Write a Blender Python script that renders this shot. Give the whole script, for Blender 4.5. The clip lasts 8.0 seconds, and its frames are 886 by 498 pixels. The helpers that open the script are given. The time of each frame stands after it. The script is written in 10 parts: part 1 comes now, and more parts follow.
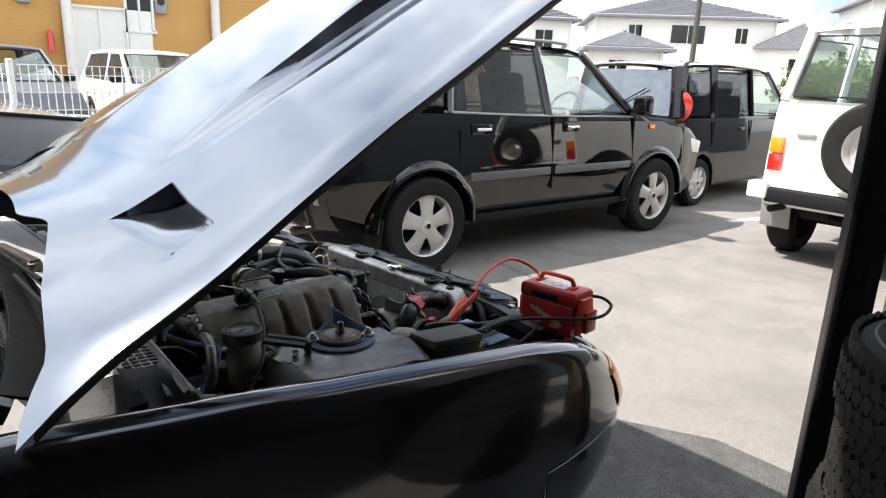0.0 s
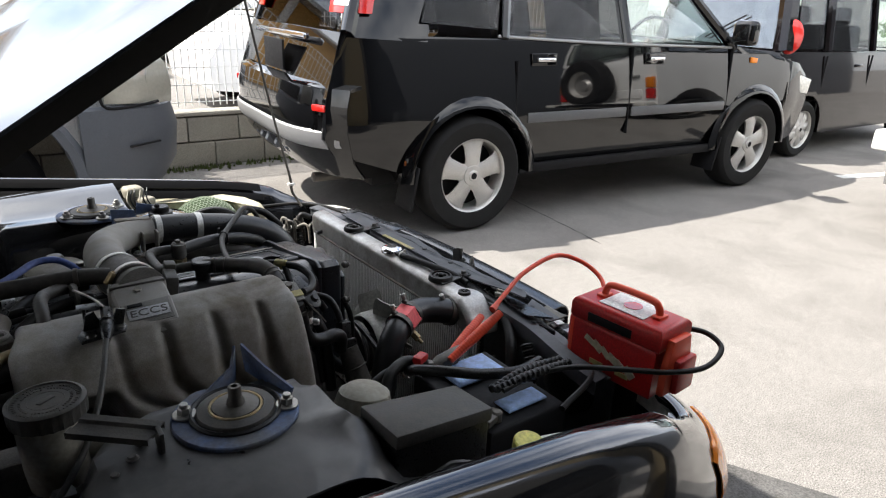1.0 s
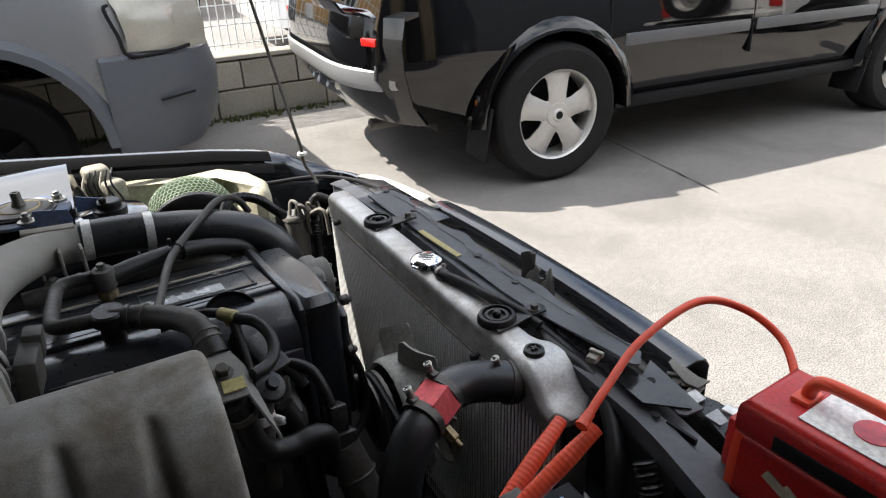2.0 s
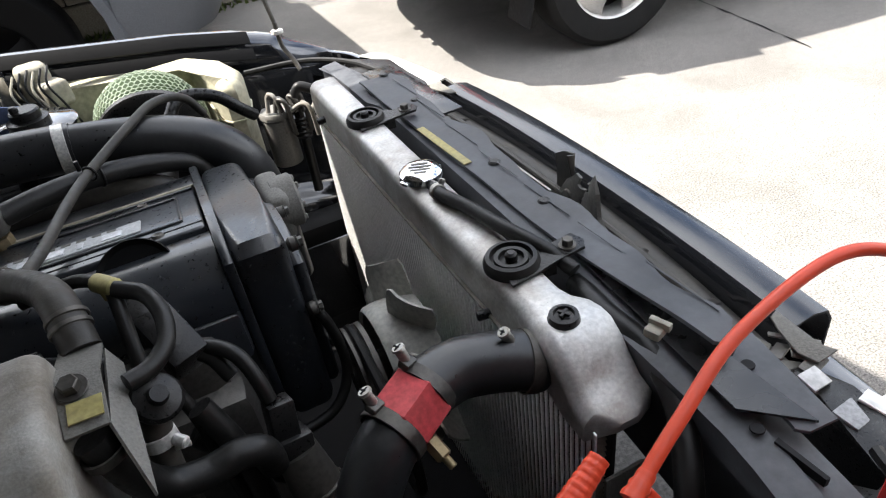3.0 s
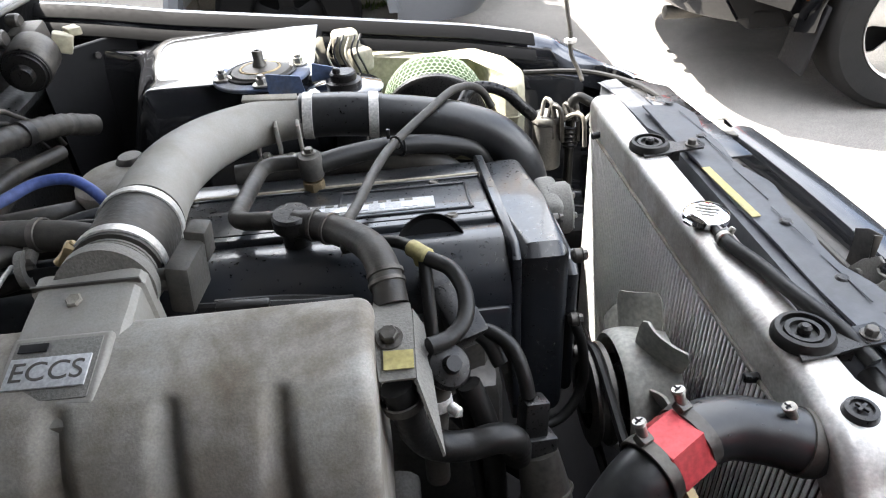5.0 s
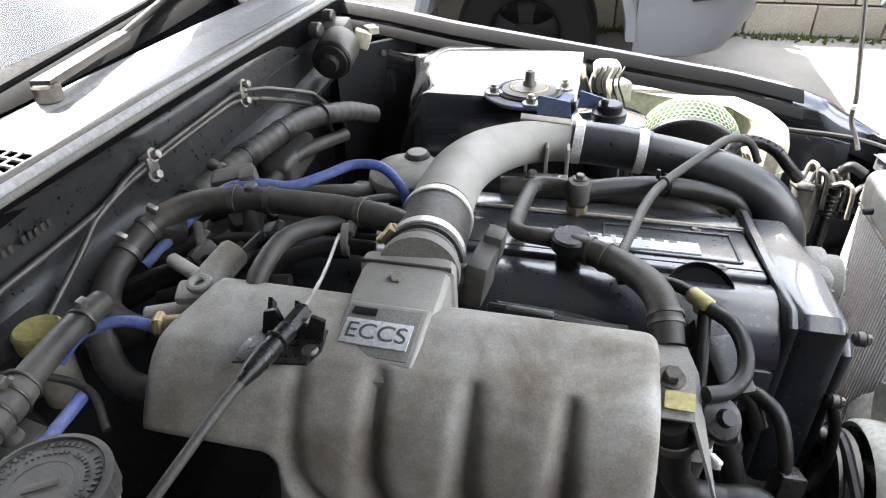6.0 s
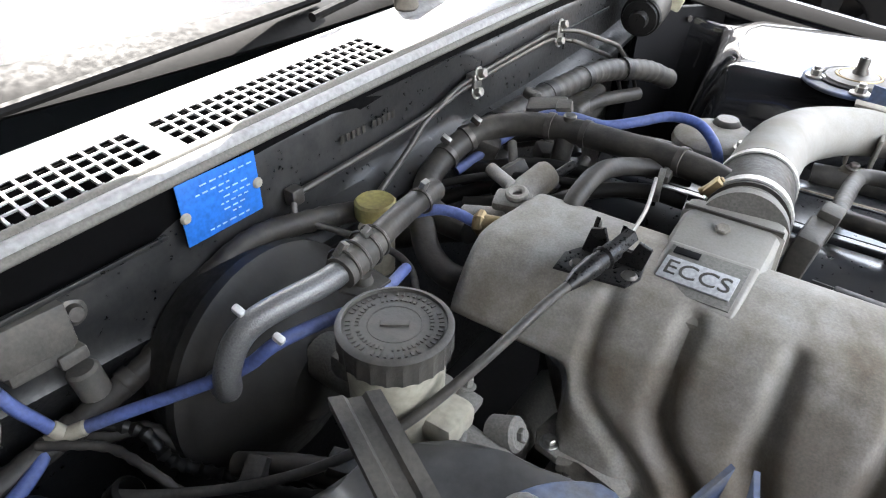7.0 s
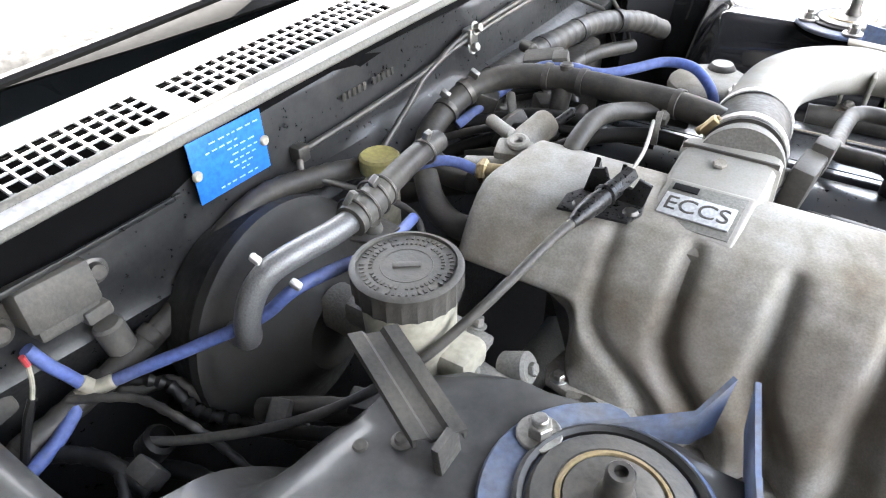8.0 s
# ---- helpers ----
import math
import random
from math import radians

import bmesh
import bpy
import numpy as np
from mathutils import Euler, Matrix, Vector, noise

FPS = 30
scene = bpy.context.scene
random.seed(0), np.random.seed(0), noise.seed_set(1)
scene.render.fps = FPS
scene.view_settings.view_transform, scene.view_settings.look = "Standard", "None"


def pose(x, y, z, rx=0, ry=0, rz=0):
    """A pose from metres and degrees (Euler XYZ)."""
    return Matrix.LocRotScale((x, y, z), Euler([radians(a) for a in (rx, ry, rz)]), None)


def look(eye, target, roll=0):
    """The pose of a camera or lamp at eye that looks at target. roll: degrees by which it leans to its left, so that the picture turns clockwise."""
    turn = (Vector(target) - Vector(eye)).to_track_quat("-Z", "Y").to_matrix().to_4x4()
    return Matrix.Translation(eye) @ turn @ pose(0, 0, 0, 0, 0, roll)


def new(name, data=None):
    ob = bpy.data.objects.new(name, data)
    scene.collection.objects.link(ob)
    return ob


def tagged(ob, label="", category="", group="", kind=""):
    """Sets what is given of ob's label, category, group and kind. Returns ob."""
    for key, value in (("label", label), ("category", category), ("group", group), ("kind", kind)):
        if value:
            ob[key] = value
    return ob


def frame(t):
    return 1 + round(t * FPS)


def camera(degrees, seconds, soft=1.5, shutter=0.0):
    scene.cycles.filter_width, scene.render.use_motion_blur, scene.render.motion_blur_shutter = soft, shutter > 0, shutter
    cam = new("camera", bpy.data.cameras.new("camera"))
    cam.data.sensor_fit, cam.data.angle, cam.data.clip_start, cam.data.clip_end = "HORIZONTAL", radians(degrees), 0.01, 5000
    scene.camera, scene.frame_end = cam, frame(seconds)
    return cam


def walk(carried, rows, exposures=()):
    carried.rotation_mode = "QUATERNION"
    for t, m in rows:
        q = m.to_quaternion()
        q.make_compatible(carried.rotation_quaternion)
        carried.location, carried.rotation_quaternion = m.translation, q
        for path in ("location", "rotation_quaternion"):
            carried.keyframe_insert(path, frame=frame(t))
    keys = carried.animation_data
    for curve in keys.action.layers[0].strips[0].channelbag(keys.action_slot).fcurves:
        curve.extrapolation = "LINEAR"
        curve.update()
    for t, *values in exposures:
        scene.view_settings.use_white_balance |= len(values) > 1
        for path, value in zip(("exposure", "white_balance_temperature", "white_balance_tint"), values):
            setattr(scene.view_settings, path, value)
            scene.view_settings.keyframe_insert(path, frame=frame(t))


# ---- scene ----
cam = camera(67.9, 8.0, 1.15)
PATH = [
    (0, (0.036, 0.152, 1.42), (1.338, 1.576, 0.893), 2.2),
    (0.5, (0.309, 0.407, 1.368), (1.634, 1.737, 0.678), 6.0),
    (1, (0.598, 0.617, 1.327), (1.718, 2.113, 0.614), 2.6),
    (1.2, (0.709, 0.69, 1.312), (1.708, 2.235, 0.528), 2.6),
    (2.3, (1.04, 1.149, 1.208), (1.831, 2.698, 0.22), -3.8),
    (2.5, (1.092, 1.192, 1.179), (1.818, 2.697, 0.08), -5.0),
    (3, (1.159, 1.253, 1.141), (1.734, 2.744, -0.062), -8.5),
    (3.5, (1.176, 1.281, 1.131), (1.707, 2.772, -0.091), -9.8),
    (4, (1.165, 1.282, 1.13), (1.683, 2.788, -0.081), -8.6),
    (4.2, (1.145, 1.282, 1.139), (1.553, 2.834, -0.054), -8.0),
    (5.3, (1.023, 1.266, 1.181), (1.007, 2.908, 0.039), -2.7),
    (5.5, (1.0, 1.261, 1.189), (0.897, 2.908, 0.059), -2.0),
    (6, (0.944, 1.235, 1.208), (0.539, 2.856, 0.108), -1.4),
    (6.5, (0.896, 1.192, 1.192), (0.183, 2.708, 0.099), 0.9),
    (7, (0.855, 1.157, 1.177), (-0.064, 2.504, 0.02), 0.8),
    (7.5, (0.848, 1.145, 1.171), (-0.087, 2.447, -0.025), -0.1),
    (8, (0.865, 1.13, 1.168), (-0.026, 2.438, -0.055), -1.7),
]

EXPOSURES = [(0, 0.95), (1.0, 1.12), (1.6, 1.14), (2.5, 1.24), (3.5, 1.94), (4.2, 2.17), (5.5, 2.88), (6.5, 3.05), (7.0, 3.29), (7.5, 3.80), (8, 4.12)]
walk(cam, [(t, look(eye, target, roll)) for t, eye, target, roll in PATH], EXPOSURES)

# ---- light: high sun from behind the left shoulder of the open car, thin bright cloud ----
SUN = Vector((-0.60, 0.45, 1.0)).normalized()
world = bpy.data.worlds.new("sky")
scene.world = world
world.use_nodes = True
wn, wl = world.node_tree.nodes, world.node_tree.links
sky = wn.new("ShaderNodeTexSky")
sky.sky_type, sky.sun_disc = "NISHITA", False
sky.sun_elevation, sky.sun_rotation = math.asin(SUN.z), math.atan2(SUN.x, SUN.y)
sky.air_density, sky.dust_density = 1.0, 2.0
wco, wno, wra, wmi = wn.new("ShaderNodeTexCoord"), wn.new("ShaderNodeTexNoise"), wn.new("ShaderNodeValToRGB"), wn.new("ShaderNodeMixRGB")
wno.inputs["Scale"].default_value, wno.inputs["Detail"].default_value, wno.inputs["Roughness"].default_value = 2.2, 6, 0.6
wra.color_ramp.elements[0].position, wra.color_ramp.elements[1].position = 0.37, 0.63
wmi.inputs["Color2"].default_value = (12.0, 12.2, 12.6, 1)
wl.new(wco.outputs["Generated"], wno.inputs["Vector"])
wl.new(wno.outputs["Fac"], wra.inputs["Fac"])
wl.new(wra.outputs["Color"], wmi.inputs["Fac"])
wl.new(sky.outputs["Color"], wmi.inputs["Color1"])
wl.new(wmi.outputs["Color"], wn["Background"].inputs["Color"])
wn["Background"].inputs["Strength"].default_value = 0.12
sun = new("sun", bpy.data.lights.new("sun", "SUN"))
sun.data.energy, sun.data.angle, sun.data.color = 5.0, radians(0.6), (1.0, 0.95, 0.88)
sun.matrix_world = look(SUN * 50, (0, 0, 0))


# ---- materials ----
def mat(name, col, rough=0.5, metal=0.0, var=0.15, scale=14.0, rvar=0.1, bump=0.15, bscale=180.0, coat=0.0,
        dust=0.0, dustcol=(0.30, 0.27, 0.22), dscale=9.0, trans=0.0, ior=1.45, emit=None, island=0.0, grain=0.2, spec=0.5, grime=0.0, grimecol=(0.085, 0.062, 0.038), gscale=7.5):
    """A plain surface with broad and fine variation, an optional coat of dust, and fine relief."""
    m = bpy.data.materials.new(name)
    m.use_nodes = True
    n, l = m.node_tree.nodes, m.node_tree.links
    b = n["Principled BSDF"]
    co = n.new("ShaderNodeTexCoord")
    broad, fine = n.new("ShaderNodeTexNoise"), n.new("ShaderNodeTexNoise")
    for t, s, d in ((broad, scale, 5), (fine, bscale, 3)):
        t.inputs["Scale"].default_value, t.inputs["Detail"].default_value = s, d
        l.new(co.outputs["Object"], t.inputs["Vector"])
    mix = n.new("ShaderNodeMixRGB")
    mix.inputs["Color1"].default_value = (*[c * (1 - var) for c in col], 1)
    mix.inputs["Color2"].default_value = (*[min(1, c * (1 + var)) for c in col], 1)
    l.new(broad.outputs["Fac"], mix.inputs["Fac"])
    out = mix.outputs["Color"]
    rough_out = n.new("ShaderNodeMapRange")
    rough_out.inputs["From Min"].default_value, rough_out.inputs["From Max"].default_value = 0.3, 0.7
    rough_out.inputs["To Min"].default_value, rough_out.inputs["To Max"].default_value = max(0.02, rough - rvar), min(1, rough + rvar)
    l.new(fine.outputs["Fac"], rough_out.inputs["Value"])
    if island:
        info, mul = n.new("ShaderNodeObjectInfo"), n.new("ShaderNodeMixRGB")
        mul.blend_type = "MULTIPLY"
        ramp = n.new("ShaderNodeMapRange")
        ramp.inputs["To Min"].default_value, ramp.inputs["To Max"].default_value = 1 - island, 1 + island
        l.new(info.outputs["Random"], ramp.inputs["Value"])
        mul.inputs["Fac"].default_value = 1
        l.new(out, mul.inputs["Color1"])
        l.new(ramp.outputs["Result"], mul.inputs["Color2"])
        out = mul.outputs["Color"]
    if dust:
        dn, dr, dm = n.new("ShaderNodeTexNoise"), n.new("ShaderNodeMapRange"), n.new("ShaderNodeMixRGB")
        dn.inputs["Scale"].default_value, dn.inputs["Detail"].default_value, dn.inputs["Roughness"].default_value = dscale, 8, 0.65
        l.new(co.outputs["Object"], dn.inputs["Vector"])
        dr.inputs["From Min"].default_value, dr.inputs["From Max"].default_value = 0.38, 0.64
        dr.inputs["To Min"].default_value, dr.inputs["To Max"].default_value = dust * 0.2, min(1.0, dust * 1.1)
        l.new(dn.outputs["Fac"], dr.inputs["Value"])
        l.new(dr.outputs["Result"], dm.inputs["Fac"])
        l.new(out, dm.inputs["Color1"])
        dm.inputs["Color2"].default_value = (*dustcol, 1)
        out = dm.outputs["Color"]
        add = n.new("ShaderNodeMath")
        add.operation, add.use_clamp = "ADD", True
        half = n.new("ShaderNodeMath")
        half.operation = "MULTIPLY"
        half.inputs[1].default_value = 0.45
        l.new(dr.outputs["Result"], half.inputs[0])
        l.new(half.outputs[0], add.inputs[0])
        l.new(rough_out.outputs["Result"], add.inputs[1])
        l.new(add.outputs[0], b.inputs["Roughness"])
    else:
        l.new(rough_out.outputs["Result"], b.inputs["Roughness"])
    if grime:
        gn, gr, gm = n.new("ShaderNodeTexNoise"), n.new("ShaderNodeMapRange"), n.new("ShaderNodeMixRGB")
        gn.inputs["Scale"].default_value, gn.inputs["Detail"].default_value, gn.inputs["Roughness"].default_value = gscale, 7, 0.6
        gn.inputs["Distortion"].default_value = 0.8
        l.new(co.outputs["Object"], gn.inputs["Vector"])
        gr.inputs["From Min"].default_value, gr.inputs["From Max"].default_value = 0.46, 0.66
        gr.inputs["To Min"].default_value, gr.inputs["To Max"].default_value = 0.0, grime
        l.new(gn.outputs["Fac"], gr.inputs["Value"])
        l.new(gr.outputs["Result"], gm.inputs["Fac"])
        l.new(out, gm.inputs["Color1"])
        gm.inputs["Color2"].default_value = (*grimecol, 1)
        out = gm.outputs["Color"]
    if grain:
        speck, tone = n.new("ShaderNodeMapRange"), n.new("ShaderNodeMixRGB")
        speck.inputs["From Min"].default_value, speck.inputs["From Max"].default_value = 0.32, 0.68
        speck.inputs["To Min"].default_value, speck.inputs["To Max"].default_value = 1 - grain, 1 + grain
        tone.blend_type, tone.inputs["Fac"].default_value = "MULTIPLY", 1
        l.new(fine.outputs["Fac"], speck.inputs["Value"])
        l.new(out, tone.inputs["Color1"])
        l.new(speck.outputs["Result"], tone.inputs["Color2"])
        out = tone.outputs["Color"]
    l.new(out, b.inputs["Base Color"])
    b.inputs["Metallic"].default_value = metal
    b.inputs["Specular IOR Level"].default_value = spec
    b.inputs["Coat Weight"].default_value = coat
    b.inputs["Coat Roughness"].default_value = 0.03
    b.inputs["Transmission Weight"].default_value = trans
    b.inputs["IOR"].default_value = ior
    if emit:
        b.inputs["Emission Color"].default_value, b.inputs["Emission Strength"].default_value = (*emit[:3], 1), emit[3]
    if bump:
        bp = n.new("ShaderNodeBump")
        bp.inputs["Strength"].default_value, bp.inputs["Distance"].default_value = bump, 0.002
        l.new(fine.outputs["Fac"], bp.inputs["Height"])
        l.new(bp.outputs["Normal"], b.inputs["Normal"])
    return m


M = dict(
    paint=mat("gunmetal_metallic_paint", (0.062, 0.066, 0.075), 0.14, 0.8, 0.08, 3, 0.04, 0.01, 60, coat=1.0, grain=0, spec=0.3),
    # body paint made lighter and bluer: part of the sky's reflection is painted in
    bonnet=mat("sky_lightened_metallic_paint", (0.142, 0.166, 0.202), 0.15, 0.92, 0.05, 2, 0.03, 0.0, 900, coat=0.8, grain=0),
    bayblack=mat("bay_black_paint", (0.009, 0.0095, 0.0105), 0.24, 0.0, 0.3, 6, 0.10, 0.08, 45, coat=0.4, dust=0.07, dustcol=(0.12, 0.112, 0.10)),
    firewall=mat("firewall_black", (0.0095, 0.0102, 0.0112), 0.36, 0.0, 0.3, 18, 0.14, 0.12, 160, dust=0.16, dustcol=(0.10, 0.094, 0.083), dscale=34),
    rubber=mat("black_rubber", (0.0055, 0.0055, 0.0055), 0.42, 0.0, 0.3, 25, 0.12, 0.15, 220, dust=0.09, dustcol=(0.10, 0.092, 0.08), spec=0.4),
    hose=mat("dusty_rubber_hose", (0.014, 0.0132, 0.0122), 0.46, 0.0, 0.35, 25, 0.12, 0.22, 160, dust=0.34, dustcol=(0.125, 0.112, 0.092), dscale=26, spec=0.5),
    plastic=mat("black_plastic", (0.006, 0.006, 0.0065), 0.32, 0.0, 0.25, 20, 0.12, 0.14, 350, dust=0.10, dustcol=(0.12, 0.11, 0.098), spec=0.4),
    greyplastic=mat("dusty_grey_plastic", (0.036, 0.0348, 0.0325), 0.46, 0.0, 0.3, 20, 0.12, 0.2, 260, dust=0.45, dustcol=(0.13, 0.118, 0.098), dscale=24),
    castalu=mat("dusty_cast_aluminium", (0.33, 0.32, 0.30), 0.55, 0.1, 0.32, 5, 0.16, 0.12, 500, dust=0.85, dustcol=(0.19, 0.168, 0.132), dscale=13, grain=0.16, grime=0.62),
    alu=mat("bare_aluminium", (0.57, 0.57, 0.555), 0.35, 0.52, 0.10, 9, 0.10, 0.12, 260, dust=0.24, dustcol=(0.22, 0.17, 0.12), dscale=60, grain=0.14, grime=0.6, grimecol=(0.16, 0.11, 0.07)),
    core=mat("radiator_core", (0.90, 0.89, 0.87), 0.4, 0.1, 0.10, 30, 0.12, 0.2, 240, dust=0.03, grain=0.1),
    steel=mat("zinc_steel", (0.42, 0.41, 0.38), 0.38, 1.0, 0.2, 40, 0.12, 0.12, 300, dust=0.3, dustcol=(0.16, 0.14, 0.115), dscale=30),
    darksteel=mat("dark_steel", (0.07, 0.067, 0.064), 0.42, 0.7, 0.25, 30, 0.12, 0.15, 200, dust=0.2),
    camblack=mat("black_cam_cover", (0.011, 0.0130, 0.0165), 0.31, 0.0, 0.25, 9, 0.07, 0.02, 200, coat=0.3, spec=0.6, grime=0.30, grimecol=(0.035, 0.028, 0.020), gscale=8, dust=0.07, dustcol=(0.10, 0.11, 0.125), grain=0.03),
    plate=mat("pale_name_plate", (0.42, 0.43, 0.44), 0.62, 0.0, 0.1, 30, 0.1, 0.1, 300, dust=0.2),
    blue=mat("blue_powder_coat", (0.06, 0.115, 0.26), 0.42, 0.1, 0.2, 12, 0.1, 0.12, 200, dust=0.85, dustcol=(0.13, 0.128, 0.125), dscale=11),
    bluelabel=mat("blue_label", (0.022, 0.145, 0.52), 0.4, 0.1, 0.08, 20, 0.08, 0.03, 200),
    bluehose=mat("blue_silicone_hose", (0.05, 0.085, 0.27), 0.45, 0.0, 0.2, 30, 0.08, 0.08, 200, dust=0.4, dustcol=(0.16, 0.17, 0.21)),
    yellow=mat("yellow_plastic", (0.62, 0.56, 0.12), 0.45, 0.0, 0.15, 20, 0.1, 0.05, 200, dust=0.15),
    brass=mat("brass", (0.30, 0.22, 0.10), 0.4, 0.9, 0.15, 30, 0.1, 0.05, 200, dust=0.45),
    oldyellow=mat("aged_yellow_cap", (0.36, 0.31, 0.10), 0.5, 0.0, 0.2, 20, 0.1, 0.1, 200, dust=0.35),
    cream=mat("cream_polythene_tank", (0.42, 0.395, 0.285), 0.5, 0.0, 0.12, 6, 0.1, 0.05, 100, dust=0.15),
    white=mat("white_plastic", (0.78, 0.77, 0.73), 0.45, 0.0, 0.06, 10, 0.1, 0.05, 200, dust=0.06),
    dirtywhite=mat("translucent_dirty_white", (0.30, 0.285, 0.23), 0.5, 0.0, 0.2, 10, 0.1, 0.12, 120, dust=0.5, dustcol=(0.24, 0.21, 0.16), dscale=14),
    redalu=mat("red_anodised_adapter", (0.50, 0.055, 0.065), 0.38, 0.4, 0.1, 20, 0.08, 0.05, 200, dust=0.12),
    orangered=mat("red_orange_cable", (0.74, 0.075, 0.03), 0.38, 0.0, 0.06, 20, 0.08, 0.04, 200, grain=0.03),
    redbox=mat("red_charger_plastic", (0.46, 0.016, 0.014), 0.36, 0.0, 0.1, 10, 0.08, 0.06, 300),
    green=mat("green_filter_foam", (0.034, 0.060, 0.022), 0.8, 0.0, 0.3, 40, 0.1, 0.5, 90),
    mesh=mat("pale_filter_mesh", (0.27, 0.325, 0.235), 0.45, 0.1, 0.1, 20, 0.1, 0.05, 200),
    asphalt=mat("sun_bleached_asphalt", (0.235, 0.222, 0.206), 0.92, 0.0, 0.12, 3.0, 0.05, 0.6, 210, dust=0.30, dustcol=(0.10, 0.095, 0.088), dscale=34, grain=0.50, grime=0.50, grimecol=(0.130, 0.122, 0.112), gscale=2.2),
    line=mat("road_paint", (0.75, 0.75, 0.72), 0.7, 0.0, 0.1, 6, 0.1, 0.3, 60, dust=0.2),
    blackcar=mat("glossy_black_paint", (0.003, 0.003, 0.0034), 0.04, 0.0, 0.1, 5, 0.02, 0.0, 900, coat=0.65, grain=0, spec=0.35),
    browncar=mat("dark_plum_paint", (0.006, 0.0045, 0.005), 0.06, 0.0, 0.1, 5, 0.02, 0.0, 900, coat=0.6, grain=0, spec=0.3),
    whitecar=mat("white_paint", (0.87, 0.87, 0.86), 0.25, 0.0, 0.04, 4, 0.06, 0.0, 500, coat=0.6, grain=0),
    silvercar=mat("silver_metallic_paint", (0.42, 0.43, 0.44), 0.3, 0.75, 0.05, 4, 0.06, 0.0, 900, coat=1.0),
    cladding=mat("grey_plastic_cladding", (0.085, 0.092, 0.105), 0.5, 0.0, 0.1, 9, 0.1, 0.1, 300),
    moulding=mat("grey_side_moulding", (0.30, 0.30, 0.30), 0.4, 0.2, 0.05, 9, 0.1, 0.02, 300),
    chrome=mat("chrome", (0.85, 0.85, 0.86), 0.08, 1.0, 0.03, 9, 0.03, 0.0, 300),
    alloy=mat("silver_alloy_wheel", (0.62, 0.61, 0.59), 0.38, 0.7, 0.05, 12, 0.1, 0.04, 300, dust=0.2),
    tyre=mat("tyre_rubber", (0.011, 0.011, 0.011), 0.8, 0.0, 0.25, 20, 0.1, 0.3, 150, dust=0.10, dustcol=(0.06, 0.056, 0.052), spec=0.25),
    redlamp=mat("red_lamp_lens", (0.62, 0.02, 0.015), 0.12, 0.0, 0.1, 30, 0.04, 0.1, 150, coat=1.0),
    amber=mat("amber_lamp_lens", (0.95, 0.26, 0.015), 0.2, 0.0, 0.1, 30, 0.04, 0.15, 150, coat=0.6, grain=0.05),
    clearlamp=mat("clear_lamp_lens", (0.75, 0.74, 0.68), 0.12, 0.1, 0.15, 25, 0.05, 0.3, 60, coat=1.0),
    seat=mat("dark_seat_cloth", (0.06, 0.055, 0.055), 0.9, 0.0, 0.2, 30, 0.05, 0.3, 300),
    seatlight=mat("grey_door_trim", (0.42, 0.40, 0.37), 0.8, 0.0, 0.1, 20, 0.05, 0.2, 300),
    block=mat("concrete_block", (0.33, 0.31, 0.26), 0.9, 0.0, 0.25, 5, 0.05, 0.6, 120, dust=0.2, island=0.12),
    moss=mat("moss_and_weeds", (0.10, 0.13, 0.04), 0.95, 0.0, 0.4, 9, 0.05, 1.0, 40),
    fence=mat("white_coated_wire", (0.78, 0.78, 0.76), 0.5, 0.1, 0.05, 10, 0.1, 0.0, 100),
    ochre=mat("ochre_render_wall", (0.52, 0.30, 0.10), 0.85, 0.0, 0.12, 1.2, 0.05, 0.3, 40),
    housewall=mat("pale_house_wall", (0.86, 0.84, 0.79), 0.85, 0.0, 0.05, 0.8, 0.05, 0.2, 30),
    rooftile=mat("grey_roof_tiles", (0.19, 0.19, 0.21), 0.7, 0.0, 0.2, 3, 0.1, 0.5, 12),
    leaf=mat("hedge_leaves", (0.10, 0.16, 0.03), 0.6, 0.0, 0.5, 2.5, 0.1, 0.2, 30),
    bark=mat("bark", (0.12, 0.09, 0.06), 0.9, 0.0, 0.3, 12, 0.05, 0.8, 60),
    frame=mat("dark_metal_frame", (0.03, 0.03, 0.032), 0.35, 0.6, 0.2, 10, 0.1, 0.05, 200),
    beige=mat("beige_board", (0.42, 0.33, 0.19), 0.8, 0.0, 0.15, 4, 0.05, 0.2, 90),
    # concrete darkened so that the garage's gloom shows in the wing's reflection
    concrete=mat("darkened_concrete", (0.065, 0.062, 0.057), 0.85, 0.0, 0.25, 2, 0.05, 0.4, 70),
    ink=mat("dark_print", (0.010, 0.010, 0.011), 0.6, 0.0, 0.1, 30, 0.1, 0.0, 100, spec=0.2),
    paleink=mat("pale_print", (0.36, 0.50, 0.78), 0.5, 0.0, 0.05, 30, 0.1, 0.0, 100),
    plenumtin=mat("worn_silver_letters", (0.60, 0.61, 0.63), 0.4, 0.4, 0.15, 30, 0.1, 0.1, 200, dust=0.3),
    tin=mat("galvanised_sheet", (0.55, 0.55, 0.545), 0.42, 0.25, 0.15, 6, 0.1, 0.15, 160, dust=0.22),
    servoblack=mat("dull_dusty_black_drum", (0.011, 0.011, 0.011), 0.55, 0.0, 0.3, 9, 0.12, 0.12, 120, dust=0.30, dustcol=(0.105, 0.098, 0.085), dscale=7),
    tan=mat("tan_gasket", (0.30, 0.27, 0.20), 0.6, 0.0, 0.2, 20, 0.1, 0.1, 150, dust=0.4),
    towergrey=mat("dusty_dark_tower_paint", (0.020, 0.0205, 0.022), 0.34, 0.0, 0.3, 7, 0.12, 0.12, 60, coat=0.15, dust=0.5, dustcol=(0.115, 0.111, 0.102), dscale=16, grime=0.4, grimecol=(0.030, 0.027, 0.023), gscale=9),
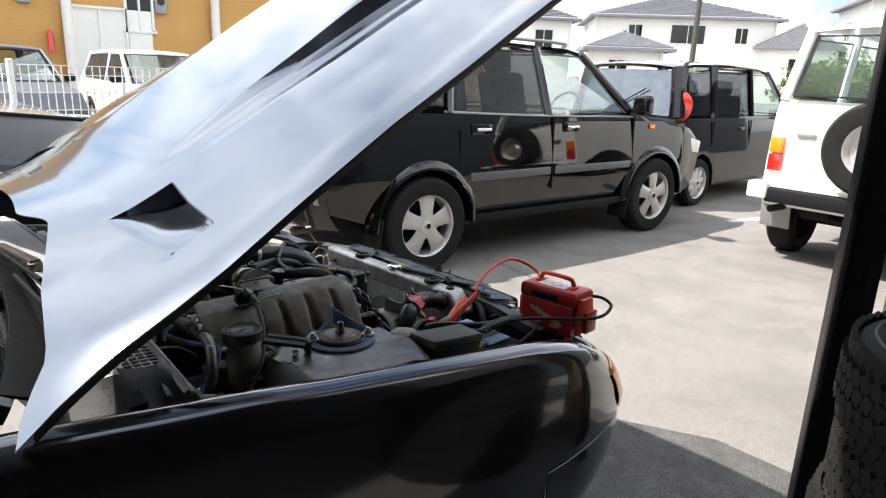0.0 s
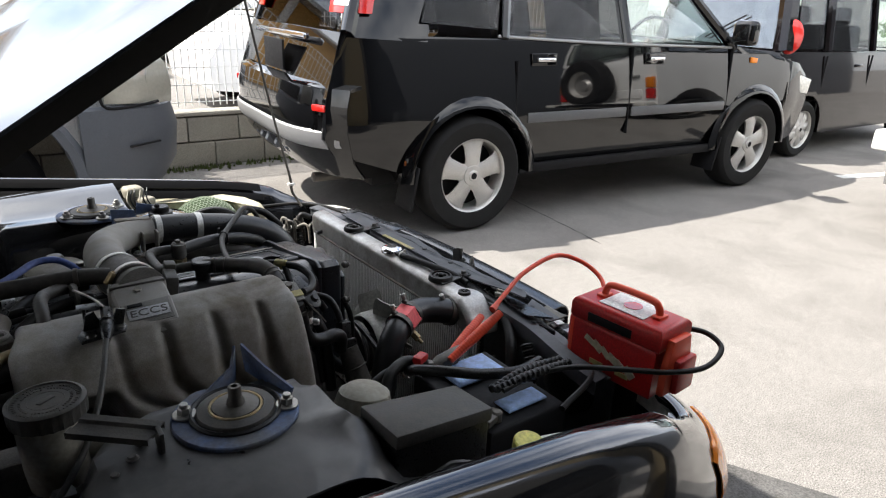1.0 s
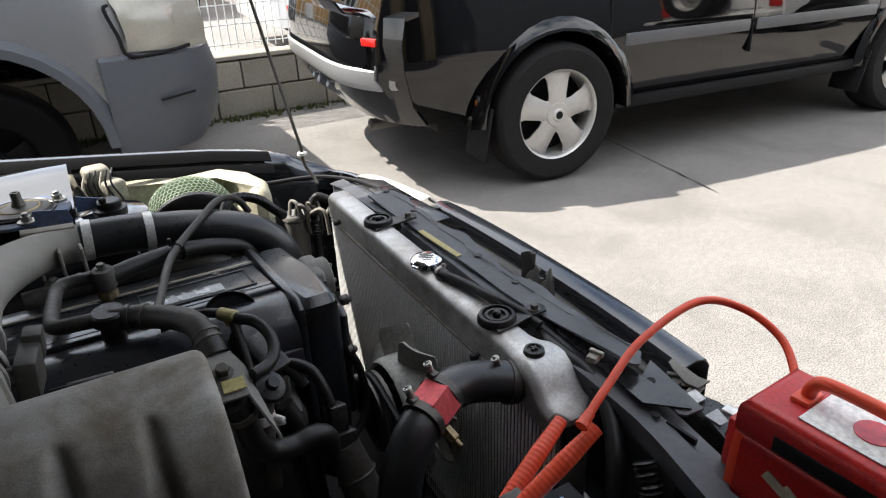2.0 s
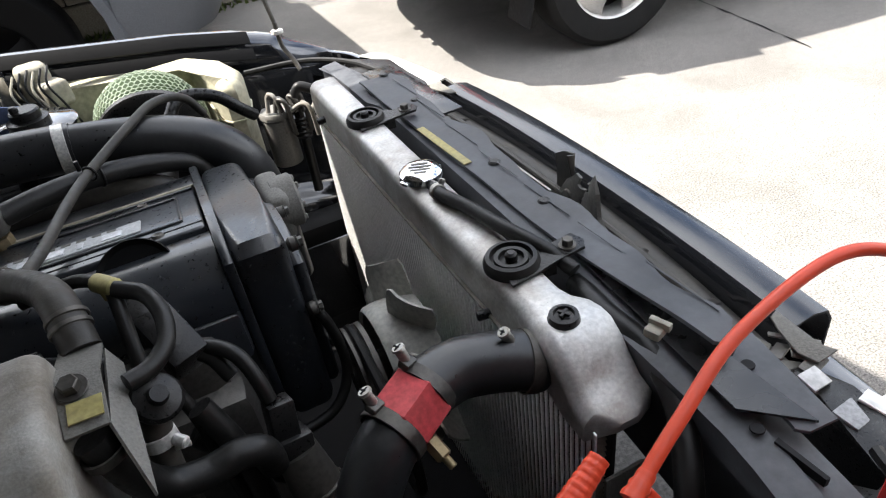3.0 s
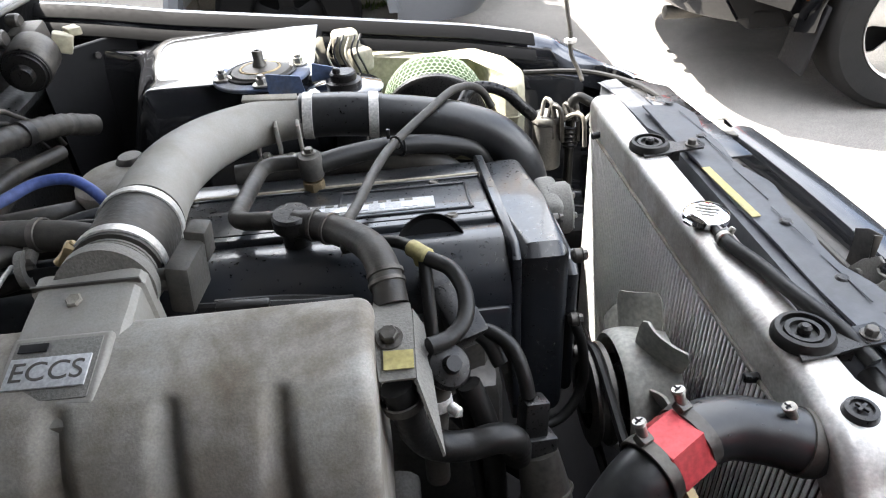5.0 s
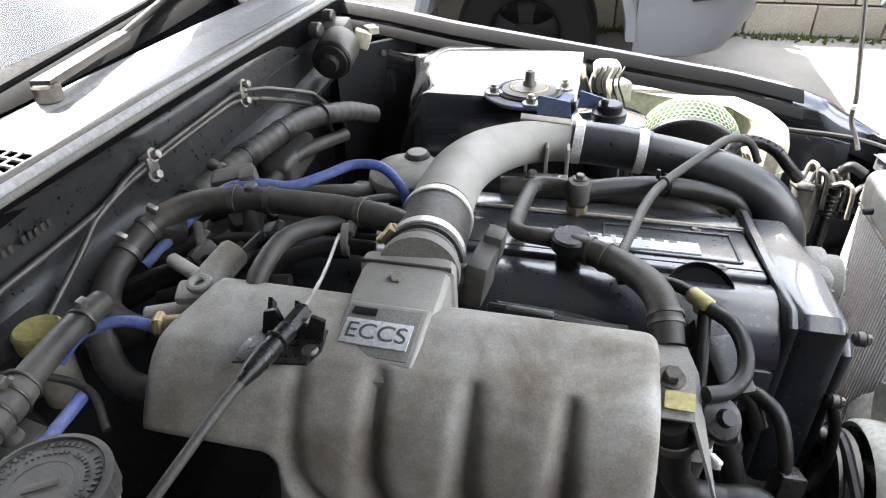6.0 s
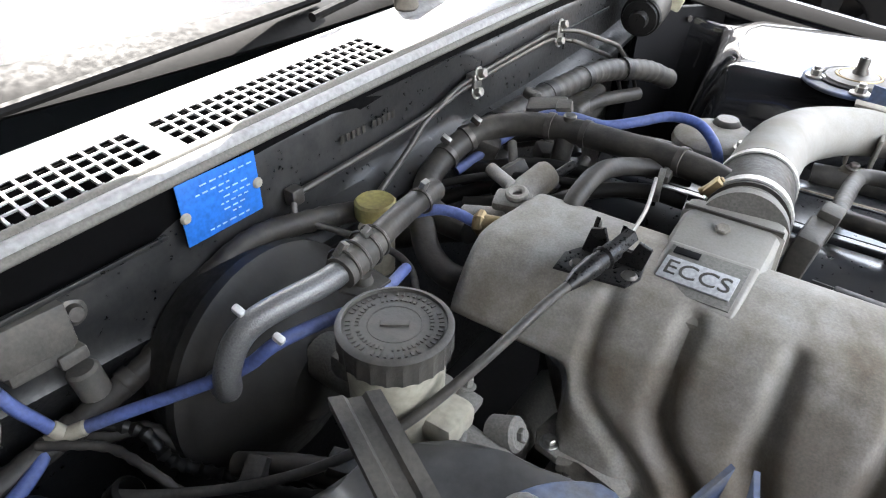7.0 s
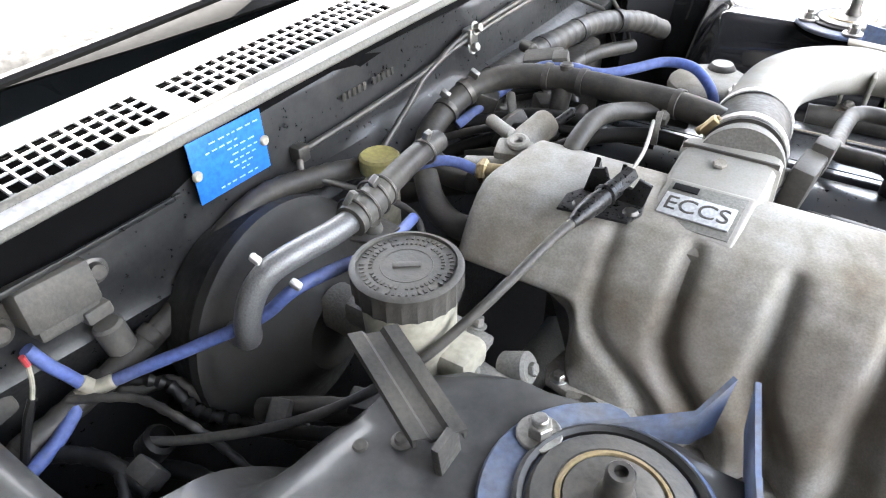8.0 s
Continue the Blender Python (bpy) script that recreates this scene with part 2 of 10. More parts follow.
    dustblack=mat("chalky_black_panel", (0.028, 0.0295, 0.033), 0.40, 0.0, 0.3, 9, 0.12, 0.2, 90, dust=0.55, dustcol=(0.15, 0.157, 0.17), dscale=10),
    clampsteel=mat("bright_band_steel", (0.66, 0.65, 0.62), 0.38, 0.55, 0.12, 40, 0.1, 0.1, 300, dust=0.15),
    cowlgrey=mat("pale_grey_cowl_plastic", (0.34, 0.34, 0.345), 0.45, 0.0, 0.15, 6, 0.1, 0.12, 160, dust=0.25, dustcol=(0.2, 0.19, 0.17)),
    # darker copy of the cast alloy: recess shade, and dull castings elsewhere
    castdark=mat("dull_and_shaded_cast_alloy", (0.17, 0.165, 0.15), 0.6, 0.1, 0.2, 10, 0.1, 0.3, 400, dust=0.4, dustcol=(0.13, 0.12, 0.10)),
    towerpaint=mat("glossy_dark_bay_paint", (0.020, 0.021, 0.024), 0.10, 0.25, 0.2, 5, 0.04, 0.012, 60, coat=1.0, dust=0.05, dustcol=(0.14, 0.135, 0.125), grain=0.04),
    pipeblack=mat("satin_black_pipe", (0.011, 0.0118, 0.0132), 0.33, 0.0, 0.2, 12, 0.08, 0.05, 160, dust=0.10, dustcol=(0.12, 0.115, 0.105), spec=0.7),
    castpipe=mat("dull_cast_elbow", (0.30, 0.29, 0.27), 0.5, 0.15, 0.12, 5, 0.12, 0.08, 500, dust=0.6, dustcol=(0.20, 0.182, 0.15), dscale=10, grain=0.10),
    # darker copy of the body paint, tones down the sky's reflection on the grille
    grillepaint=mat("darkened_body_paint", (0.028, 0.031, 0.037), 0.18, 0.45, 0.1, 5, 0.05, 0.01, 80, coat=0.5, dust=0.06, grain=0.03),
    fangrey=mat("pale_grey_fan_plastic", (0.46, 0.455, 0.41), 0.45, 0.0, 0.2, 9, 0.1, 0.1, 160, dust=0.3, dustcol=(0.2, 0.185, 0.15)),
    # black rubber, and shade painted into wheels, cowl trough, recess and holes
    voidblack=mat("dead_black_rubber_and_shade", (0.0022, 0.0022, 0.0024), 0.6, 0.0, 0.2, 20, 0.1, 0.05, 120, spec=0.12),
    suvtrim=mat("dark_grey_side_trim", (0.11, 0.112, 0.115), 0.4, 0.1, 0.08, 9, 0.1, 0.03, 300),
    # mottled concrete whose dark tone carries the garage mouth's shadow
    shadefloor=mat("stained_shadow_concrete", (0.110, 0.106, 0.101), 0.8, 0.0, 0.35, 2.5, 0.12, 0.6, 160, dust=0.5, dustcol=(0.05, 0.048, 0.045), dscale=9.0, grain=0.4),
    hazelamp=mat("hazy_lamp_lens", (0.36, 0.345, 0.29), 0.2, 0.0, 0.15, 9, 0.06, 0.05, 60, coat=1.0, grain=0.05),
    # metallic stand-in for glass, brightened to carry the sky's reflection
    skyglass=mat("sky_bright_glass", (0.42, 0.45, 0.47), 0.05, 0.95, 0.05, 3, 0.02, 0.0, 60, grain=0),
    wirewhite=mat("braided_grey_hose", (0.15, 0.15, 0.15), 0.34, 0.4, 0.15, 60, 0.08, 0.25, 700, dust=0.15, dustcol=(0.12, 0.115, 0.105)),
)


def glass(name, tint, rough=0.0):
    """A thin tinted pane: mostly clear, with a mirror-like share that grows at a slant."""
    m = bpy.data.materials.new(name)
    m.use_nodes = True
    n, l = m.node_tree.nodes, m.node_tree.links
    n.remove(n["Principled BSDF"])
    tr, gl, mx, fr = n.new("ShaderNodeBsdfTransparent"), n.new("ShaderNodeBsdfGlossy"), n.new("ShaderNodeMixShader"), n.new("ShaderNodeFresnel")
    tr.inputs["Color"].default_value = (*tint, 1)
    gl.inputs["Roughness"].default_value = rough
    fr.inputs["IOR"].default_value = 1.6
    l.new(fr.outputs[0], mx.inputs[0])
    l.new(tr.outputs[0], mx.inputs[1])
    l.new(gl.outputs[0], mx.inputs[2])
    l.new(mx.outputs[0], n["Material Output"].inputs["Surface"])
    return m


M["glass"] = glass("car_glass", (0.72, 0.80, 0.76))
M["darkglass"] = glass("privacy_glass", (0.16, 0.16, 0.17))


# ---- building tools ----
SET = Matrix.Identity(4)      # where the drawing that is being built stands in the yard


def thing(name, at, label, category, group="", kind=""):
    ob = new(name)
    ob.location = SET @ Vector(at)
    ob.empty_display_size = 0.05
    return tagged(ob, label, category, group, kind)


def part(name, bm, material, parent=None, label="", angle=38):
    """Links a bmesh, in world metres, as one mesh object under a thing or a part."""
    me = bpy.data.meshes.new(name)
    origin = Vector((0, 0, 0))
    up = parent
    while up is not None:
        origin += Vector(up.location)
        up = up.parent
    bmesh.ops.recalc_face_normals(bm, faces=bm.faces)
    bmesh.ops.transform(bm, matrix=Matrix.Translation(-origin) @ SET, verts=bm.verts)
    bm.to_mesh(me)
    bm.free()
    for p in me.polygons:
        p.use_smooth = True
    me.set_sharp_from_angle(angle=radians(angle))
    me.materials.append(M[material])
    ob = new(name, me)
    ob.parent = parent
    if label:
        ob["label"] = label
    return ob


def single(name, bm, material, label, category, group="", kind="", angle=38):
    return tagged(part(name, bm, material, None, "", angle), label, category, group, kind)


def B():
    return bmesh.new()


def box(bm, c, s, rot=(0, 0, 0), bev=0.004, seg=2):
    m = Matrix.Translation(c) @ Euler([radians(a) for a in rot]).to_matrix().to_4x4() @ Matrix.Diagonal((*s, 1))
    vs = bmesh.ops.create_cube(bm, size=1.0, matrix=m)["verts"]
    if bev:
        es = list({e for v in vs for e in v.link_edges})
        bmesh.ops.bevel(bm, geom=es, offset=min(bev, 0.45 * min(s)), segments=seg, affect="EDGES", profile=0.5)
    return bm


def turn_to(axis):
    return Vector(axis).normalized().to_track_quat("Z", "Y").to_matrix().to_4x4()


def lathe(bm, prof, at, axis=(0, 0, 1), n=28, closed=False):
    """Turns a profile of (radius, height) round an axis."""
    m = Matrix.Translation(at) @ turn_to(axis)
    rings = []
    for r, h in prof:
        if r < 1e-6:
            rings.append([bm.verts.new(m @ Vector((0, 0, h)))])
        else:
            rings.append([bm.verts.new(m @ Vector((r * math.cos(2 * math.pi * i / n), r * math.sin(2 * math.pi * i / n), h))) for i in range(n)])
    pairs = list(zip(rings, rings[1:])) + ([(rings[-1], rings[0])] if closed else [])
    for a, b in pairs:
        for i in range(n):
            j = (i + 1) % n
            q = [a[0] if len(a) == 1 else a[i], a[0] if len(a) == 1 else a[j], b[0] if len(b) == 1 else b[j], b[0] if len(b) == 1 else b[i]]
            q = list(dict.fromkeys(q))
            if len(q) > 2:
                bm.faces.new(q)
    return bm


def disc(bm, at, axis, r, h, n=28, bev=0.003):
    b = min(bev, 0.4 * h, 0.4 * r)
    return lathe(bm, [(0, 0), (r - b, 0), (r, b), (r, h - b), (r - b, h), (0, h)], at, axis, n)


def rod(bm, a, b, r, n=12):
    a, b = Vector(a), Vector(b)
    return disc(bm, a, b - a, r, (b - a).length, n, r * 0.25)


def ring(bm, at, axis, R, r, n=32, k=8):
    return lathe(bm, [(R + r * math.cos(2 * math.pi * i / k), r * math.sin(2 * math.pi * i / k)) for i in range(k)], at, axis, n, True)


def curve(pts, steps=8):
    """A smooth line through points (Catmull-Rom)."""
    p = [Vector(a) for a in pts]
    p = [2 * p[0] - p[1]] + p + [2 * p[-1] - p[-2]]
    out = []
    for i in range(1, len(p) - 2):
        for k in range(steps):
            t = k / steps
            out.append(0.5 * (2 * p[i] + (p[i + 1] - p[i - 1]) * t + (2 * p[i - 1] - 5 * p[i] + 4 * p[i + 1] - p[i + 2]) * t * t
                              + (3 * p[i] - p[i - 1] - 3 * p[i + 1] + p[i + 2]) * t ** 3))
    return out + [p[-2]]


def tube(bm, pts, r, n=14, steps=8, smooth=True, ribs=0.0, pitch=0.008):
    """A hose or pipe along points; r is one radius or one for each point; ribs makes it corrugated."""
    c = curve(pts, steps) if smooth else [Vector(a) for a in pts]
    if ribs:
        fine = []
        for a, b in zip(c, c[1:]):
            k = max(1, int((b - a).length / (pitch / 4)))
            fine += [a.lerp(b, i / k) for i in range(k)]
        c = fine + [c[-1]]
    rs = [r] * len(c) if not isinstance(r, (list, tuple)) else [float(np.interp(i / (len(c) - 1) * (len(r) - 1), range(len(r)), r)) for i in range(len(c))]
    t = (c[1] - c[0]).normalized()
    side = t.orthogonal().normalized()
    rows, run = [], 0.0
    for i, p in enumerate(c):
        t = (c[min(i + 1, len(c) - 1)] - c[max(i - 1, 0)]).normalized()
        side = (side - t * side.dot(t)).normalized()
        up = t.cross(side)
        run += (p - c[i - 1]).length if i else 0
        rr = rs[i] + (ribs * math.sin(2 * math.pi * run / pitch) if ribs else 0)
        rows.append([bm.verts.new(p + rr * (math.cos(2 * math.pi * j / n) * side + math.sin(2 * math.pi * j / n) * up)) for j in range(n)])
    for a, b in zip(rows, rows[1:]):
        for j in range(n):
            bm.faces.new((a[j], a[(j + 1) % n], b[(j + 1) % n], b[j]))
    bm.faces.new(rows[0][::-1])
    bm.faces.new(rows[-1])
    return bm


def sheet(bm, rows, thick=0.0, closed=False):
    """A surface through rows of points, with a thickness."""
    vs = [[bm.verts.new(p) for p in r] for r in rows]
    fs = []
    for a, b in zip(vs, vs[1:]):
        k = len(a)
        for j in range(k if closed else k - 1):
            fs.append(bm.faces.new((a[j], a[(j + 1) % k], b[(j + 1) % k], b[j])))
    if thick:
        bmesh.ops.recalc_face_normals(bm, faces=fs)
        bmesh.ops.solidify(bm, geom=fs, thickness=thick)
    return bm


def slab(bm, outline, axis, lo, hi, bev=0.0, seg=2):
    """A flat outline, pushed along x, y or z from lo to hi."""
    k = "xyz".index(axis)
    def at(p, h):
        q = list(p)
        q.insert(k, h)
        return q
    a = [bm.verts.new(at(p, lo)) for p in outline]
    b = [bm.verts.new(at(p, hi)) for p in outline]
    n = len(a)
    f0, f1 = bm.faces.new(a[::-1]), bm.faces.new(b)
    side = [bm.faces.new((a[i], a[(i + 1) % n], b[(i + 1) % n], b[i])) for i in range(n)]
    if bev:
        es = list(f0.edges) + list(f1.edges)
        bmesh.ops.bevel(bm, geom=es, offset=bev, segments=seg, affect="EDGES", profile=0.5)
    return bm


def bolt(bm, at, axis=(0, 0, 1), r=0.008, h=0.007, washer=True):
    """A hexagon bolt head on a washer."""
    at, axis = Vector(at), Vector(axis).normalized()
    if washer:
        disc(bm, at, axis, r * 1.5, r * 0.25, 18, 0.0005)
    disc(bm, at + axis * r * 0.2, axis, r, h, 6, 0.001)
    return bm


def write(text, at, size, material, name, parent, rot, depth=0.0006, label="", wide=1.0, base=Matrix.Identity(4)):
    """Raised letters in the built-in font, turned into one mesh."""
    cu = bpy.data.curves.new(name, "FONT")
    cu.body, cu.size, cu.extrude, cu.align_x, cu.align_y = text, size, depth, "CENTER", "CENTER"
    tmp = bpy.data.objects.new(name, cu)
    scene.collection.objects.link(tmp)
    bpy.context.view_layer.update()
    me = bpy.data.meshes.new_from_object(tmp.evaluated_get(bpy.context.evaluated_depsgraph_get()))
    bpy.data.objects.remove(tmp)
    bm = B()
    bm.from_mesh(me)
    bpy.data.meshes.remove(me)
    bmesh.ops.transform(bm, matrix=base @ Matrix.Translation(at) @ Euler([radians(a) for a in rot]).to_matrix().to_4x4() @ Matrix.Diagonal((wide, 1, 1, 1)), verts=bm.verts)
    return part(name, bm, material, parent, label)


def smooth01(t):
    t = max(0.0, min(1.0, t))
    return t * t * (3 - 2 * t)

# ==== SETTING ====
def fz(x):
    """Height of the open car's wing crown along its length."""
    return float(np.interp(x, [-0.8, 0.02, 0.22, 0.4, 0.56, 0.9, 1.19, 1.45, 1.52, 1.7], [1.0, 0.94, 0.912, 0.889, 0.862, 0.818, 0.779, 0.728, 0.70, 0.615]))
bm = B()
sheet(bm, [[(x, y, 0) for x in (-300, -60, -12, 12, 60, 300)] for y in (-300, -60, -12, 12, 60, 300)])
single("ground", bm, "asphalt", "sun-bleached asphalt yard, worn and cracked", "ground", kind="structure")
bm = B()
sheet(bm, [[(6.75, 3.05, 0.004), (7.9, 2.72, 0.004)], [(6.78, 3.15, 0.004), (7.93, 2.82, 0.004)]])
single("parking_line", bm, "line", "worn white parking line", "marking", kind="structure")
bm = B()
tubepts = curve([(3.75, 4.2, 0), (3.68, 3.85, 0), (3.60, 3.3, 0), (3.55, 3.0, 0)], 10)
sheet(bm, [[(p.x - 0.0035 * (1 + 0.8 * math.sin(41 * p.y)), p.y, 0.003), (p.x + 0.0035 * (1 + 0.8 * math.sin(27 * p.y)), p.y, 0.003)] for p in tubepts])
single("asphalt_crack", bm, "ink", "dark crack in the asphalt", "crack", kind="structure")

# low block wall with weeds at its foot and a white mesh fence on top
wallthing = thing("wall_north", (3, 5.86, 0), "low concrete block wall beside the yard", "wall", kind="structure")
bm = B()
box(bm, (4.0, 5.92, 0.21), (26.0, 0.10, 0.40), bev=0)
part("mortar", bm, "concrete", wallthing)
bm = B()
box(bm, (0, 0, 0), (0.392, 0.13, 0.186), bev=0.006, seg=1)
bm.verts.ensure_lookup_table()
first = part("block", bm, "block", wallthing)
first.location = Vector((-2.0, 5.88, 0.10)) - Vector(wallthing.location)
me = first.data
me.transform(Matrix.Translation(Vector(wallthing.location)))
for r in range(2):
    for k in range(40):
        if r + k:
            ob = new("block", me)
            ob.parent = wallthing
            ob.location = Vector((-2.0 + 0.4 * k + 0.2 * r, 5.88 + 0.003 * math.sin(k * 5.1 + r), 0.10 + 0.196 * r)) - Vector(wallthing.location)
bm = B()
box(bm, (4.0, 5.89, 0.415), (26.0, 0.16, 0.03), bev=0.006)
part("coping", bm, "block", wallthing)
rng = random.Random(3)
bm = B()
for k in range(1500):
    x, y = rng.uniform(-1.5, 7), 5.805 - abs(rng.gauss(0, 0.06))
    h, a = rng.uniform(0.012, 0.05), rng.uniform(0, 6.28)
    c, s = 0.012 * math.cos(a), 0.012 * math.sin(a)
    v = [bm.verts.new(q) for q in ((x - c, y - s, 0), (x + c, y + s, 0), (x + c + s, y + s - 0.01, h))]
    bm.faces.new(v)
single("weeds", bm, "moss", "moss and weeds along the wall's foot", "weeds", kind="stuff")
fence = thing("mesh_fence", (3, 5.92, 0.43), "white welded mesh fence on the block wall", "fence")
for k in range(9):
    bm = B()
    rod(bm, (-3 + 2.0 * k, 5.94, 0.40), (-3 + 2.0 * k, 5.94, 1.38), 0.024)
    part("post", bm, "fence", fence, "white steel post")
for k in range(8):
    bm = B()
    x0 = -3 + 2.0 * k
    for i in range(36):
        x = x0 + 0.06 + i * 0.0538
        box(bm, (x, 5.92, 0.90), (0.007, 0.007, 0.88), bev=0)
    for z in (0.49, 0.62, 0.75, 0.88, 1.01, 1.14, 1.27, 1.34):
        box(bm, (x0 + 1.0, 5.915, z), (1.92, 0.007, 0.007), bev=0)
    part("mesh_panel", bm, "fence", fence, "white wire mesh panel")

# ---- vehicles ----
def vbox(bm, outline, w, taper, zs, xs):
    """A body block: a side outline pushed across the width, sliced, and drawn in by taper(x, z)."""
    slab(bm, outline, "y", -w, w)
    for z in zs:
        bmesh.ops.bisect_plane(bm, geom=bm.verts[:] + bm.edges[:] + bm.faces[:], plane_co=(0, 0, z), plane_no=(0, 0, 1))
    lo, hi = min(p[0] for p in outline), max(p[0] for p in outline)
    for x in sorted(list(xs) + [lo + (hi - lo) * (i + 0.5) / 26 for i in range(26)]):
        bmesh.ops.bisect_plane(bm, geom=bm.verts[:] + bm.edges[:] + bm.faces[:], plane_co=(x, 0, 0), plane_no=(1, 0, 0))
    for v in bm.verts:
        v.co.y *= taper(v.co.x, v.co.z)
        v.co.x -= 0.10 * (abs(v.co.y) / w) ** 3 * (1 if v.co.x > 0.85 * max(xs) else 0)
    bmesh.ops.remove_doubles(bm, verts=bm.verts, dist=0.0005)
    es = [e for e in bm.edges if len(e.link_faces) == 2 and e.calc_face_angle(0) > 0.6]
    bmesh.ops.bevel(bm, geom=es, offset=0.022, segments=3, affect="EDGES", profile=0.6, clamp_overlap=True)
    return bm


def arch(x, r, z0, up, n=10):
    """Points of a wheel arch opening along the sill from rear to front."""
    return [(x - r * math.cos(math.pi * k / n), up + r * math.sin(math.pi * k / n) * 1.0 if 0 < k < n else z0) for k in range(n + 1)]


OVERHANG = []      # start and share of a tail drawn shorter


def put(bm, m):
    for v in bm.verts:
        for x0, share in OVERHANG:
            if v.co.x < x0:
                v.co.x = x0 + (v.co.x - x0) * share
    bmesh.ops.transform(bm, matrix=m, verts=bm.verts)
    return bm


def wheel(parent, m, x, y, r, rim, w, spokes, tyre="tyre", face="alloy", fat=1.0):
    s = -1 if y < 0 else 1
    bm = B()
    k = rim * 1.03
    lathe(bm, [(k, -w / 2 + 0.01), (k + 0.02, -w / 2), (r - 0.03, -w / 2 - 0.004), (r - 0.008, -w / 2 + 0.014), (r, -w / 2 + 0.035), (r, w / 2 - 0.035), (r - 0.008, w / 2 - 0.014), (r - 0.03, w / 2 + 0.004), (k + 0.02, w / 2), (k, w / 2 - 0.01)], (x, y, r), (0, s, 0), 48)
    wh = part("wheel", put(bm, m), tyre, parent, "black tyre on a silver wheel")
    bm = B()
    lathe(bm, [(rim, w / 2 - 0.012), (rim * 1.04, w / 2 - 0.004), (rim * 1.04, w / 2 - 0.010), (rim * 0.99, w / 2 - 0.03), (rim * 0.95, w / 2 - 0.08), (rim * 0.93, -w / 2)], (x, y, r), (0, s, 0), 44)
    part("rim", put(bm, m), face, wh, "silver rim")
    bm = B()
    disc(bm, (x, y - s * 0.01, r), (0, s, 0), rim * 0.93, 0.01, 36)
    part("brake", put(bm, m), "ink", wh)
    for i in range(spokes):
        a = 2 * math.pi * (i + 0.25) / spokes
        ca, sa = math.cos(a), math.sin(a)
        bm = B()
        pts = []
        for rr, hw, dep in ((0.03, 0.036, 0.0), (rim * 0.45, 0.032, 0.004), (rim * 0.8, 0.040, 0.0), (rim * 0.98, 0.058, -0.010)):
            hw *= fat
            pts.append([(x + rr * ca - t * sa, y + s * (w / 2 - 0.018 + dep - 0.012 * abs(t / hw) ** 2), r + rr * sa + t * ca) for t in (-hw, -hw * 0.6, 0, hw * 0.6, hw)])
        sheet(bm, pts, 0.016)
        part("spoke", put(bm, m), face, wh)
    bm = B()
    lathe(bm, [(0, 0.012), (0.028, 0.012), (0.034, 0.004), (0.060, 0.002), (0.064, -0.01)], (x, y + s * (w / 2 - 0.014), r), (0, s, 0), 24)
    part("hub_cap", put(bm, m), face, wh)
    bm = B()
    disc(bm, (x, y + s * (w / 2 - 0.003), r), (0, s, 0), 0.020, 0.002, 16, 0.0005)
    part("hub_badge", put(bm, m), "ink", wh)


def panes(parent, m, quads, material, frame, side):
    """Window panes of four corners each, with a dark rubber surround."""
    for q in quads:
        q = [Vector((x, side * y, z)) for x, y, z in q]
        bm = B()
        c = sum(q, Vector()) / 4
        bm.faces.new([bm.verts.new(p) for p in q])
        bmesh.ops.solidify(bm, geom=bm.faces[:], thickness=0.004)
        w = part("window", put(bm, m), material, parent, "tinted window" if material == "darkglass" else "clear window")
        bm = B()
        o = [c + (p - c) * 1.0 for p in q]
        n = (q[1] - q[0]).cross(q[2] - q[1]).normalized() * 0.004
        i = [c + (p - c) * 0.94 for p in q]
        for k in range(4):
            j = (k + 1) % 4
            bm.faces.new([bm.verts.new(p + n) for p in (o[k], o[j], i[j], i[k])])
        bmesh.ops.solidify(bm, geom=bm.faces[:], thickness=0.008)
        part("window_seal", put(bm, m), frame, w)


def tub(parent, m, w, belt, roof, tp, pillars, rails, paint, quads_side, screens, glassmat, roofq):
    """Greenhouse: pillars, roof and glass on both sides, open inside."""
    for s in (-1, 1):
        for a, b, r in pillars:
            bm = B()
            tube(bm, [(a[0], s * a[1], a[2]), (b[0], s * b[1], b[2])], r, 8, 2)
            part("pillar", put(bm, m), paint, parent)
        for g, q in quads_side:
            panes(parent, m, [q], g, "ink", s)
    for g, q in screens:
        panes(parent, m, [q], g, "ink", 1)
    bm = B()
    rows = []
    for x, y, z in roofq:
        rows.append([(x, y * t, z + 0.035 * (1 - t * t)) for t in np.linspace(-1, 1, 9)])
    sheet(bm, rows, 0.03)
    part("roof", put(bm, m), paint, parent)


def seats(parent, m, xs, ys, z, colour="seat"):
    for x in xs:
        for y in ys:
            bm = B()
            box(bm, (x, y, z + 0.02), (0.45, 0.46, 0.14), bev=0.05, seg=3)
            box(bm, (x - 0.26, y, z + 0.33), (0.14, 0.46, 0.58), (0, -14, 0), 0.05, 3)
            box(bm, (x - 0.35, y, z + 0.70), (0.09, 0.26, 0.17), (0, -10, 0), 0.035, 3)
            part("seat", put(bm, m), colour, parent, "dark cloth seat")


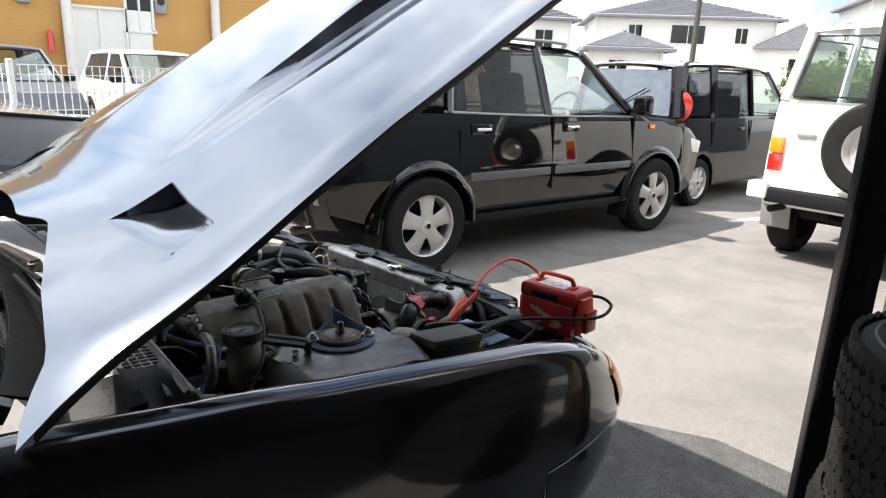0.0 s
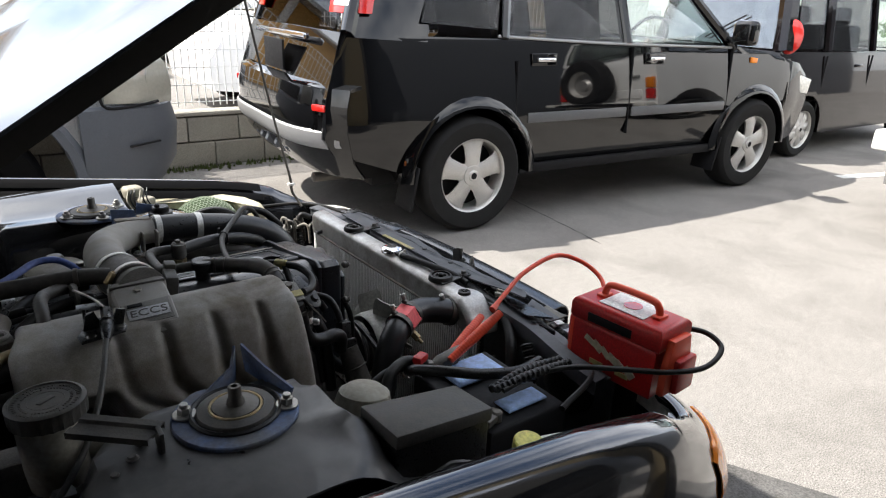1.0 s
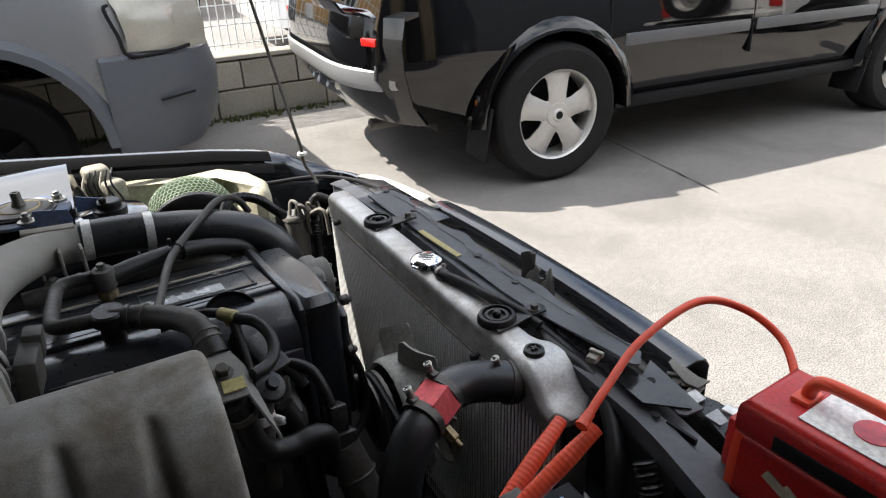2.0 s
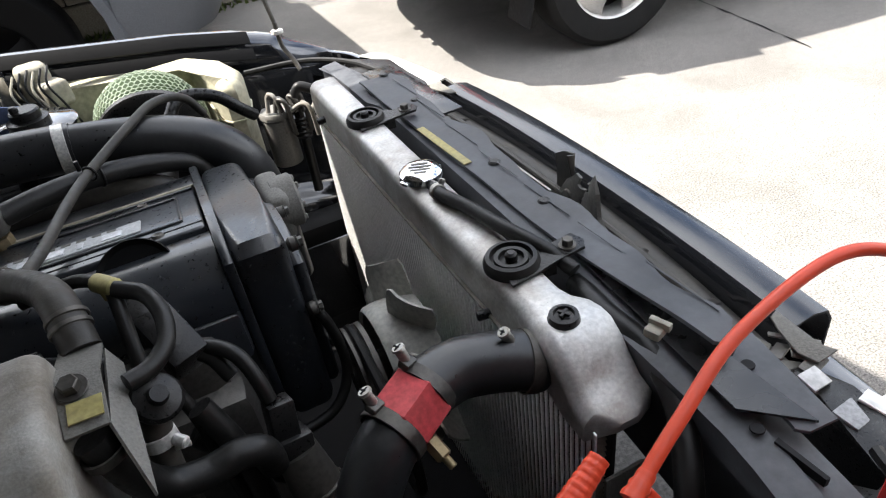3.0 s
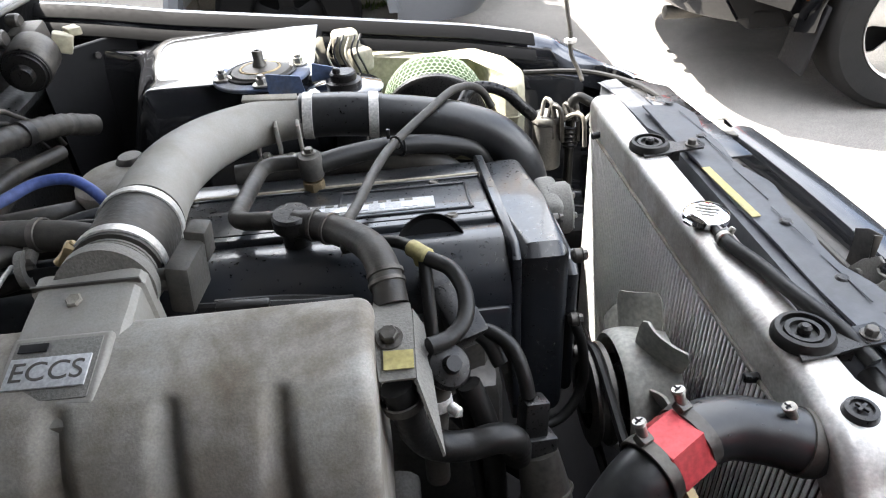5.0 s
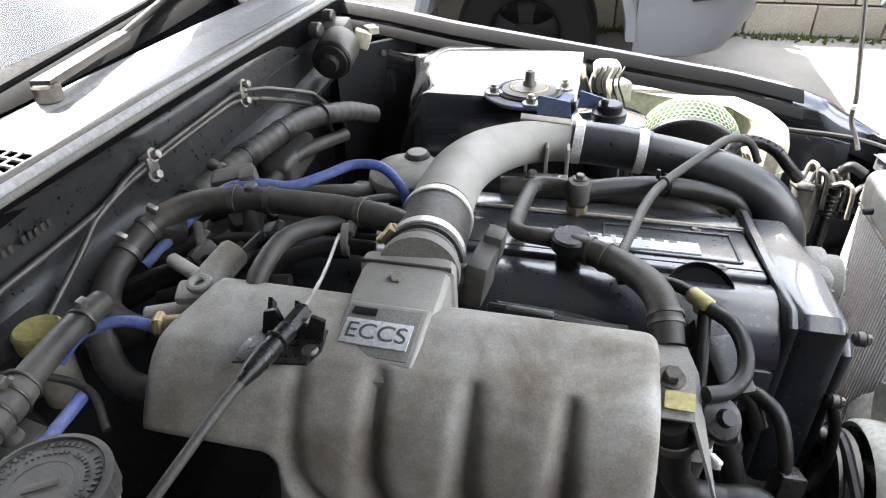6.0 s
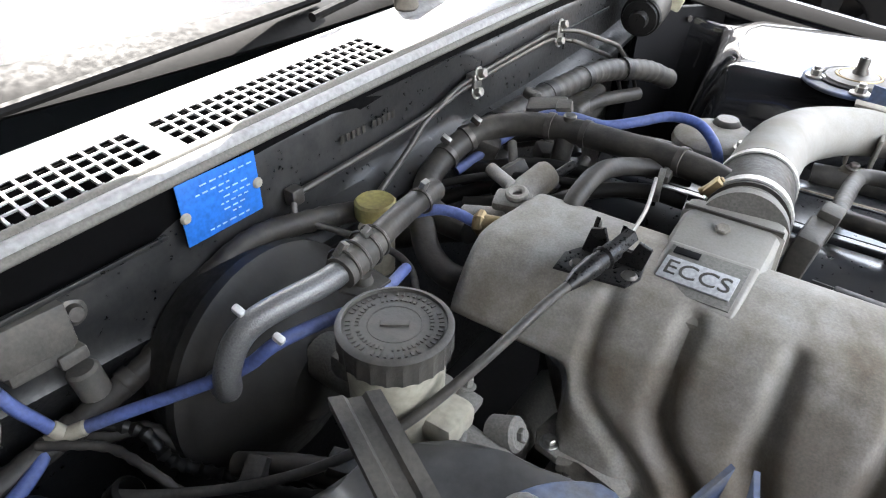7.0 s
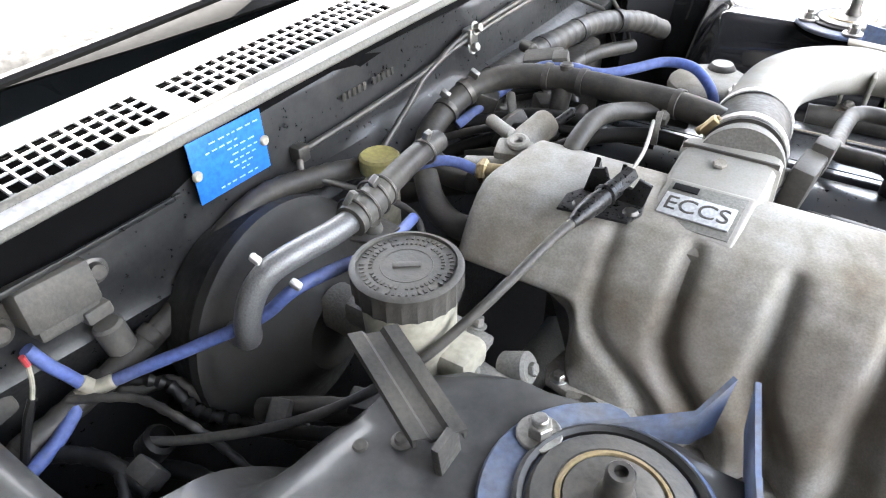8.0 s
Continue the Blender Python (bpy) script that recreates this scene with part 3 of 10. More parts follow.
# big black estate-type 4x4
def black_suv():
    hr, hf = Vector((3.02, 3.650, 0)), Vector((5.635, 3.435, 0))
    d = (hf - hr).normalized()
    left = Vector((-d.y, d.x, 0))
    mid = (hr + hf) / 2 + left * 0.80
    m = Matrix.Translation(mid) @ Matrix.Rotation(math.atan2(d.y, d.x), 4, "Z")
    ob = thing("suv", mid, "glossy black five-door 4x4 parked in the sun", "car")
    R = 0.345
    xr, xf = -1.312, 1.312
    OVERHANG.append((-1.80, 0.72))
    out = [(-2.37, 0.60), (-2.30, 0.52)] + [(-1.80, 0.40), (-1.74, 0.34)] + arch(xr, 0.405, 0.30, R + 0.01) + arch(xf, 0.405, 0.30, R + 0.01) + [(1.95, 0.30), (2.14, 0.34), (2.19, 0.45), (2.19, 0.66), (2.12, 0.86), (1.95, 0.955), (1.30, 1.05), (1.02, 1.08), (-2.22, 1.14), (-2.36, 0.80)]
    def tp(x, z):
        k = 1 - 0.06 * max(0.0, (z - 0.66) / 0.45) ** 1.3 - 0.07 * max(0.0, (0.66 - z) / 0.33) ** 1.2
        k *= 1 - 0.10 * smooth01((x - 1.6) / 0.6) ** 2 - 0.07 * smooth01((-1.55 - x) / 0.8) ** 2
        return k
    bm = vbox(B(), out, 0.865, tp, (0.42, 0.5, 0.58, 0.66, 0.74, 0.82, 0.89, 0.96, 1.03), (-2.3, -2.22, -2.14, -2.0, -1.75, 1.55, 1.8, 2.0))
    part("body", put(bm, m), "blackcar", ob, "glossy black bodywork", 30)
    by, ry = 0.815, 0.655
    pil = [((0.98, by, 1.07), (0.36, ry, 1.585), 0.035), ((-0.12, by, 1.10), (-0.16, ry, 1.60), 0.034), ((-1.12, by, 1.12), (-1.02, ry, 1.60), 0.036), ((-2.17, 0.76, 1.13), (-1.95, 0.64, 1.57), 0.055)]
    sq = [("glass", [(0.86, 0.82, 1.09), (-0.09, 0.82, 1.10), (-0.13, 0.67, 1.575), (0.34, 0.67, 1.565)]), ("darkglass", [(-0.16, 0.82, 1.11), (-1.08, 0.82, 1.12), (-0.99, 0.67, 1.58), (-0.19, 0.67, 1.58)]), ("darkglass", [(-1.17, 0.82, 1.17), (-1.66, 0.805, 1.20), (-1.52, 0.675, 1.55), (-1.06, 0.67, 1.58)])]
    sc = [("glass", [(1.00, -0.76, 1.08), (1.00, 0.76, 1.08), (0.40, 0.62, 1.58), (0.40, -0.62, 1.58)]), ("darkglass", [(-2.20, -0.66, 1.12), (-2.20, 0.66, 1.12), (-1.99, 0.58, 1.57), (-1.99, -0.58, 1.57)])]
    tub(ob, m, by, 1.1, 1.6, 0.84, pil, 0, "blackcar", sq, sc, "glass", [(0.42, 0.62, 1.585), (0.2, 0.66, 1.615), (-0.6, 0.675, 1.635), (-1.5, 0.67, 1.615), (-2.04, 0.63, 1.575)])
    seats(ob, m, (0.05, -0.85), (-0.38, 0.38), 0.80)
    for s in (-1, 1):
        bm = B()
        tube(bm, [(0.2, s * 0.60, 1.615), (0.1, s * 0.60, 1.665), (-1.6, s * 0.60, 1.665), (-1.75, s * 0.60, 1.61)], 0.014, 8, 4)
        part("roof_rail", put(bm, m), "moulding", ob, "silver roof rail")
        for x0, x1 in ((0.92, -0.05), (-0.10, -0.93)):
            bm = B()
            box(bm, ((x0 + x1) / 2, s * 0.862, 0.665), (abs(x1 - x0), 0.022, 0.062), bev=0.008)
            part("door_moulding", put(bm, m), "suvtrim", ob, "grey side moulding")
        for x in (0.08, -0.88):
            bm = B()
            box(bm, (x + 0.06, s * 0.836, 1.005), (0.19, 0.012, 0.075), bev=0.02, seg=3)
            h = part("handle_recess", put(bm, m), "blackcar", ob)
            bm = B()
            box(bm, (x + 0.07, s * 0.848, 1.005), (0.135, 0.026, 0.026), bev=0.01, seg=3)
            part("door_handle", put(bm, m), "chrome", h, "chrome door handle")
        for x in (-0.075, 0.945, -1.02):
            bm = B()
            box(bm, (x, s * 0.845, 0.80), (0.006, 0.026, 0.56 if x > -1 else 0.40), (3 * s, 0, 0), 0)
            part("door_gap", put(bm, m), "ink", ob)
        bm = B()
        box(bm, (0, s * 0.835, 0.345), (1.76, 0.04, 0.06), bev=0.01)
        part("sill", put(bm, m), "ink", ob)
        bm = B()
        sheet(bm, [[(-1.62, s * 0.815, 1.10), (-1.9, s * 0.808, 1.11), (-2.19, s * 0.775, 1.12)], [(-1.58, s * 0.755, 1.33), (-1.86, s * 0.75, 1.34), (-2.10, s * 0.715, 1.34)], [(-1.50, s * 0.68, 1.57), (-1.76, s * 0.675, 1.57), (-2.0, s * 0.645, 1.56)]], 0.02)
        part("rear_quarter", put(bm, m), "blackcar", ob)
        bm = B()
        tube(bm, [(1.0, s * 0.825, 1.075), (-0.1, s * 0.828, 1.095), (-0.7, s * 0.826, 1.115), (-1.16, s * 0.822, 1.135)], 0.009, 8, 4)
        part("belt_trim", put(bm, m), "moulding", ob, "grey belt line trim")
        for xw in (xr, xf):
            rows = []
            for k in range(17):
                a = math.pi * (0.0 + k / 16)
                rows.append([(xw - rr * math.cos(a), s * yy, R - 0.01 + rr * math.sin(a)) for rr, yy in ((0.395, 0.80), (0.40, 0.862), (0.41, 0.884), (0.44, 0.878), (0.475, 0.852))])
            part("wheel_arch", put(sheet(B(), rows, 0.006), m), "blackcar", ob)
            bm = B()
            box(bm, (xw - 0.40, s * 0.79, 0.30), (0.016, 0.20, 0.26), (0, 10, 0), 0.006)
            part("mud_flap", put(bm, m), "ink", ob, "black mud flap")
            wheel(ob, m, xw, s * 0.78, R, 0.215, 0.21, 5, fat=1.55)
        bm = B()
        box(bm, (1.22, s * 0.835, 0.985), (0.075, 0.02, 0.04), (0, 5, 0), 0.006)
        part("side_indicator", put(bm, m), "amber", ob, "amber side repeater")
        bm = B()
        box(bm, (0.90, s * 0.95, 1.185), (0.10, 0.19, 0.17), (0, 0, s * 12), 0.035, 3)
        box(bm, (0.90, s * 0.84, 1.13), (0.06, 0.08, 0.05), bev=0.01)
        part("door_mirror", put(bm, m), "blackcar", ob, "black door mirror")
        def lampsheet(z0, z1, f0, f1, out):
            rows = []
            for z in np.linspace(z0, z1, 6):
                lean, pull = 0.36 * (z - 1.05), 0.20 * (z - 1.10)
                pts = [(-2.262, 0.60), (-2.258, 0.70), (-2.225, 0.775), (-2.14, 0.812), (-2.06, 0.818)]
                rows.append([(float(np.interp(f, range(5), [p[0] for p in pts])) + lean - out, s * (float(np.interp(f, range(5), [p[1] for p in pts])) - pull + out), z) for f in np.linspace(f0, f1, 9)])
            return sheet(B(), rows, 0.012)
        tail = part("tail_lamp", put(lampsheet(1.235, 1.52, 0, 4, 0.0), m), "redlamp", ob, "tall red and clear tail lamp")
        part("clear_lens", put(lampsheet(1.27, 1.44, 0.5, 2.2, 0.008), m), "clearlamp", tail, "clear centre lens")
        bm = B()
        box(bm, (-2.390, s * 0.752, 0.765), (0.03, 0.10, 0.036), (0, 0, -s * 32), 0.008)
        part("rear_reflector", put(bm, m), "redlamp", ob, "red bumper reflector")
        bm = B()
        slab(bm, [(1.70, 0.74), (2.10, 0.70), (2.12, 0.82), (1.80, 0.90)], "y", s * 0.70, s * 0.80, 0.02)
        part("headlamp", put(bm, m), "clearlamp", ob, "clear headlamp")
    rows = []
    for t in np.linspace(-1, 1, 21):
        q = abs(t)
        xb = -2.50 + 0.26 * q ** 5
        rows.append([(xb + 0.12, 0.86 * t, 0.885), (xb + 0.03, 0.865 * t, 0.865), (xb, 0.868 * t, 0.76), (xb + 0.005, 0.865 * t, 0.64), (xb + 0.06, 0.85 * t, 0.48), (xb + 0.16, 0.84 * t, 0.38)])
    part("rear_bumper", put(sheet(B(), rows, 0.02), m), "blackcar", ob, "black rear bumper")
    rows = []
    for t in np.linspace(-1, 1, 21):
        q = abs(t)
        xb = -2.52 + 0.26 * q ** 5
        rows.append([(xb, 0.82 * t, 0.645), (xb - 0.015, 0.82 * t, 0.635), (xb - 0.01, 0.82 * t, 0.575), (xb + 0.02, 0.82 * t, 0.545)])
    part("bumper_skid", put(sheet(B(), rows, 0.012), m), "moulding", ob, "silver lower bumper trim")
    for k in range(9):
        bm = B()
        box(bm, (-2.40 + 0.014 * abs(k - 4) ** 1.5, -0.56 + 0.14 * k, 0.475), (0.12, 0.05, 0.10), (0, 30, 0), 0.01)
        part("diffuser_rib", put(bm, m), "cladding", ob)
    bm = B()
    rod(bm, (-2.30, -0.46, 0.32), (-1.7, -0.46, 0.32), 0.030)
    part("exhaust_pipe", put(bm, m), "darksteel", ob, "dark exhaust tailpipe")
    bm = B()
    box(bm, (-0.2, 0, 0.33), (3.4, 1.3, 0.10), bev=0.02)
    box(bm, (-1.9, 0, 0.40), (0.4, 1.3, 0.16), bev=0.03)
    part("underbody", put(bm, m), "ink", ob)
    bm = B()
    box(bm, (-2.365, 0, 0.98), (0.02, 0.34, 0.17), bev=0.004)
    part("number_plate", put(bm, m), "ink", ob)
    bm = B()
    box(bm, (-2.31, 0, 1.10), (0.05, 0.9, 0.035), bev=0.01)
    part("tailgate_trim", put(bm, m), "chrome", ob)
    bm = B()
    ring(bm, (0.52, -0.38, 1.10), (-0.9, 0, 0.45), 0.18, 0.013, 30, 8)
    rod(bm, (0.52, -0.38, 1.10), (0.70, -0.38, 1.02), 0.025)
    part("steering_wheel", put(bm, m), "plastic", ob)
    bm = B()
    box(bm, (0.80, 0, 1.03), (0.35, 1.4, 0.12), bev=0.03)
    part("dashboard", put(bm, m), "plastic", ob)
    OVERHANG.clear()


def kei_van():
    m = Matrix.Translation((8.39, 4.44, 0)) @ Matrix.Rotation(radians(-2), 4, "Z")
    ob = thing("kei_car", (8.39, 4.44, 0), "dark plum boxy hatchback parked ahead of the black 4x4", "car")
    R, xr, xf = 0.27, -1.13, 1.23
    out = [(-1.70, 0.25)] + arch(xr, 0.32, 0.22, R + 0.01) + arch(xf, 0.32, 0.22, R + 0.01) + [(1.60, 0.24), (1.68, 0.40), (1.66, 0.68), (1.45, 0.86), (1.12, 0.98), (-1.66, 1.00), (-1.72, 0.6)]
    bm = vbox(B(), out, 0.735, lambda x, z: (1 - 0.04 * smooth01((z - 0.6) / 0.4)) * (1 - 0.14 * smooth01((x - 1.2) / 0.5) ** 2 - 0.05 * smooth01((-1.4 - x) / 0.3)), (0.45, 0.65, 0.85), (-1.5, 1.3, 1.5))
    part("body", put(bm, m), "browncar", ob, "dark plum bodywork", 30)
    pil = [((1.10, 0.70, 0.98), (0.45, 0.60, 1.52), 0.030), ((-0.02, 0.70, 1.0), (-0.05, 0.61, 1.55), 0.04), ((-0.92, 0.70, 1.0), (-0.90, 0.61, 1.55), 0.05), ((-1.62, 0.67, 1.0), (-1.55, 0.58, 1.53), 0.085)]
    sq = [("glass", [(0.98, 0.705, 1.0), (0.02, 0.705, 1.0), (0.0, 0.625, 1.50), (0.45, 0.625, 1.49)]), ("darkglass", [(-0.07, 0.705, 1.0), (-0.86, 0.705, 1.0), (-0.84, 0.625, 1.50), (-0.10, 0.625, 1.50)]), ("darkglass", [(-0.98, 0.705, 1.02), (-1.45, 0.70, 1.03), (-1.42, 0.62, 1.48), (-0.96, 0.625, 1.50)])]
    sc = [("glass", [(1.12, -0.66, 0.99), (1.12, 0.66, 0.99), (0.48, 0.57, 1.52), (0.48, -0.57, 1.52)]), ("skyglass", [(-1.69, -0.60, 1.02), (-1.69, 0.60, 1.02), (-1.60, 0.54, 1.50), (-1.60, -0.54, 1.50)])]
    tub(ob, m, 0.7, 1, 1.5, 0.8, pil, 0, "browncar", sq, sc, "glass", [(0.50, 0.57, 1.525), (0.2, 0.61, 1.56), (-0.6, 0.625, 1.585), (-1.3, 0.61, 1.57), (-1.62, 0.56, 1.53)])
    seats(ob, m, (0.2, -0.6), (-0.34, 0.34), 0.62)
    for s in (-1, 1):
        for xw in (xr, xf):
            wheel(ob, m, xw, s * 0.66, R, 0.175, 0.155, 9)
        bm = B()
        lathe(bm, [(0, 0.025), (0.06, 0.022), (0.092, 0.012), (0.10, 0.0)], (-1.60, s * 0.70, 1.13), (-0.8, s * 0.6, 0), 24)
        bmesh.ops.scale(bm, vec=(1, 1, 1.5), space=Matrix.Translation((1.60, -s * 0.70, -1.13)), verts=bm.verts)
        part("tail_lamp", put(bm, m), "redlamp", ob, "oval red tail lamp")
        bm = B()
        box(bm, (-0.25, s * 0.72, 0.86), (0.14, 0.02, 0.03), bev=0.008)
        part("door_handle", put(bm, m), "browncar", ob)
        bm = B()
        box(bm, (0.86, s * 0.80, 1.04), (0.08, 0.16, 0.13), bev=0.03)
        part("door_mirror", put(bm, m), "browncar", ob)
        bm = B()
        box(bm, (-1.20, s * 0.728, 0.60), (0.10, 0.012, 0.035), (0, -18, 0), 0.004)
        part("reflection_sticker", put(bm, m), "yellow", ob, "yellow sticker")
        for x in (-0.03, -0.93):
            bm = B()
            box(bm, (x, s * 0.725, 0.68), (0.006, 0.016, 0.56), bev=0)
            part("door_gap", put(bm, m), "ink", ob)
    bm = B()
    box(bm, (-1.73, 0, 0.45), (0.08, 1.36, 0.30), bev=0.03)
    part("rear_bumper", put(bm, m), "browncar", ob)
    bm = B()
    rod(bm, (-1.715, 0.1, 1.08), (-1.68, -0.28, 1.30), 0.008)
    part("rear_wiper", put(bm, m), "ink", ob)


def white_offroader():
    m = Matrix.Translation((7.17, 1.63, 0)) @ Matrix.Rotation(radians(-1.5), 4, "Z")
    ob = thing("offroader", (7.17, 1.63, 0), "small white offroad car with a spare wheel on its tail", "car")
    R, xr, xf = 0.335, -1.10, 1.10
    out = [(-1.60, 0.52), (-1.54, 0.46)] + arch(xr, 0.42, 0.44, 0.42) + arch(xf, 0.42, 0.44, 0.42) + [(1.55, 0.48), (1.62, 0.60), (1.60, 0.95), (0.62, 1.18), (-1.55, 1.29), (-1.60, 1.18)]
    bm = vbox(B(), out, 0.70, lambda x, z: 1 - 0.03 * smooth01((z - 0.7) / 0.4), (0.6, 0.8), (1.3,))
    part("body", put(bm, m), "whitecar", ob, "white bodywork", 30)
    pil = [((0.58, 0.66, 1.19), (0.20, 0.60, 1.80), 0.028), ((-0.35, 0.66, 1.23), (-0.36, 0.60, 1.82), 0.035), ((-1.54, 0.65, 1.28), (-1.38, 0.59, 1.82), 0.045)]
    sq = [("glass", [(0.54, 0.67, 1.21), (-0.32, 0.67, 1.25), (-0.33, 0.615, 1.76), (0.22, 0.615, 1.76)]), ("glass", [(-0.40, 0.67, 1.27), (-1.42, 0.67, 1.31), (-1.30, 0.61, 1.76), (-0.41, 0.615, 1.77)])]
    sc = [("glass", [(0.60, -0.6, 1.20), (0.60, 0.6, 1.20), (0.24, 0.55, 1.79), (0.24, -0.55, 1.79)]), ("glass", [(-1.60, -0.585, 1.32), (-1.60, 0.585, 1.32), (-1.46, 0.53, 1.78), (-1.46, -0.53, 1.78)])]
    tub(ob, m, 0.66, 1.1, 1.7, 0.8, pil, 0, "whitecar", sq, sc, "glass", [(0.25, 0.56, 1.81), (0.0, 0.60, 1.84), (-0.8, 0.61, 1.855), (-1.44, 0.58, 1.83)])
    seats(ob, m, (0.0,), (-0.32, 0.32), 0.72)
    for s in (-1, 1):
        for xw in (xr, xf):
            wheel(ob, m, xw, s * 0.60, R, 0.20, 0.19, 5, "tyre", "darksteel")
        for z, k, h in ((0.94, "amber", 0.13), (0.80, "redlamp", 0.14)):
            bm = B()
            box(bm, (-1.615, s * 0.625, z), (0.04, 0.10, h - 0.006), bev=0.008)
            part("tail_lamp", put(bm, m), k, ob, "amber lamp" if k == "amber" else "red lamp")
        bm = B()
        box(bm, (-1.72, s * 0.66, 0.585), (0.14, 0.16, 0.13), bev=0.02)
        part("bumper_end", put(bm, m), "white", ob, "white bumper corner")
        bm = B()
        box(bm, (-1.50, s * 0.60, 0.40), (0.015, 0.24, 0.30), (0, -10, 0), 0.005)
        part("mud_flap", put(bm, m), "moulding", ob)
    bm = B()
    box(bm, (-1.71, 0, 0.555), (0.12, 1.20, 0.11), bev=0.012)
    part("rear_bumper", put(bm, m), "ink", ob, "black steel bumper")
    bm = B()
    box(bm, (-1.66, 0, 0.625), (0.14, 1.26, 0.02), bev=0.004)
    part("bumper_top", put(bm, m), "white", ob)
    bm = B()
    box(bm, (-1.612, 0.42, 1.03), (0.02, 0.14, 0.035), bev=0.008)
    part("tailgate_handle", put(bm, m), "moulding", ob, "grey tailgate handle")
    bm = B()
    box(bm, (-1.605, 0.30, 0.80), (0.02, 0.40, 0.13), bev=0.01)
    part("plate_recess", put(bm, m), "whitecar", ob)
    bm = B()
    rod(bm, (-1.72, 0.56, 0.44), (-1.3, 0.52, 0.44), 0.028)
    box(bm, (-1.0, 0, 0.42), (0.9, 0.9, 0.14), bev=0.04)
    rod(bm, (-1.1, -0.6, 0.335), (-1.1, 0.6, 0.335), 0.06)
    tube(bm, [(-1.5, 0.2, 0.40), (-1.4, -0.1, 0.36), (-1.5, -0.3, 0.42)], 0.03, 8)
    part("chassis", put(bm, m), "ink", ob)
    bm = B()
    lathe(bm, [(0.17, 0.0), (0.19, 0.09), (0.24, 0.10), (0.31, 0.095), (0.335, 0.06), (0.335, -0.05), (0.30, -0.09), (0.2, -0.09)], (-1.74, -0.10, 0.98), (-1, 0, 0), 44)
    sp = part("spare_wheel", put(bm, m), "tyre", ob, "spare wheel on the tailgate")
    bm = B()
    lathe(bm, [(0, 0.05), (0.06, 0.05), (0.09, 0.02), (0.16, 0.03), (0.185, 0.085), (0.195, 0.085)], (-1.74, -0.10, 0.98), (-1, 0, 0), 36)
    part("spare_rim", put(bm, m), "alloy", sp)


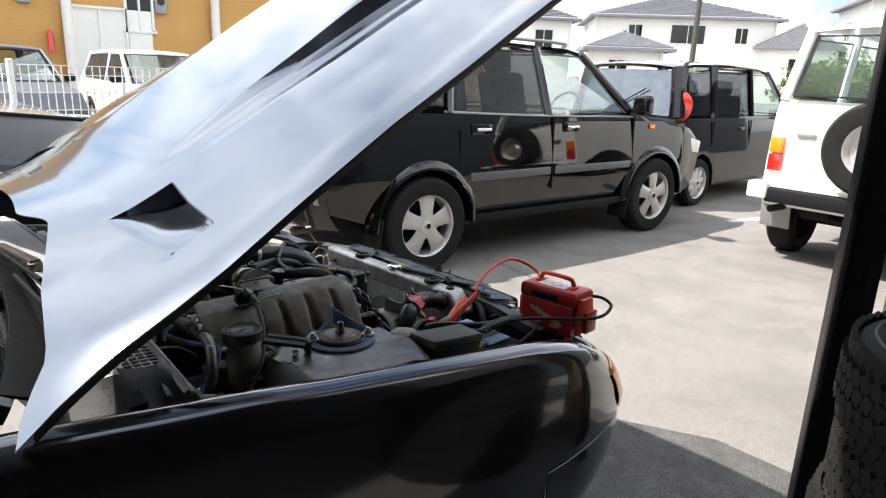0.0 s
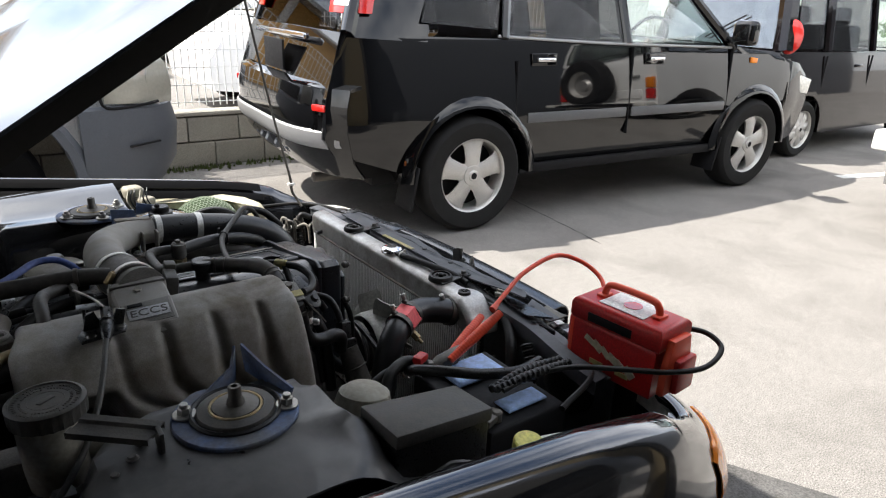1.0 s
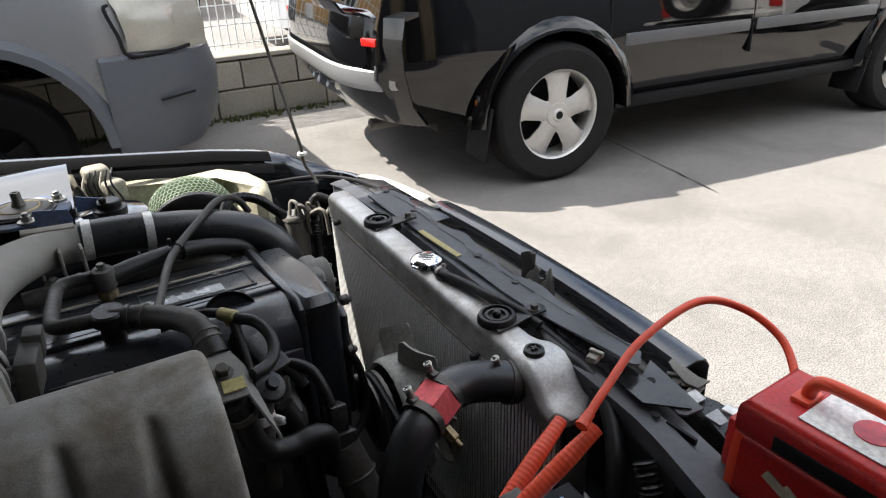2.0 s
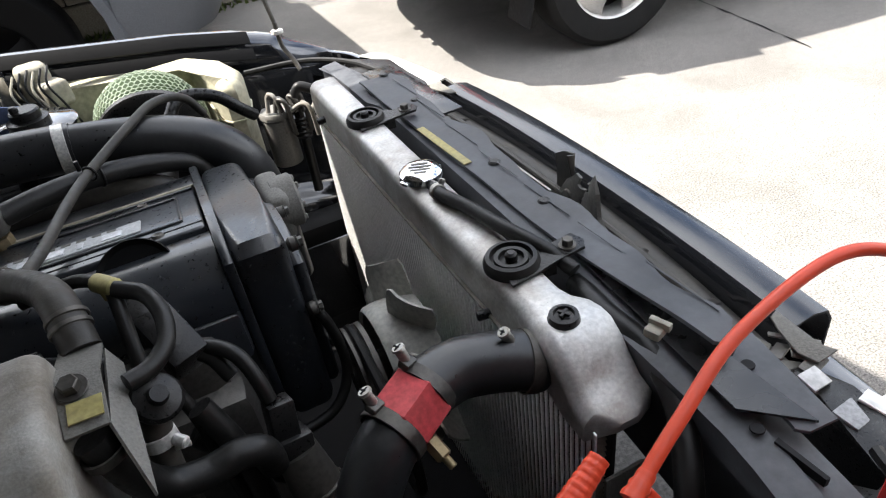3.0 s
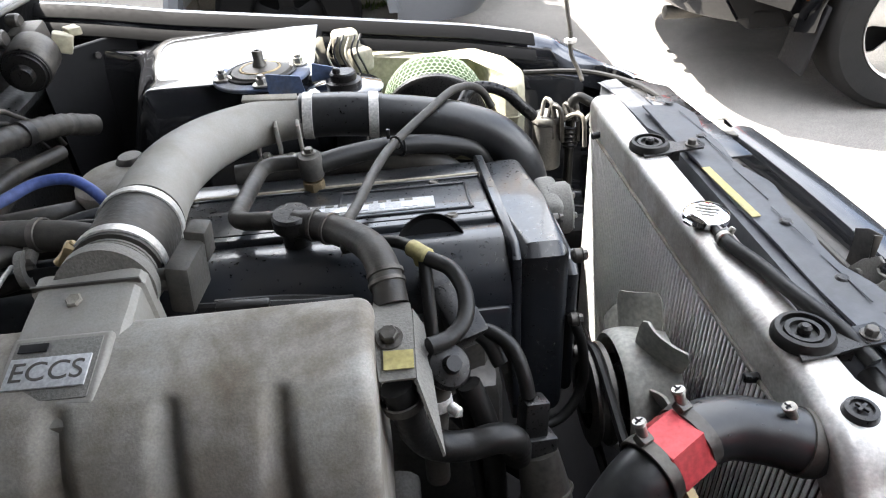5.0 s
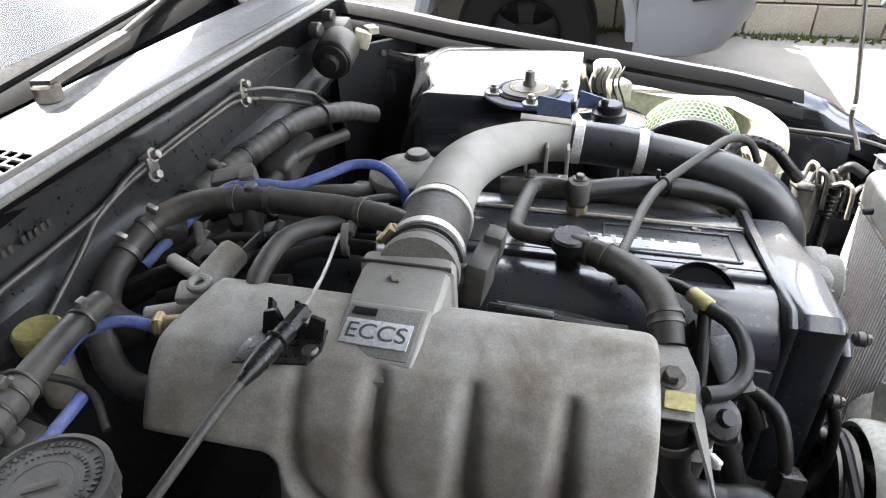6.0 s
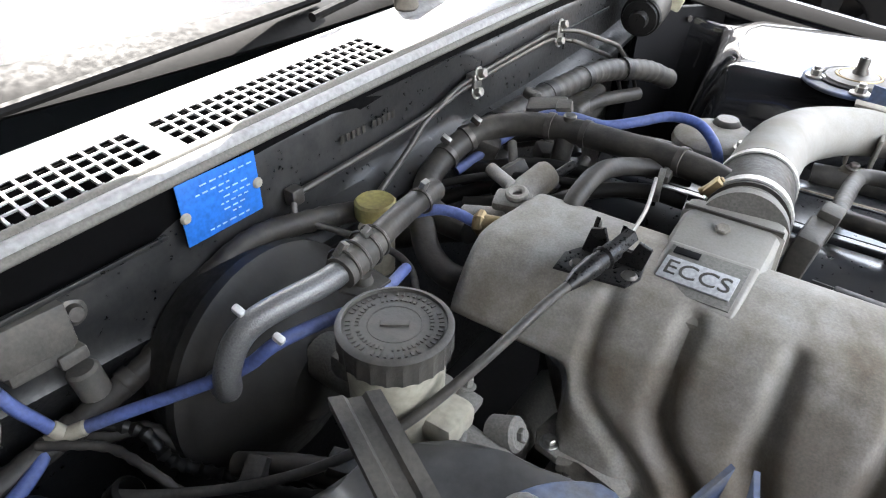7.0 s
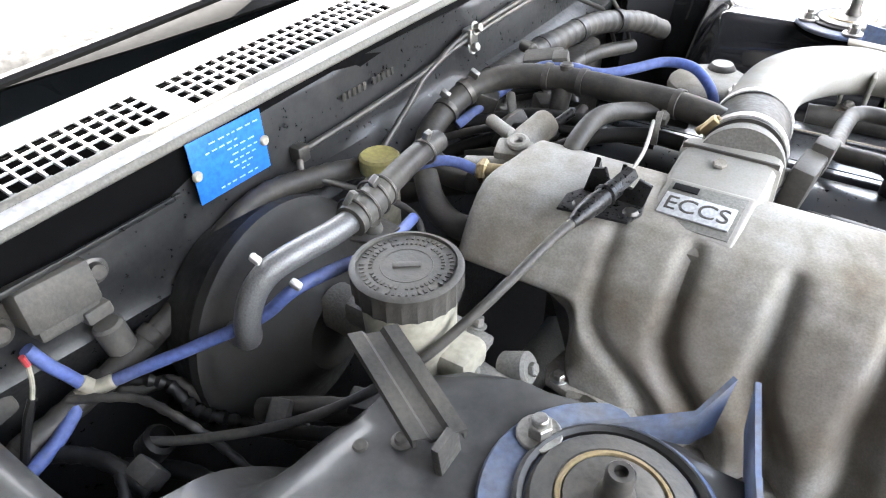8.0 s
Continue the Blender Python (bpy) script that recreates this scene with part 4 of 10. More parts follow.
def silver_suv():
    m = Matrix.Translation((-0.57, 5.22, 0)) @ Matrix.Rotation(radians(0), 4, "Z")
    ob = thing("silver_suv", (-0.57, 5.22, 0), "silver 4x4 with grey plastic cladding parked nose out", "car")
    R, xr, xf = 0.35, -1.50, 1.15
    out = [(-2.10, 0.50), (-2.0, 0.40)] + arch(xr, 0.44, 0.40, R + 0.02) + arch(xf, 0.47, 0.40, R + 0.02) + [(2.00, 0.40), (2.14, 0.52), (2.14, 0.72), (2.04, 0.96), (1.72, 1.06), (0.95, 1.14), (-2.05, 1.16), (-2.12, 0.9)]
    bm = vbox(B(), out, 0.905, lambda x, z: (1 - 0.06 * smooth01((z - 0.75) / 0.4)) * (1 - 0.10 * smooth01((x - 1.6) / 0.6) ** 2), (0.55, 0.70, 0.85, 1.0), (-1.8, 1.5, 1.75, 1.95))
    part("body", put(bm, m), "silvercar", ob, "silver bodywork", 30)
    rows = []
    for t in np.linspace(0, math.pi, 41):
        sx, cy = math.sin(t) ** 0.55, math.copysign(abs(math.cos(t)) ** 0.5, math.cos(t))
        rows.append([(1.645 + 0.49 * sx, 0.905 * cy, 0.742), (1.645 + 0.545 * sx, 0.925 * cy, 0.725), (1.645 + 0.575 * sx, 0.93 * cy, 0.60), (1.645 + 0.555 * sx, 0.925 * cy, 0.42), (1.645 + 0.465 * sx, 0.90 * cy, 0.29), (1.645 + 0.385 * sx, 0.86 * cy, 0.27)])
    part("front_bumper", put(sheet(B(), rows, 0.02), m), "cladding", ob, "grey plastic bumper")
    pil = [((0.92, 0.82, 1.13), (0.20, 0.68, 1.64), 0.035), ((-0.25, 0.82, 1.15), (-0.28, 0.69, 1.68), 0.04), ((-1.2, 0.82, 1.15), (-1.15, 0.69, 1.68), 0.045), ((-2.0, 0.80, 1.15), (-1.85, 0.67, 1.64), 0.07)]
    sq = [("glass", [(0.80, 0.83, 1.15), (-0.2, 0.83, 1.16), (-0.24, 0.70, 1.64), (0.2, 0.70, 1.62)]), ("darkglass", [(-0.3, 0.83, 1.16), (-1.14, 0.83, 1.17), (-1.1, 0.70, 1.65), (-0.33, 0.70, 1.65)]), ("darkglass", [(-1.26, 0.83, 1.18), (-1.9, 0.81, 1.18), (-1.78, 0.69, 1.62), (-1.2, 0.70, 1.65)])]
    sc = [("glass", [(0.95, -0.77, 1.14), (0.95, 0.77, 1.14), (0.24, 0.65, 1.64), (0.24, -0.65, 1.64)])]
    tub(ob, m, 0.8, 1.1, 1.7, 0.8, pil, 0, "silvercar", sq, sc, "glass", [(0.24, 0.64, 1.65), (0, 0.69, 1.69), (-0.8, 0.70, 1.71), (-1.9, 0.66, 1.65)])
    for s in (-1, 1):
        for xw in (xr, xf):
            # tyres and rims dead black: the arch's shade is in their colour
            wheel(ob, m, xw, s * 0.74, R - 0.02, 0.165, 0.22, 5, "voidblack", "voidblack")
            rows = []
            for k in range(17):
                a = math.pi * k / 16
                rows.append([(xw - rr * math.cos(a), s * yy, R + rr * math.sin(a)) for rr, yy in ((0.455, 0.86), (0.46, 0.925), (0.50, 0.928), (0.535, 0.898))])
            part("wheel_arch", put(sheet(B(), rows, 0.006), m), "cladding", ob, "grey plastic arch moulding")
        rows = []
        for t in np.linspace(0, 1, 8):
            x, y = 1.74 + 0.36 * t, 0.905 - 0.14 * t ** 2.2
            rows.append([(x + 0.0, s * (y - 0.03), 0.975 - 0.01 * t), (x + 0.02, s * y, 0.93), (x + 0.035, s * (y + 0.008), 0.83), (x + 0.03, s * y, 0.735 + 0.02 * (1 - t))])
        lamp = part("headlamp", put(sheet(B(), rows, 0.02), m), "hazelamp", ob, "large hazy headlamp")
        edge = [(1.735, 0.918, 0.955), (1.715, 0.922, 0.935), (1.745, 0.926, 0.83), (1.775, 0.926, 0.738), (1.95, 0.895, 0.742), (2.04, 0.855, 0.752)]
        part("lamp_seal", put(tube(B(), [(x, s * y, z) for x, y, z in edge], 0.008, 8, 4), m), "ink", lamp, "black lamp seal")
        part("bumper_slot", put(box(B(), (1.94, s * 0.925, 0.545), (0.16, 0.02, 0.009), (0, -6, -s * 8), 0.003), m), "ink", ob)
        bm = B()
        lathe(bm, [(0.075, 0.0), (0.06, -0.03), (0.02, -0.05), (0, -0.05)], (2.02, s * 0.80, 0.87), (0.9, s * 0.4, 0), 24)
        part("reflector", put(bm, m), "chrome", lamp)
    bm = B()
    tube(bm, [(2.06, -0.80, 0.975), (1.72, -0.862, 1.055), (0.95, -0.868, 1.135)], 0.010, 8, 4)
    part("bonnet_gap", put(bm, m), "ink", ob, "dark bonnet shut line")
    bm = B()
    box(bm, (2.10, 0, 0.84), (0.06, 1.25, 0.16), bev=0.02)
    part("grille", put(bm, m), "ink", ob)


black_suv()
kei_van()
white_offroader()
silver_suv()

# dark estate behind the fence, in front of the ochre building
def far_car(x, y, yaw, paint, label):
    m = Matrix.Translation((x, y, 0)) @ Matrix.Rotation(radians(yaw), 4, "Z")
    ob = thing("parked_car", (x, y, 0), label, "car", "cars beyond the fence")
    out = [(-2.0, 0.3)] + arch(-1.25, 0.36, 0.26, 0.31) + arch(1.25, 0.36, 0.26, 0.31) + [(2.05, 0.3), (2.1, 0.6), (1.9, 0.86), (1.0, 0.98), (-1.95, 1.0), (-2.05, 0.7)]
    part("body", put(vbox(B(), out, 0.82, lambda x, z: 1 - 0.05 * smooth01((z - 0.6) / 0.4), (0.6, 0.8), (1.6,)), m), paint, ob, "", 30)
    pil = [((0.95, 0.76, 0.98), (0.25, 0.62, 1.48), 0.03), ((-0.3, 0.76, 1.0), (-0.3, 0.63, 1.5), 0.03), ((-1.85, 0.74, 1.0), (-1.6, 0.6, 1.48), 0.05)]
    sq = [("darkglass", [(0.85, 0.77, 1.0), (-0.27, 0.77, 1.0), (-0.27, 0.64, 1.46), (0.25, 0.64, 1.46)]), ("darkglass", [(-0.33, 0.77, 1.0), (-1.75, 0.76, 1.02), (-1.55, 0.62, 1.46), (-0.33, 0.64, 1.47)])]
    sc = [("glass", [(0.98, -0.7, 0.99), (0.98, 0.7, 0.99), (0.28, 0.6, 1.47), (0.28, -0.6, 1.47)])]
    tub(ob, m, 0.7, 1, 1.5, 0.8, pil, 0, paint, sq, sc, "glass", [(0.28, 0.6, 1.48), (0, 0.64, 1.52), (-1.0, 0.64, 1.53), (-1.65, 0.58, 1.48)])
    for s in (-1, 1):
        for xw in (-1.25, 1.25):
            wheel(ob, m, xw, s * 0.72, 0.30, 0.19, 0.18, 7)
        bm = B()
        box(bm, (0.75, s * 0.90, 1.05), (0.08, 0.17, 0.12), bev=0.03)
        part("door_mirror", put(bm, m), "ink", ob)


far_car(2.1, 13.6, -90, "cladding", "dark grey estate car facing the fence")
far_car(4.5, 13.2, -90, "whitecar", "small white van beyond the fence")
far_car(4.8, 8.6, 180, "whitecar", "white car on the neighbouring lot")

# ---- buildings ----
def opening(parent, at, size, out, glassy=True, name="window"):
    """A framed window or door standing a little into the wall; out is the wall's outward direction."""
    at, out = Vector(at), Vector(out).normalized()
    side = Vector((0, 0, 1)).cross(out).normalized()
    ang = math.degrees(math.atan2(side.y, side.x))
    w, h = size
    bm = B()
    for dx, dz, sx, sz in ((0, h / 2, w + 0.1, 0.06), (0, -h / 2, w + 0.16, 0.08), (-w / 2, 0, 0.06, h), (w / 2, 0, 0.06, h), (0, 0, 0.045, h)):
        p = at + side * dx + Vector((0, 0, dz)) + out * 0.03
        box(bm, p, (sx, 0.10, sz), (0, 0, ang), 0.006)
    f = part(name, bm, "fence" if glassy else "white", parent)
    bm = B()
    box(bm, at + out * 0.012, (w, 0.02, h), (0, 0, ang), 0)
    part("pane" if glassy else "leaf", bm, "darkglass" if glassy else "white", f)
    if glassy:
        bm = B()
        box(bm, at - out * 0.005, (w, 0.01, h), (0, 0, ang), 0)
        part("blind", bm, "cladding", f)
    return f


ochre = thing("workshop_building", (5, 17.5, 0), "ochre rendered building with white doors beyond the fence", "building")
bm = B()
box(bm, (4.0, 18.6, 1.95), (30, 2.0, 3.9), bev=0.02)
part("wall", bm, "ochre", ochre, "ochre rendered wall")
bm = B()
box(bm, (4.0, 18.4, 3.95), (30.6, 3.0, 0.12), bev=0.02)
part("roof", bm, "tin", ochre)
for x in (4.15, 7.6, 10.5, -0.2):
    bm = B()
    rod(bm, (x, 17.45, 0), (x, 17.45, 3.88), 0.11)
    part("drain_pipe", bm, "white", ochre, "white downpipe")
for x in (4.85, 9.2, 1.2):
    opening(ochre, (x, 17.6, 1.25), (1.15, 2.5), (0, -1, 0), False, "door")
    bm = B()
    box(bm, (x + 0.32, 17.52, 1.15), (0.05, 0.06, 0.14), bev=0.01)
    part("door_handle", bm, "darksteel", ochre)
    bm = B()
    box(bm, (x + 0.9, 17.58, 1.35), (0.55, 0.06, 2.3), bev=0.01)
    part("side_panel", bm, "white", ochre)
for x, z in ((5.65, 2.50), (10.2, 2.4), (2.0, 2.5), (-1.6, 2.1)):
    opening(ochre, (x + 0.1, 17.6, z), (0.62, 0.95), (0, -1, 0))
for x in (6.25, 3.35):
    bm = B()
    box(bm, (x, 17.54, 2.70), (0.28, 0.14, 0.46), bev=0.03)
    mtr = part("meter_box", bm, "moulding", ochre, "grey electricity meter")
    bm = B()
    disc(bm, (x, 17.465, 2.75), (0, -1, 0), 0.09, 0.02, 20)
    part("meter_dial", bm, "darkglass", mtr)
bm = B()
lathe(bm, [(0, 0.5), (0.03, 0.49), (0.06, 0.42), (0.065, 0.0), (0, 0)], (3.78, 17.5, 1.45), (0, 0, 1), 16)
single("fire_extinguisher", bm, "redlamp", "red fire extinguisher on the ochre wall", "extinguisher")


def house(name, c, size, yaw, wallh, roofh, label, wins, hip=True):
    """A rendered house with a tiled roof and real window openings on its near sides."""
    ob = thing(name, (c[0], c[1], 0), label, "house")
    m = Matrix.Translation((c[0], c[1], 0)) @ Matrix.Rotation(radians(yaw), 4, "Z")
    w, d = size
    bm = B()
    box(bm, (0, 0, wallh / 2), (w, d, wallh), bev=0.03)
    part("wall", put(bm, m), "housewall", ob, "pale rendered wall")
    e = 0.5
    bm = B()
    base = [(-w / 2 - e, -d / 2 - e, wallh), (w / 2 + e, -d / 2 - e, wallh), (w / 2 + e, d / 2 + e, wallh), (-w / 2 - e, d / 2 + e, wallh)]
    k = d / 2 if hip else 0
    top = [(-w / 2 + k, 0, wallh + roofh), (w / 2 - k, 0, wallh + roofh)] if hip else [(-w / 2 - e, 0, wallh + roofh), (w / 2 + e, 0, wallh + roofh)]
    v = [bm.verts.new(p) for p in base + top]
    u = [bm.verts.new((p[0], p[1], p[2] - 0.14)) for p in base]
    for f in ((0, 1, 5, 4), (1, 2, 5), (2, 3, 4, 5), (3, 0, 4)):
        bm.faces.new([v[i] for i in f])
    for i in range(4):
        j = (i + 1) % 4
        bm.faces.new((u[i], u[j], v[j], v[i]))
    bm.faces.new(u[::-1])
    roof = part("roof", put(bm, m), "rooftile", ob, "grey tiled roof", 20)
    bm = B()
    for i in range(1, 14):
        t = i / 14
        for s in (-1, 1):
            a, b = Vector((-w / 2 - e, s * (d / 2 + e), wallh)).lerp(Vector(top[0]), t), Vector((w / 2 + e, s * (d / 2 + e), wallh)).lerp(Vector(top[1]), t)
            rod(bm, a + Vector((0, 0, 0.03)), b + Vector((0, 0, 0.03)), 0.04, 5)
    rod(bm, Vector(top[0]) + Vector((0, 0, 0.05)), Vector(top[1]) + Vector((0, 0, 0.05)), 0.12, 8)
    tagged(part("tile_course", put(bm, m), "rooftile", roof), kind="stuff")
    for face, t, z, ww, hh in wins:
        if face == "f":
            p, o = Vector((t, -d / 2, z)), Vector((0, -1, 0))
        else:
            p, o = Vector((-w / 2, t, z)), Vector((-1, 0, 0))
        opening(ob, m @ p, (ww, hh), m.to_3x3() @ o)
    for sx in (-w / 2 - 0.04, w / 2 - 0.1):
        part("downpipe", put(rod(B(), (sx, -d / 2 - 0.06, 0), (sx, -d / 2 - 0.06, wallh), 0.05, 8), m), "white", ob)
    return ob


house("house", (45.5, 26.5, 0), (11.5, 9.0), -48, 5.3, 1.5, "white two-storey house with a grey hipped roof", [("f", -3.2, 4.2, 0.9, 1.1), ("f", 0.2, 4.2, 2.2, 1.2), ("f", 3.6, 4.2, 0.8, 1.0), ("f", -1.5, 1.7, 1.6, 1.6), ("s", 1.5, 4.6, 0.9, 1.2)])
house("house_annex", (30.3, 20.2, 0), (3.4, 3.2), -48, 2.75, 0.8, "low white annex with a grey roof", [("f", -0.5, 1.7, 0.8, 1.0), ("s", 0.4, 1.6, 0.7, 0.9)])
house("gable_house", (48.5, 19.0, 0), (4.6, 4.4), 30, 3.6, 1.3, "white gabled house in the distance", [("f", 0.0, 2.4, 1.2, 1.5), ("s", 0.0, 2.3, 1.0, 1.2)], False)
house("corner_house", (50.0, 11.0, 0), (10.0, 8.0), -60, 6.2, 1.6, "pale house with shallow eaves", [("s", 0.5, 4.6, 1.4, 1.2), ("f", 0.0, 4.6, 1.4, 1.2)])
house("far_house", (33.0, 30.5, 0), (6.5, 6.0), -40, 4.6, 1.4, "pale house behind the parked cars", [("f", -1.4, 3.4, 1.4, 1.1), ("f", 1.6, 3.4, 1.1, 1.1)])
bm = B()
rod(bm, (35.0, 18.9, 0), (35.0, 18.9, 11.0), 0.14)
pole = single("utility_pole", bm, "concrete", "tall concrete utility pole", "pole")
bm = B()
box(bm, (35.0, 18.9, 9.5), (1.6, 0.10, 0.12), (0, 0, 40), 0.01)
part("cross_arm", bm, "darksteel", pole)
# hedge and shrubs
def shrub(at, r, h, seed):
    rng = random.Random(seed)
    ob = thing("shrub", at, "leafy yellow-green shrub at the yard's edge", "shrub", "shrubs")
    bm = B()
    for k in range(7):
        a = rng.uniform(0, 6.28)
        tube(bm, [(at[0], at[1], 0), (at[0] + 0.3 * r * math.cos(a), at[1] + 0.3 * r * math.sin(a), h * 0.45), (at[0] + 0.7 * r * math.cos(a), at[1] + 0.7 * r * math.sin(a), h * 0.85)], [0.05, 0.03, 0.012], 6, 4)
    part("trunk", bm, "bark", ob)
    bm = B()
    for k in range(2600):
        u, v, q = rng.uniform(0, 6.28), rng.uniform(-1, 1), rng.random() ** 0.4
        lump = 0.75 + 0.35 * math.sin(3 * u + seed) * math.cos(4 * v + seed)
        p = Vector((at[0] + r * lump * q * math.cos(u) * math.sqrt(1 - v * v), at[1] + r * lump * q * math.sin(u) * math.sqrt(1 - v * v), h * 0.55 + 0.5 * h * q * v * lump))
        if p.z < 0.1:
            continue
        n = Vector((rng.gauss(0, 1), rng.gauss(0, 1), rng.gauss(0, 1))).normalized()
        t = n.orthogonal().normalized() * rng.uniform(0.05, 0.11)
        b = n.cross(t)
        bm.faces.new([bm.verts.new(p + w) for w in (-t, b * 0.5, t, -b * 0.5)])
    tagged(part("crown", bm, "leaf", ob), kind="stuff")


shrub((24.4, 8.7, 0), 1.5, 2.3, 1)
shrub((26.5, 8.4, 0), 1.5, 2.5, 2)
shrub((25.4, 7.2, 0), 1.3, 2.2, 5)

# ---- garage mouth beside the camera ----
# outline follows the cast shadow's edge; that shadow is painted in its tone
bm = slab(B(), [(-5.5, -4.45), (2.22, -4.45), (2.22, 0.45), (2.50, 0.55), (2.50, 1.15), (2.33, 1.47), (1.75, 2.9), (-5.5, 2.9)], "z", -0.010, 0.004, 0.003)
single("garage_floor", bm, "shadefloor", "stained concrete floor of the garage mouth, darkened for the cast shadow", "floor", kind="structure")
bm = B()
box(bm, (0.06, 0, 1.55), (0.10, 0.055, 3.1), bev=0.004)
box(bm, (0.01, -0.03, 1.55), (0.02, 0.03, 3.1), bev=0.003)
bmesh.ops.transform(bm, matrix=Matrix.Translation((1.985, 0.708, 0)) @ Matrix.Rotation(radians(-52), 4, "Z"), verts=bm.verts)
single("door_post", bm, "frame", "dark steel post of the garage door", "post", kind="structure")
bm = B()
box(bm, (2.175, 0.463, 1.5), (0.05, 0.30, 3.0), (0, 0, 30), 0.004)
single("wall_east", bm, "beige", "beige board lining of the garage wall", "wall", kind="structure")
# walls out of view; their near-black tone stands for the dark interior
bm = B()
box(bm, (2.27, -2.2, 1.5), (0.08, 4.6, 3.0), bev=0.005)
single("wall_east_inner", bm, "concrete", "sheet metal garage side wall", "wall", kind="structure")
bm = B()
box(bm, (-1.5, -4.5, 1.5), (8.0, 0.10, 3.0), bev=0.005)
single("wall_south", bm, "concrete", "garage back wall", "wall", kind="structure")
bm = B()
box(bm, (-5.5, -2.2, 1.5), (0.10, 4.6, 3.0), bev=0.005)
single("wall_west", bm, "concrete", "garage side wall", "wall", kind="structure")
bm = B()
box(bm, (-1.5, -2.1, 3.06), (8.1, 4.9, 0.12), bev=0.005)
single("ceiling", bm, "cladding", "sheet metal garage ceiling", "ceiling", kind="structure")
# added roof strip, out of view: shades the ground and cuts skylight
bm = B()
box(bm, (-2.35, 0.95, 3.06), (6.7, 1.18, 0.10), bev=0.005)
single("ceiling_eave", bm, "cladding", "unseen roof strip added to shade the ground and near wing", "ceiling", kind="structure")


# added wall, out of view: darkens reflections and blocks sky on that side
bm = B()
box(bm, (9.5, -0.75, 1.3), (14.4, 0.12, 2.6), bev=0.01)
single("wall_outer", bm, "cladding", "unseen dark wall added to darken the cars' reflections", "wall", kind="structure")


def tyre_thing(at, tilt, group):
    ob = thing("tyre", at, "worn black tyre with blocky tread stacked by the post", "tyre", group)
    m = Matrix.Translation(at) @ Euler([radians(a) for a in tilt]).to_matrix().to_4x4()
    R, w, k = 0.31, 0.180, 0.19
    bm = B()
    lathe(bm, [(k, -w / 2 + 0.02), (k + 0.01, -w / 2), (k + 0.06, -w / 2 - 0.006), (R - 0.035, -w / 2 + 0.004), (R - 0.012, -w / 2 + 0.024), (R - 0.006, 0), (R - 0.012, w / 2 - 0.024), (R - 0.035, w / 2 - 0.004), (k + 0.06, w / 2 + 0.006), (k + 0.01, w / 2), (k, w / 2 - 0.02)], (0, 0, 0), (0, 0, 1), 56, True)
    body = part("carcass", put(bm, m), "tyre", ob)
    bm = B()
    n = 60
    for i in range(n):
        for j, (z, ww) in enumerate(((-0.074, 0.034), (-0.036, 0.033), (0.0, 0.031), (0.036, 0.033), (0.074, 0.034))):
            a = 2 * math.pi * (i + 0.5 * (j % 2)) / n
            q = m @ Matrix.Rotation(a, 4, "Z") @ Matrix.Translation((R - 0.006 - (0.010 if abs(z) > 0.06 else 0), 0, z)) @ Euler((radians(25 if j % 2 else -25), 0, 0)).to_matrix().to_4x4() @ Matrix.Diagonal((0.013, 0.027, ww, 1))
            bmesh.ops.create_cube(bm, size=1.0, matrix=q)
    tagged(part("tread_block", bm, "tyre", body), kind="stuff")
    bm = B()
    ring(bm, (0, 0, 0), (0, 0, 1), k + 0.065, 0.004, 48, 6)
    for i in range(9):
        q = Matrix.Rotation(0.10 * i + 2.4, 4, "Z") @ Matrix.Translation((k + 0.035, 0, 0)) @ Matrix.Diagonal((0.022, 0.012, 0.003, 1))
        bmesh.ops.create_cube(bm, size=1.0, matrix=q)
    bmesh.ops.translate(bm, verts=bm.verts, vec=(0, 0, w / 2 + 0.004))
    part("sidewall_mark", put(bm, m), "greyplastic", body)


for k in range(5):
    tyre_thing((1.66 + 0.012 * (k % 2), 0.235 + 0.01 * (k % 3), 0.093 + 0.183 * k), (0, 0, 23 * k), "stacked tyres")

# ==== THE OPEN CAR ====
# body and fittings are drawn on the car's own axes, at ten ninths of their size; the engine is drawn in the yard's metres
def stand(dx=0.0, dy=0.0, dz=0.0):
    """Places the car; a slight shear fits its far side to the camera's view."""
    lean = Matrix(((1, 0, 0, 0), (0, 1, 0, 0), (0, -0.016, 1, 0.0219), (0, 0, 0, 1)))
    return lean @ Matrix.Translation((0.130 + dx, 0.172 + dy, 0.086 + dz)) @ Matrix.Diagonal((0.9, 0.9, 0.9, 1.0))


SET = stand()
YC = 1.883         # its middle line
car = thing("car", (0.8, YC, 0), "dark metallic coupe with its bonnet propped open and engine bay bare", "car")


def mir(p, left):
    return (p[0], 2 * YC - p[1], p[2]) if left else tuple(p)


def nose(a, z):
    """Plan of the body side: straight up to x 1.30, then a boxy rounded corner; a is metres along, then radians. Gives point and inward normal."""
    if a < 1.30:
        return Vector((a, 0.955, 0)), Vector((0, 1, 0))
    w = a - 1.30
    ex = float(np.interp(z, [0.18, 0.3, 0.4, 0.48, 0.54, 0.58, 0.62, 0.66, 0.70], [0.355, 0.41, 0.45, 0.455, 0.42, 0.385, 0.34, 0.30, 0.28]))
    sn, cs = math.sin(w), max(1e-4, math.cos(w))
    return Vector((1.30 + ex * sn ** 0.78, 0.955 + 0.245 * (1 - cs ** 0.78), 0)), Vector((-0.245 * sn ** 1.22, ex * cs ** 1.22, 0)).normalized()


def seam(x):
    return 0.405 + 0.03 * smooth01((x - 1.25) / 0.35)


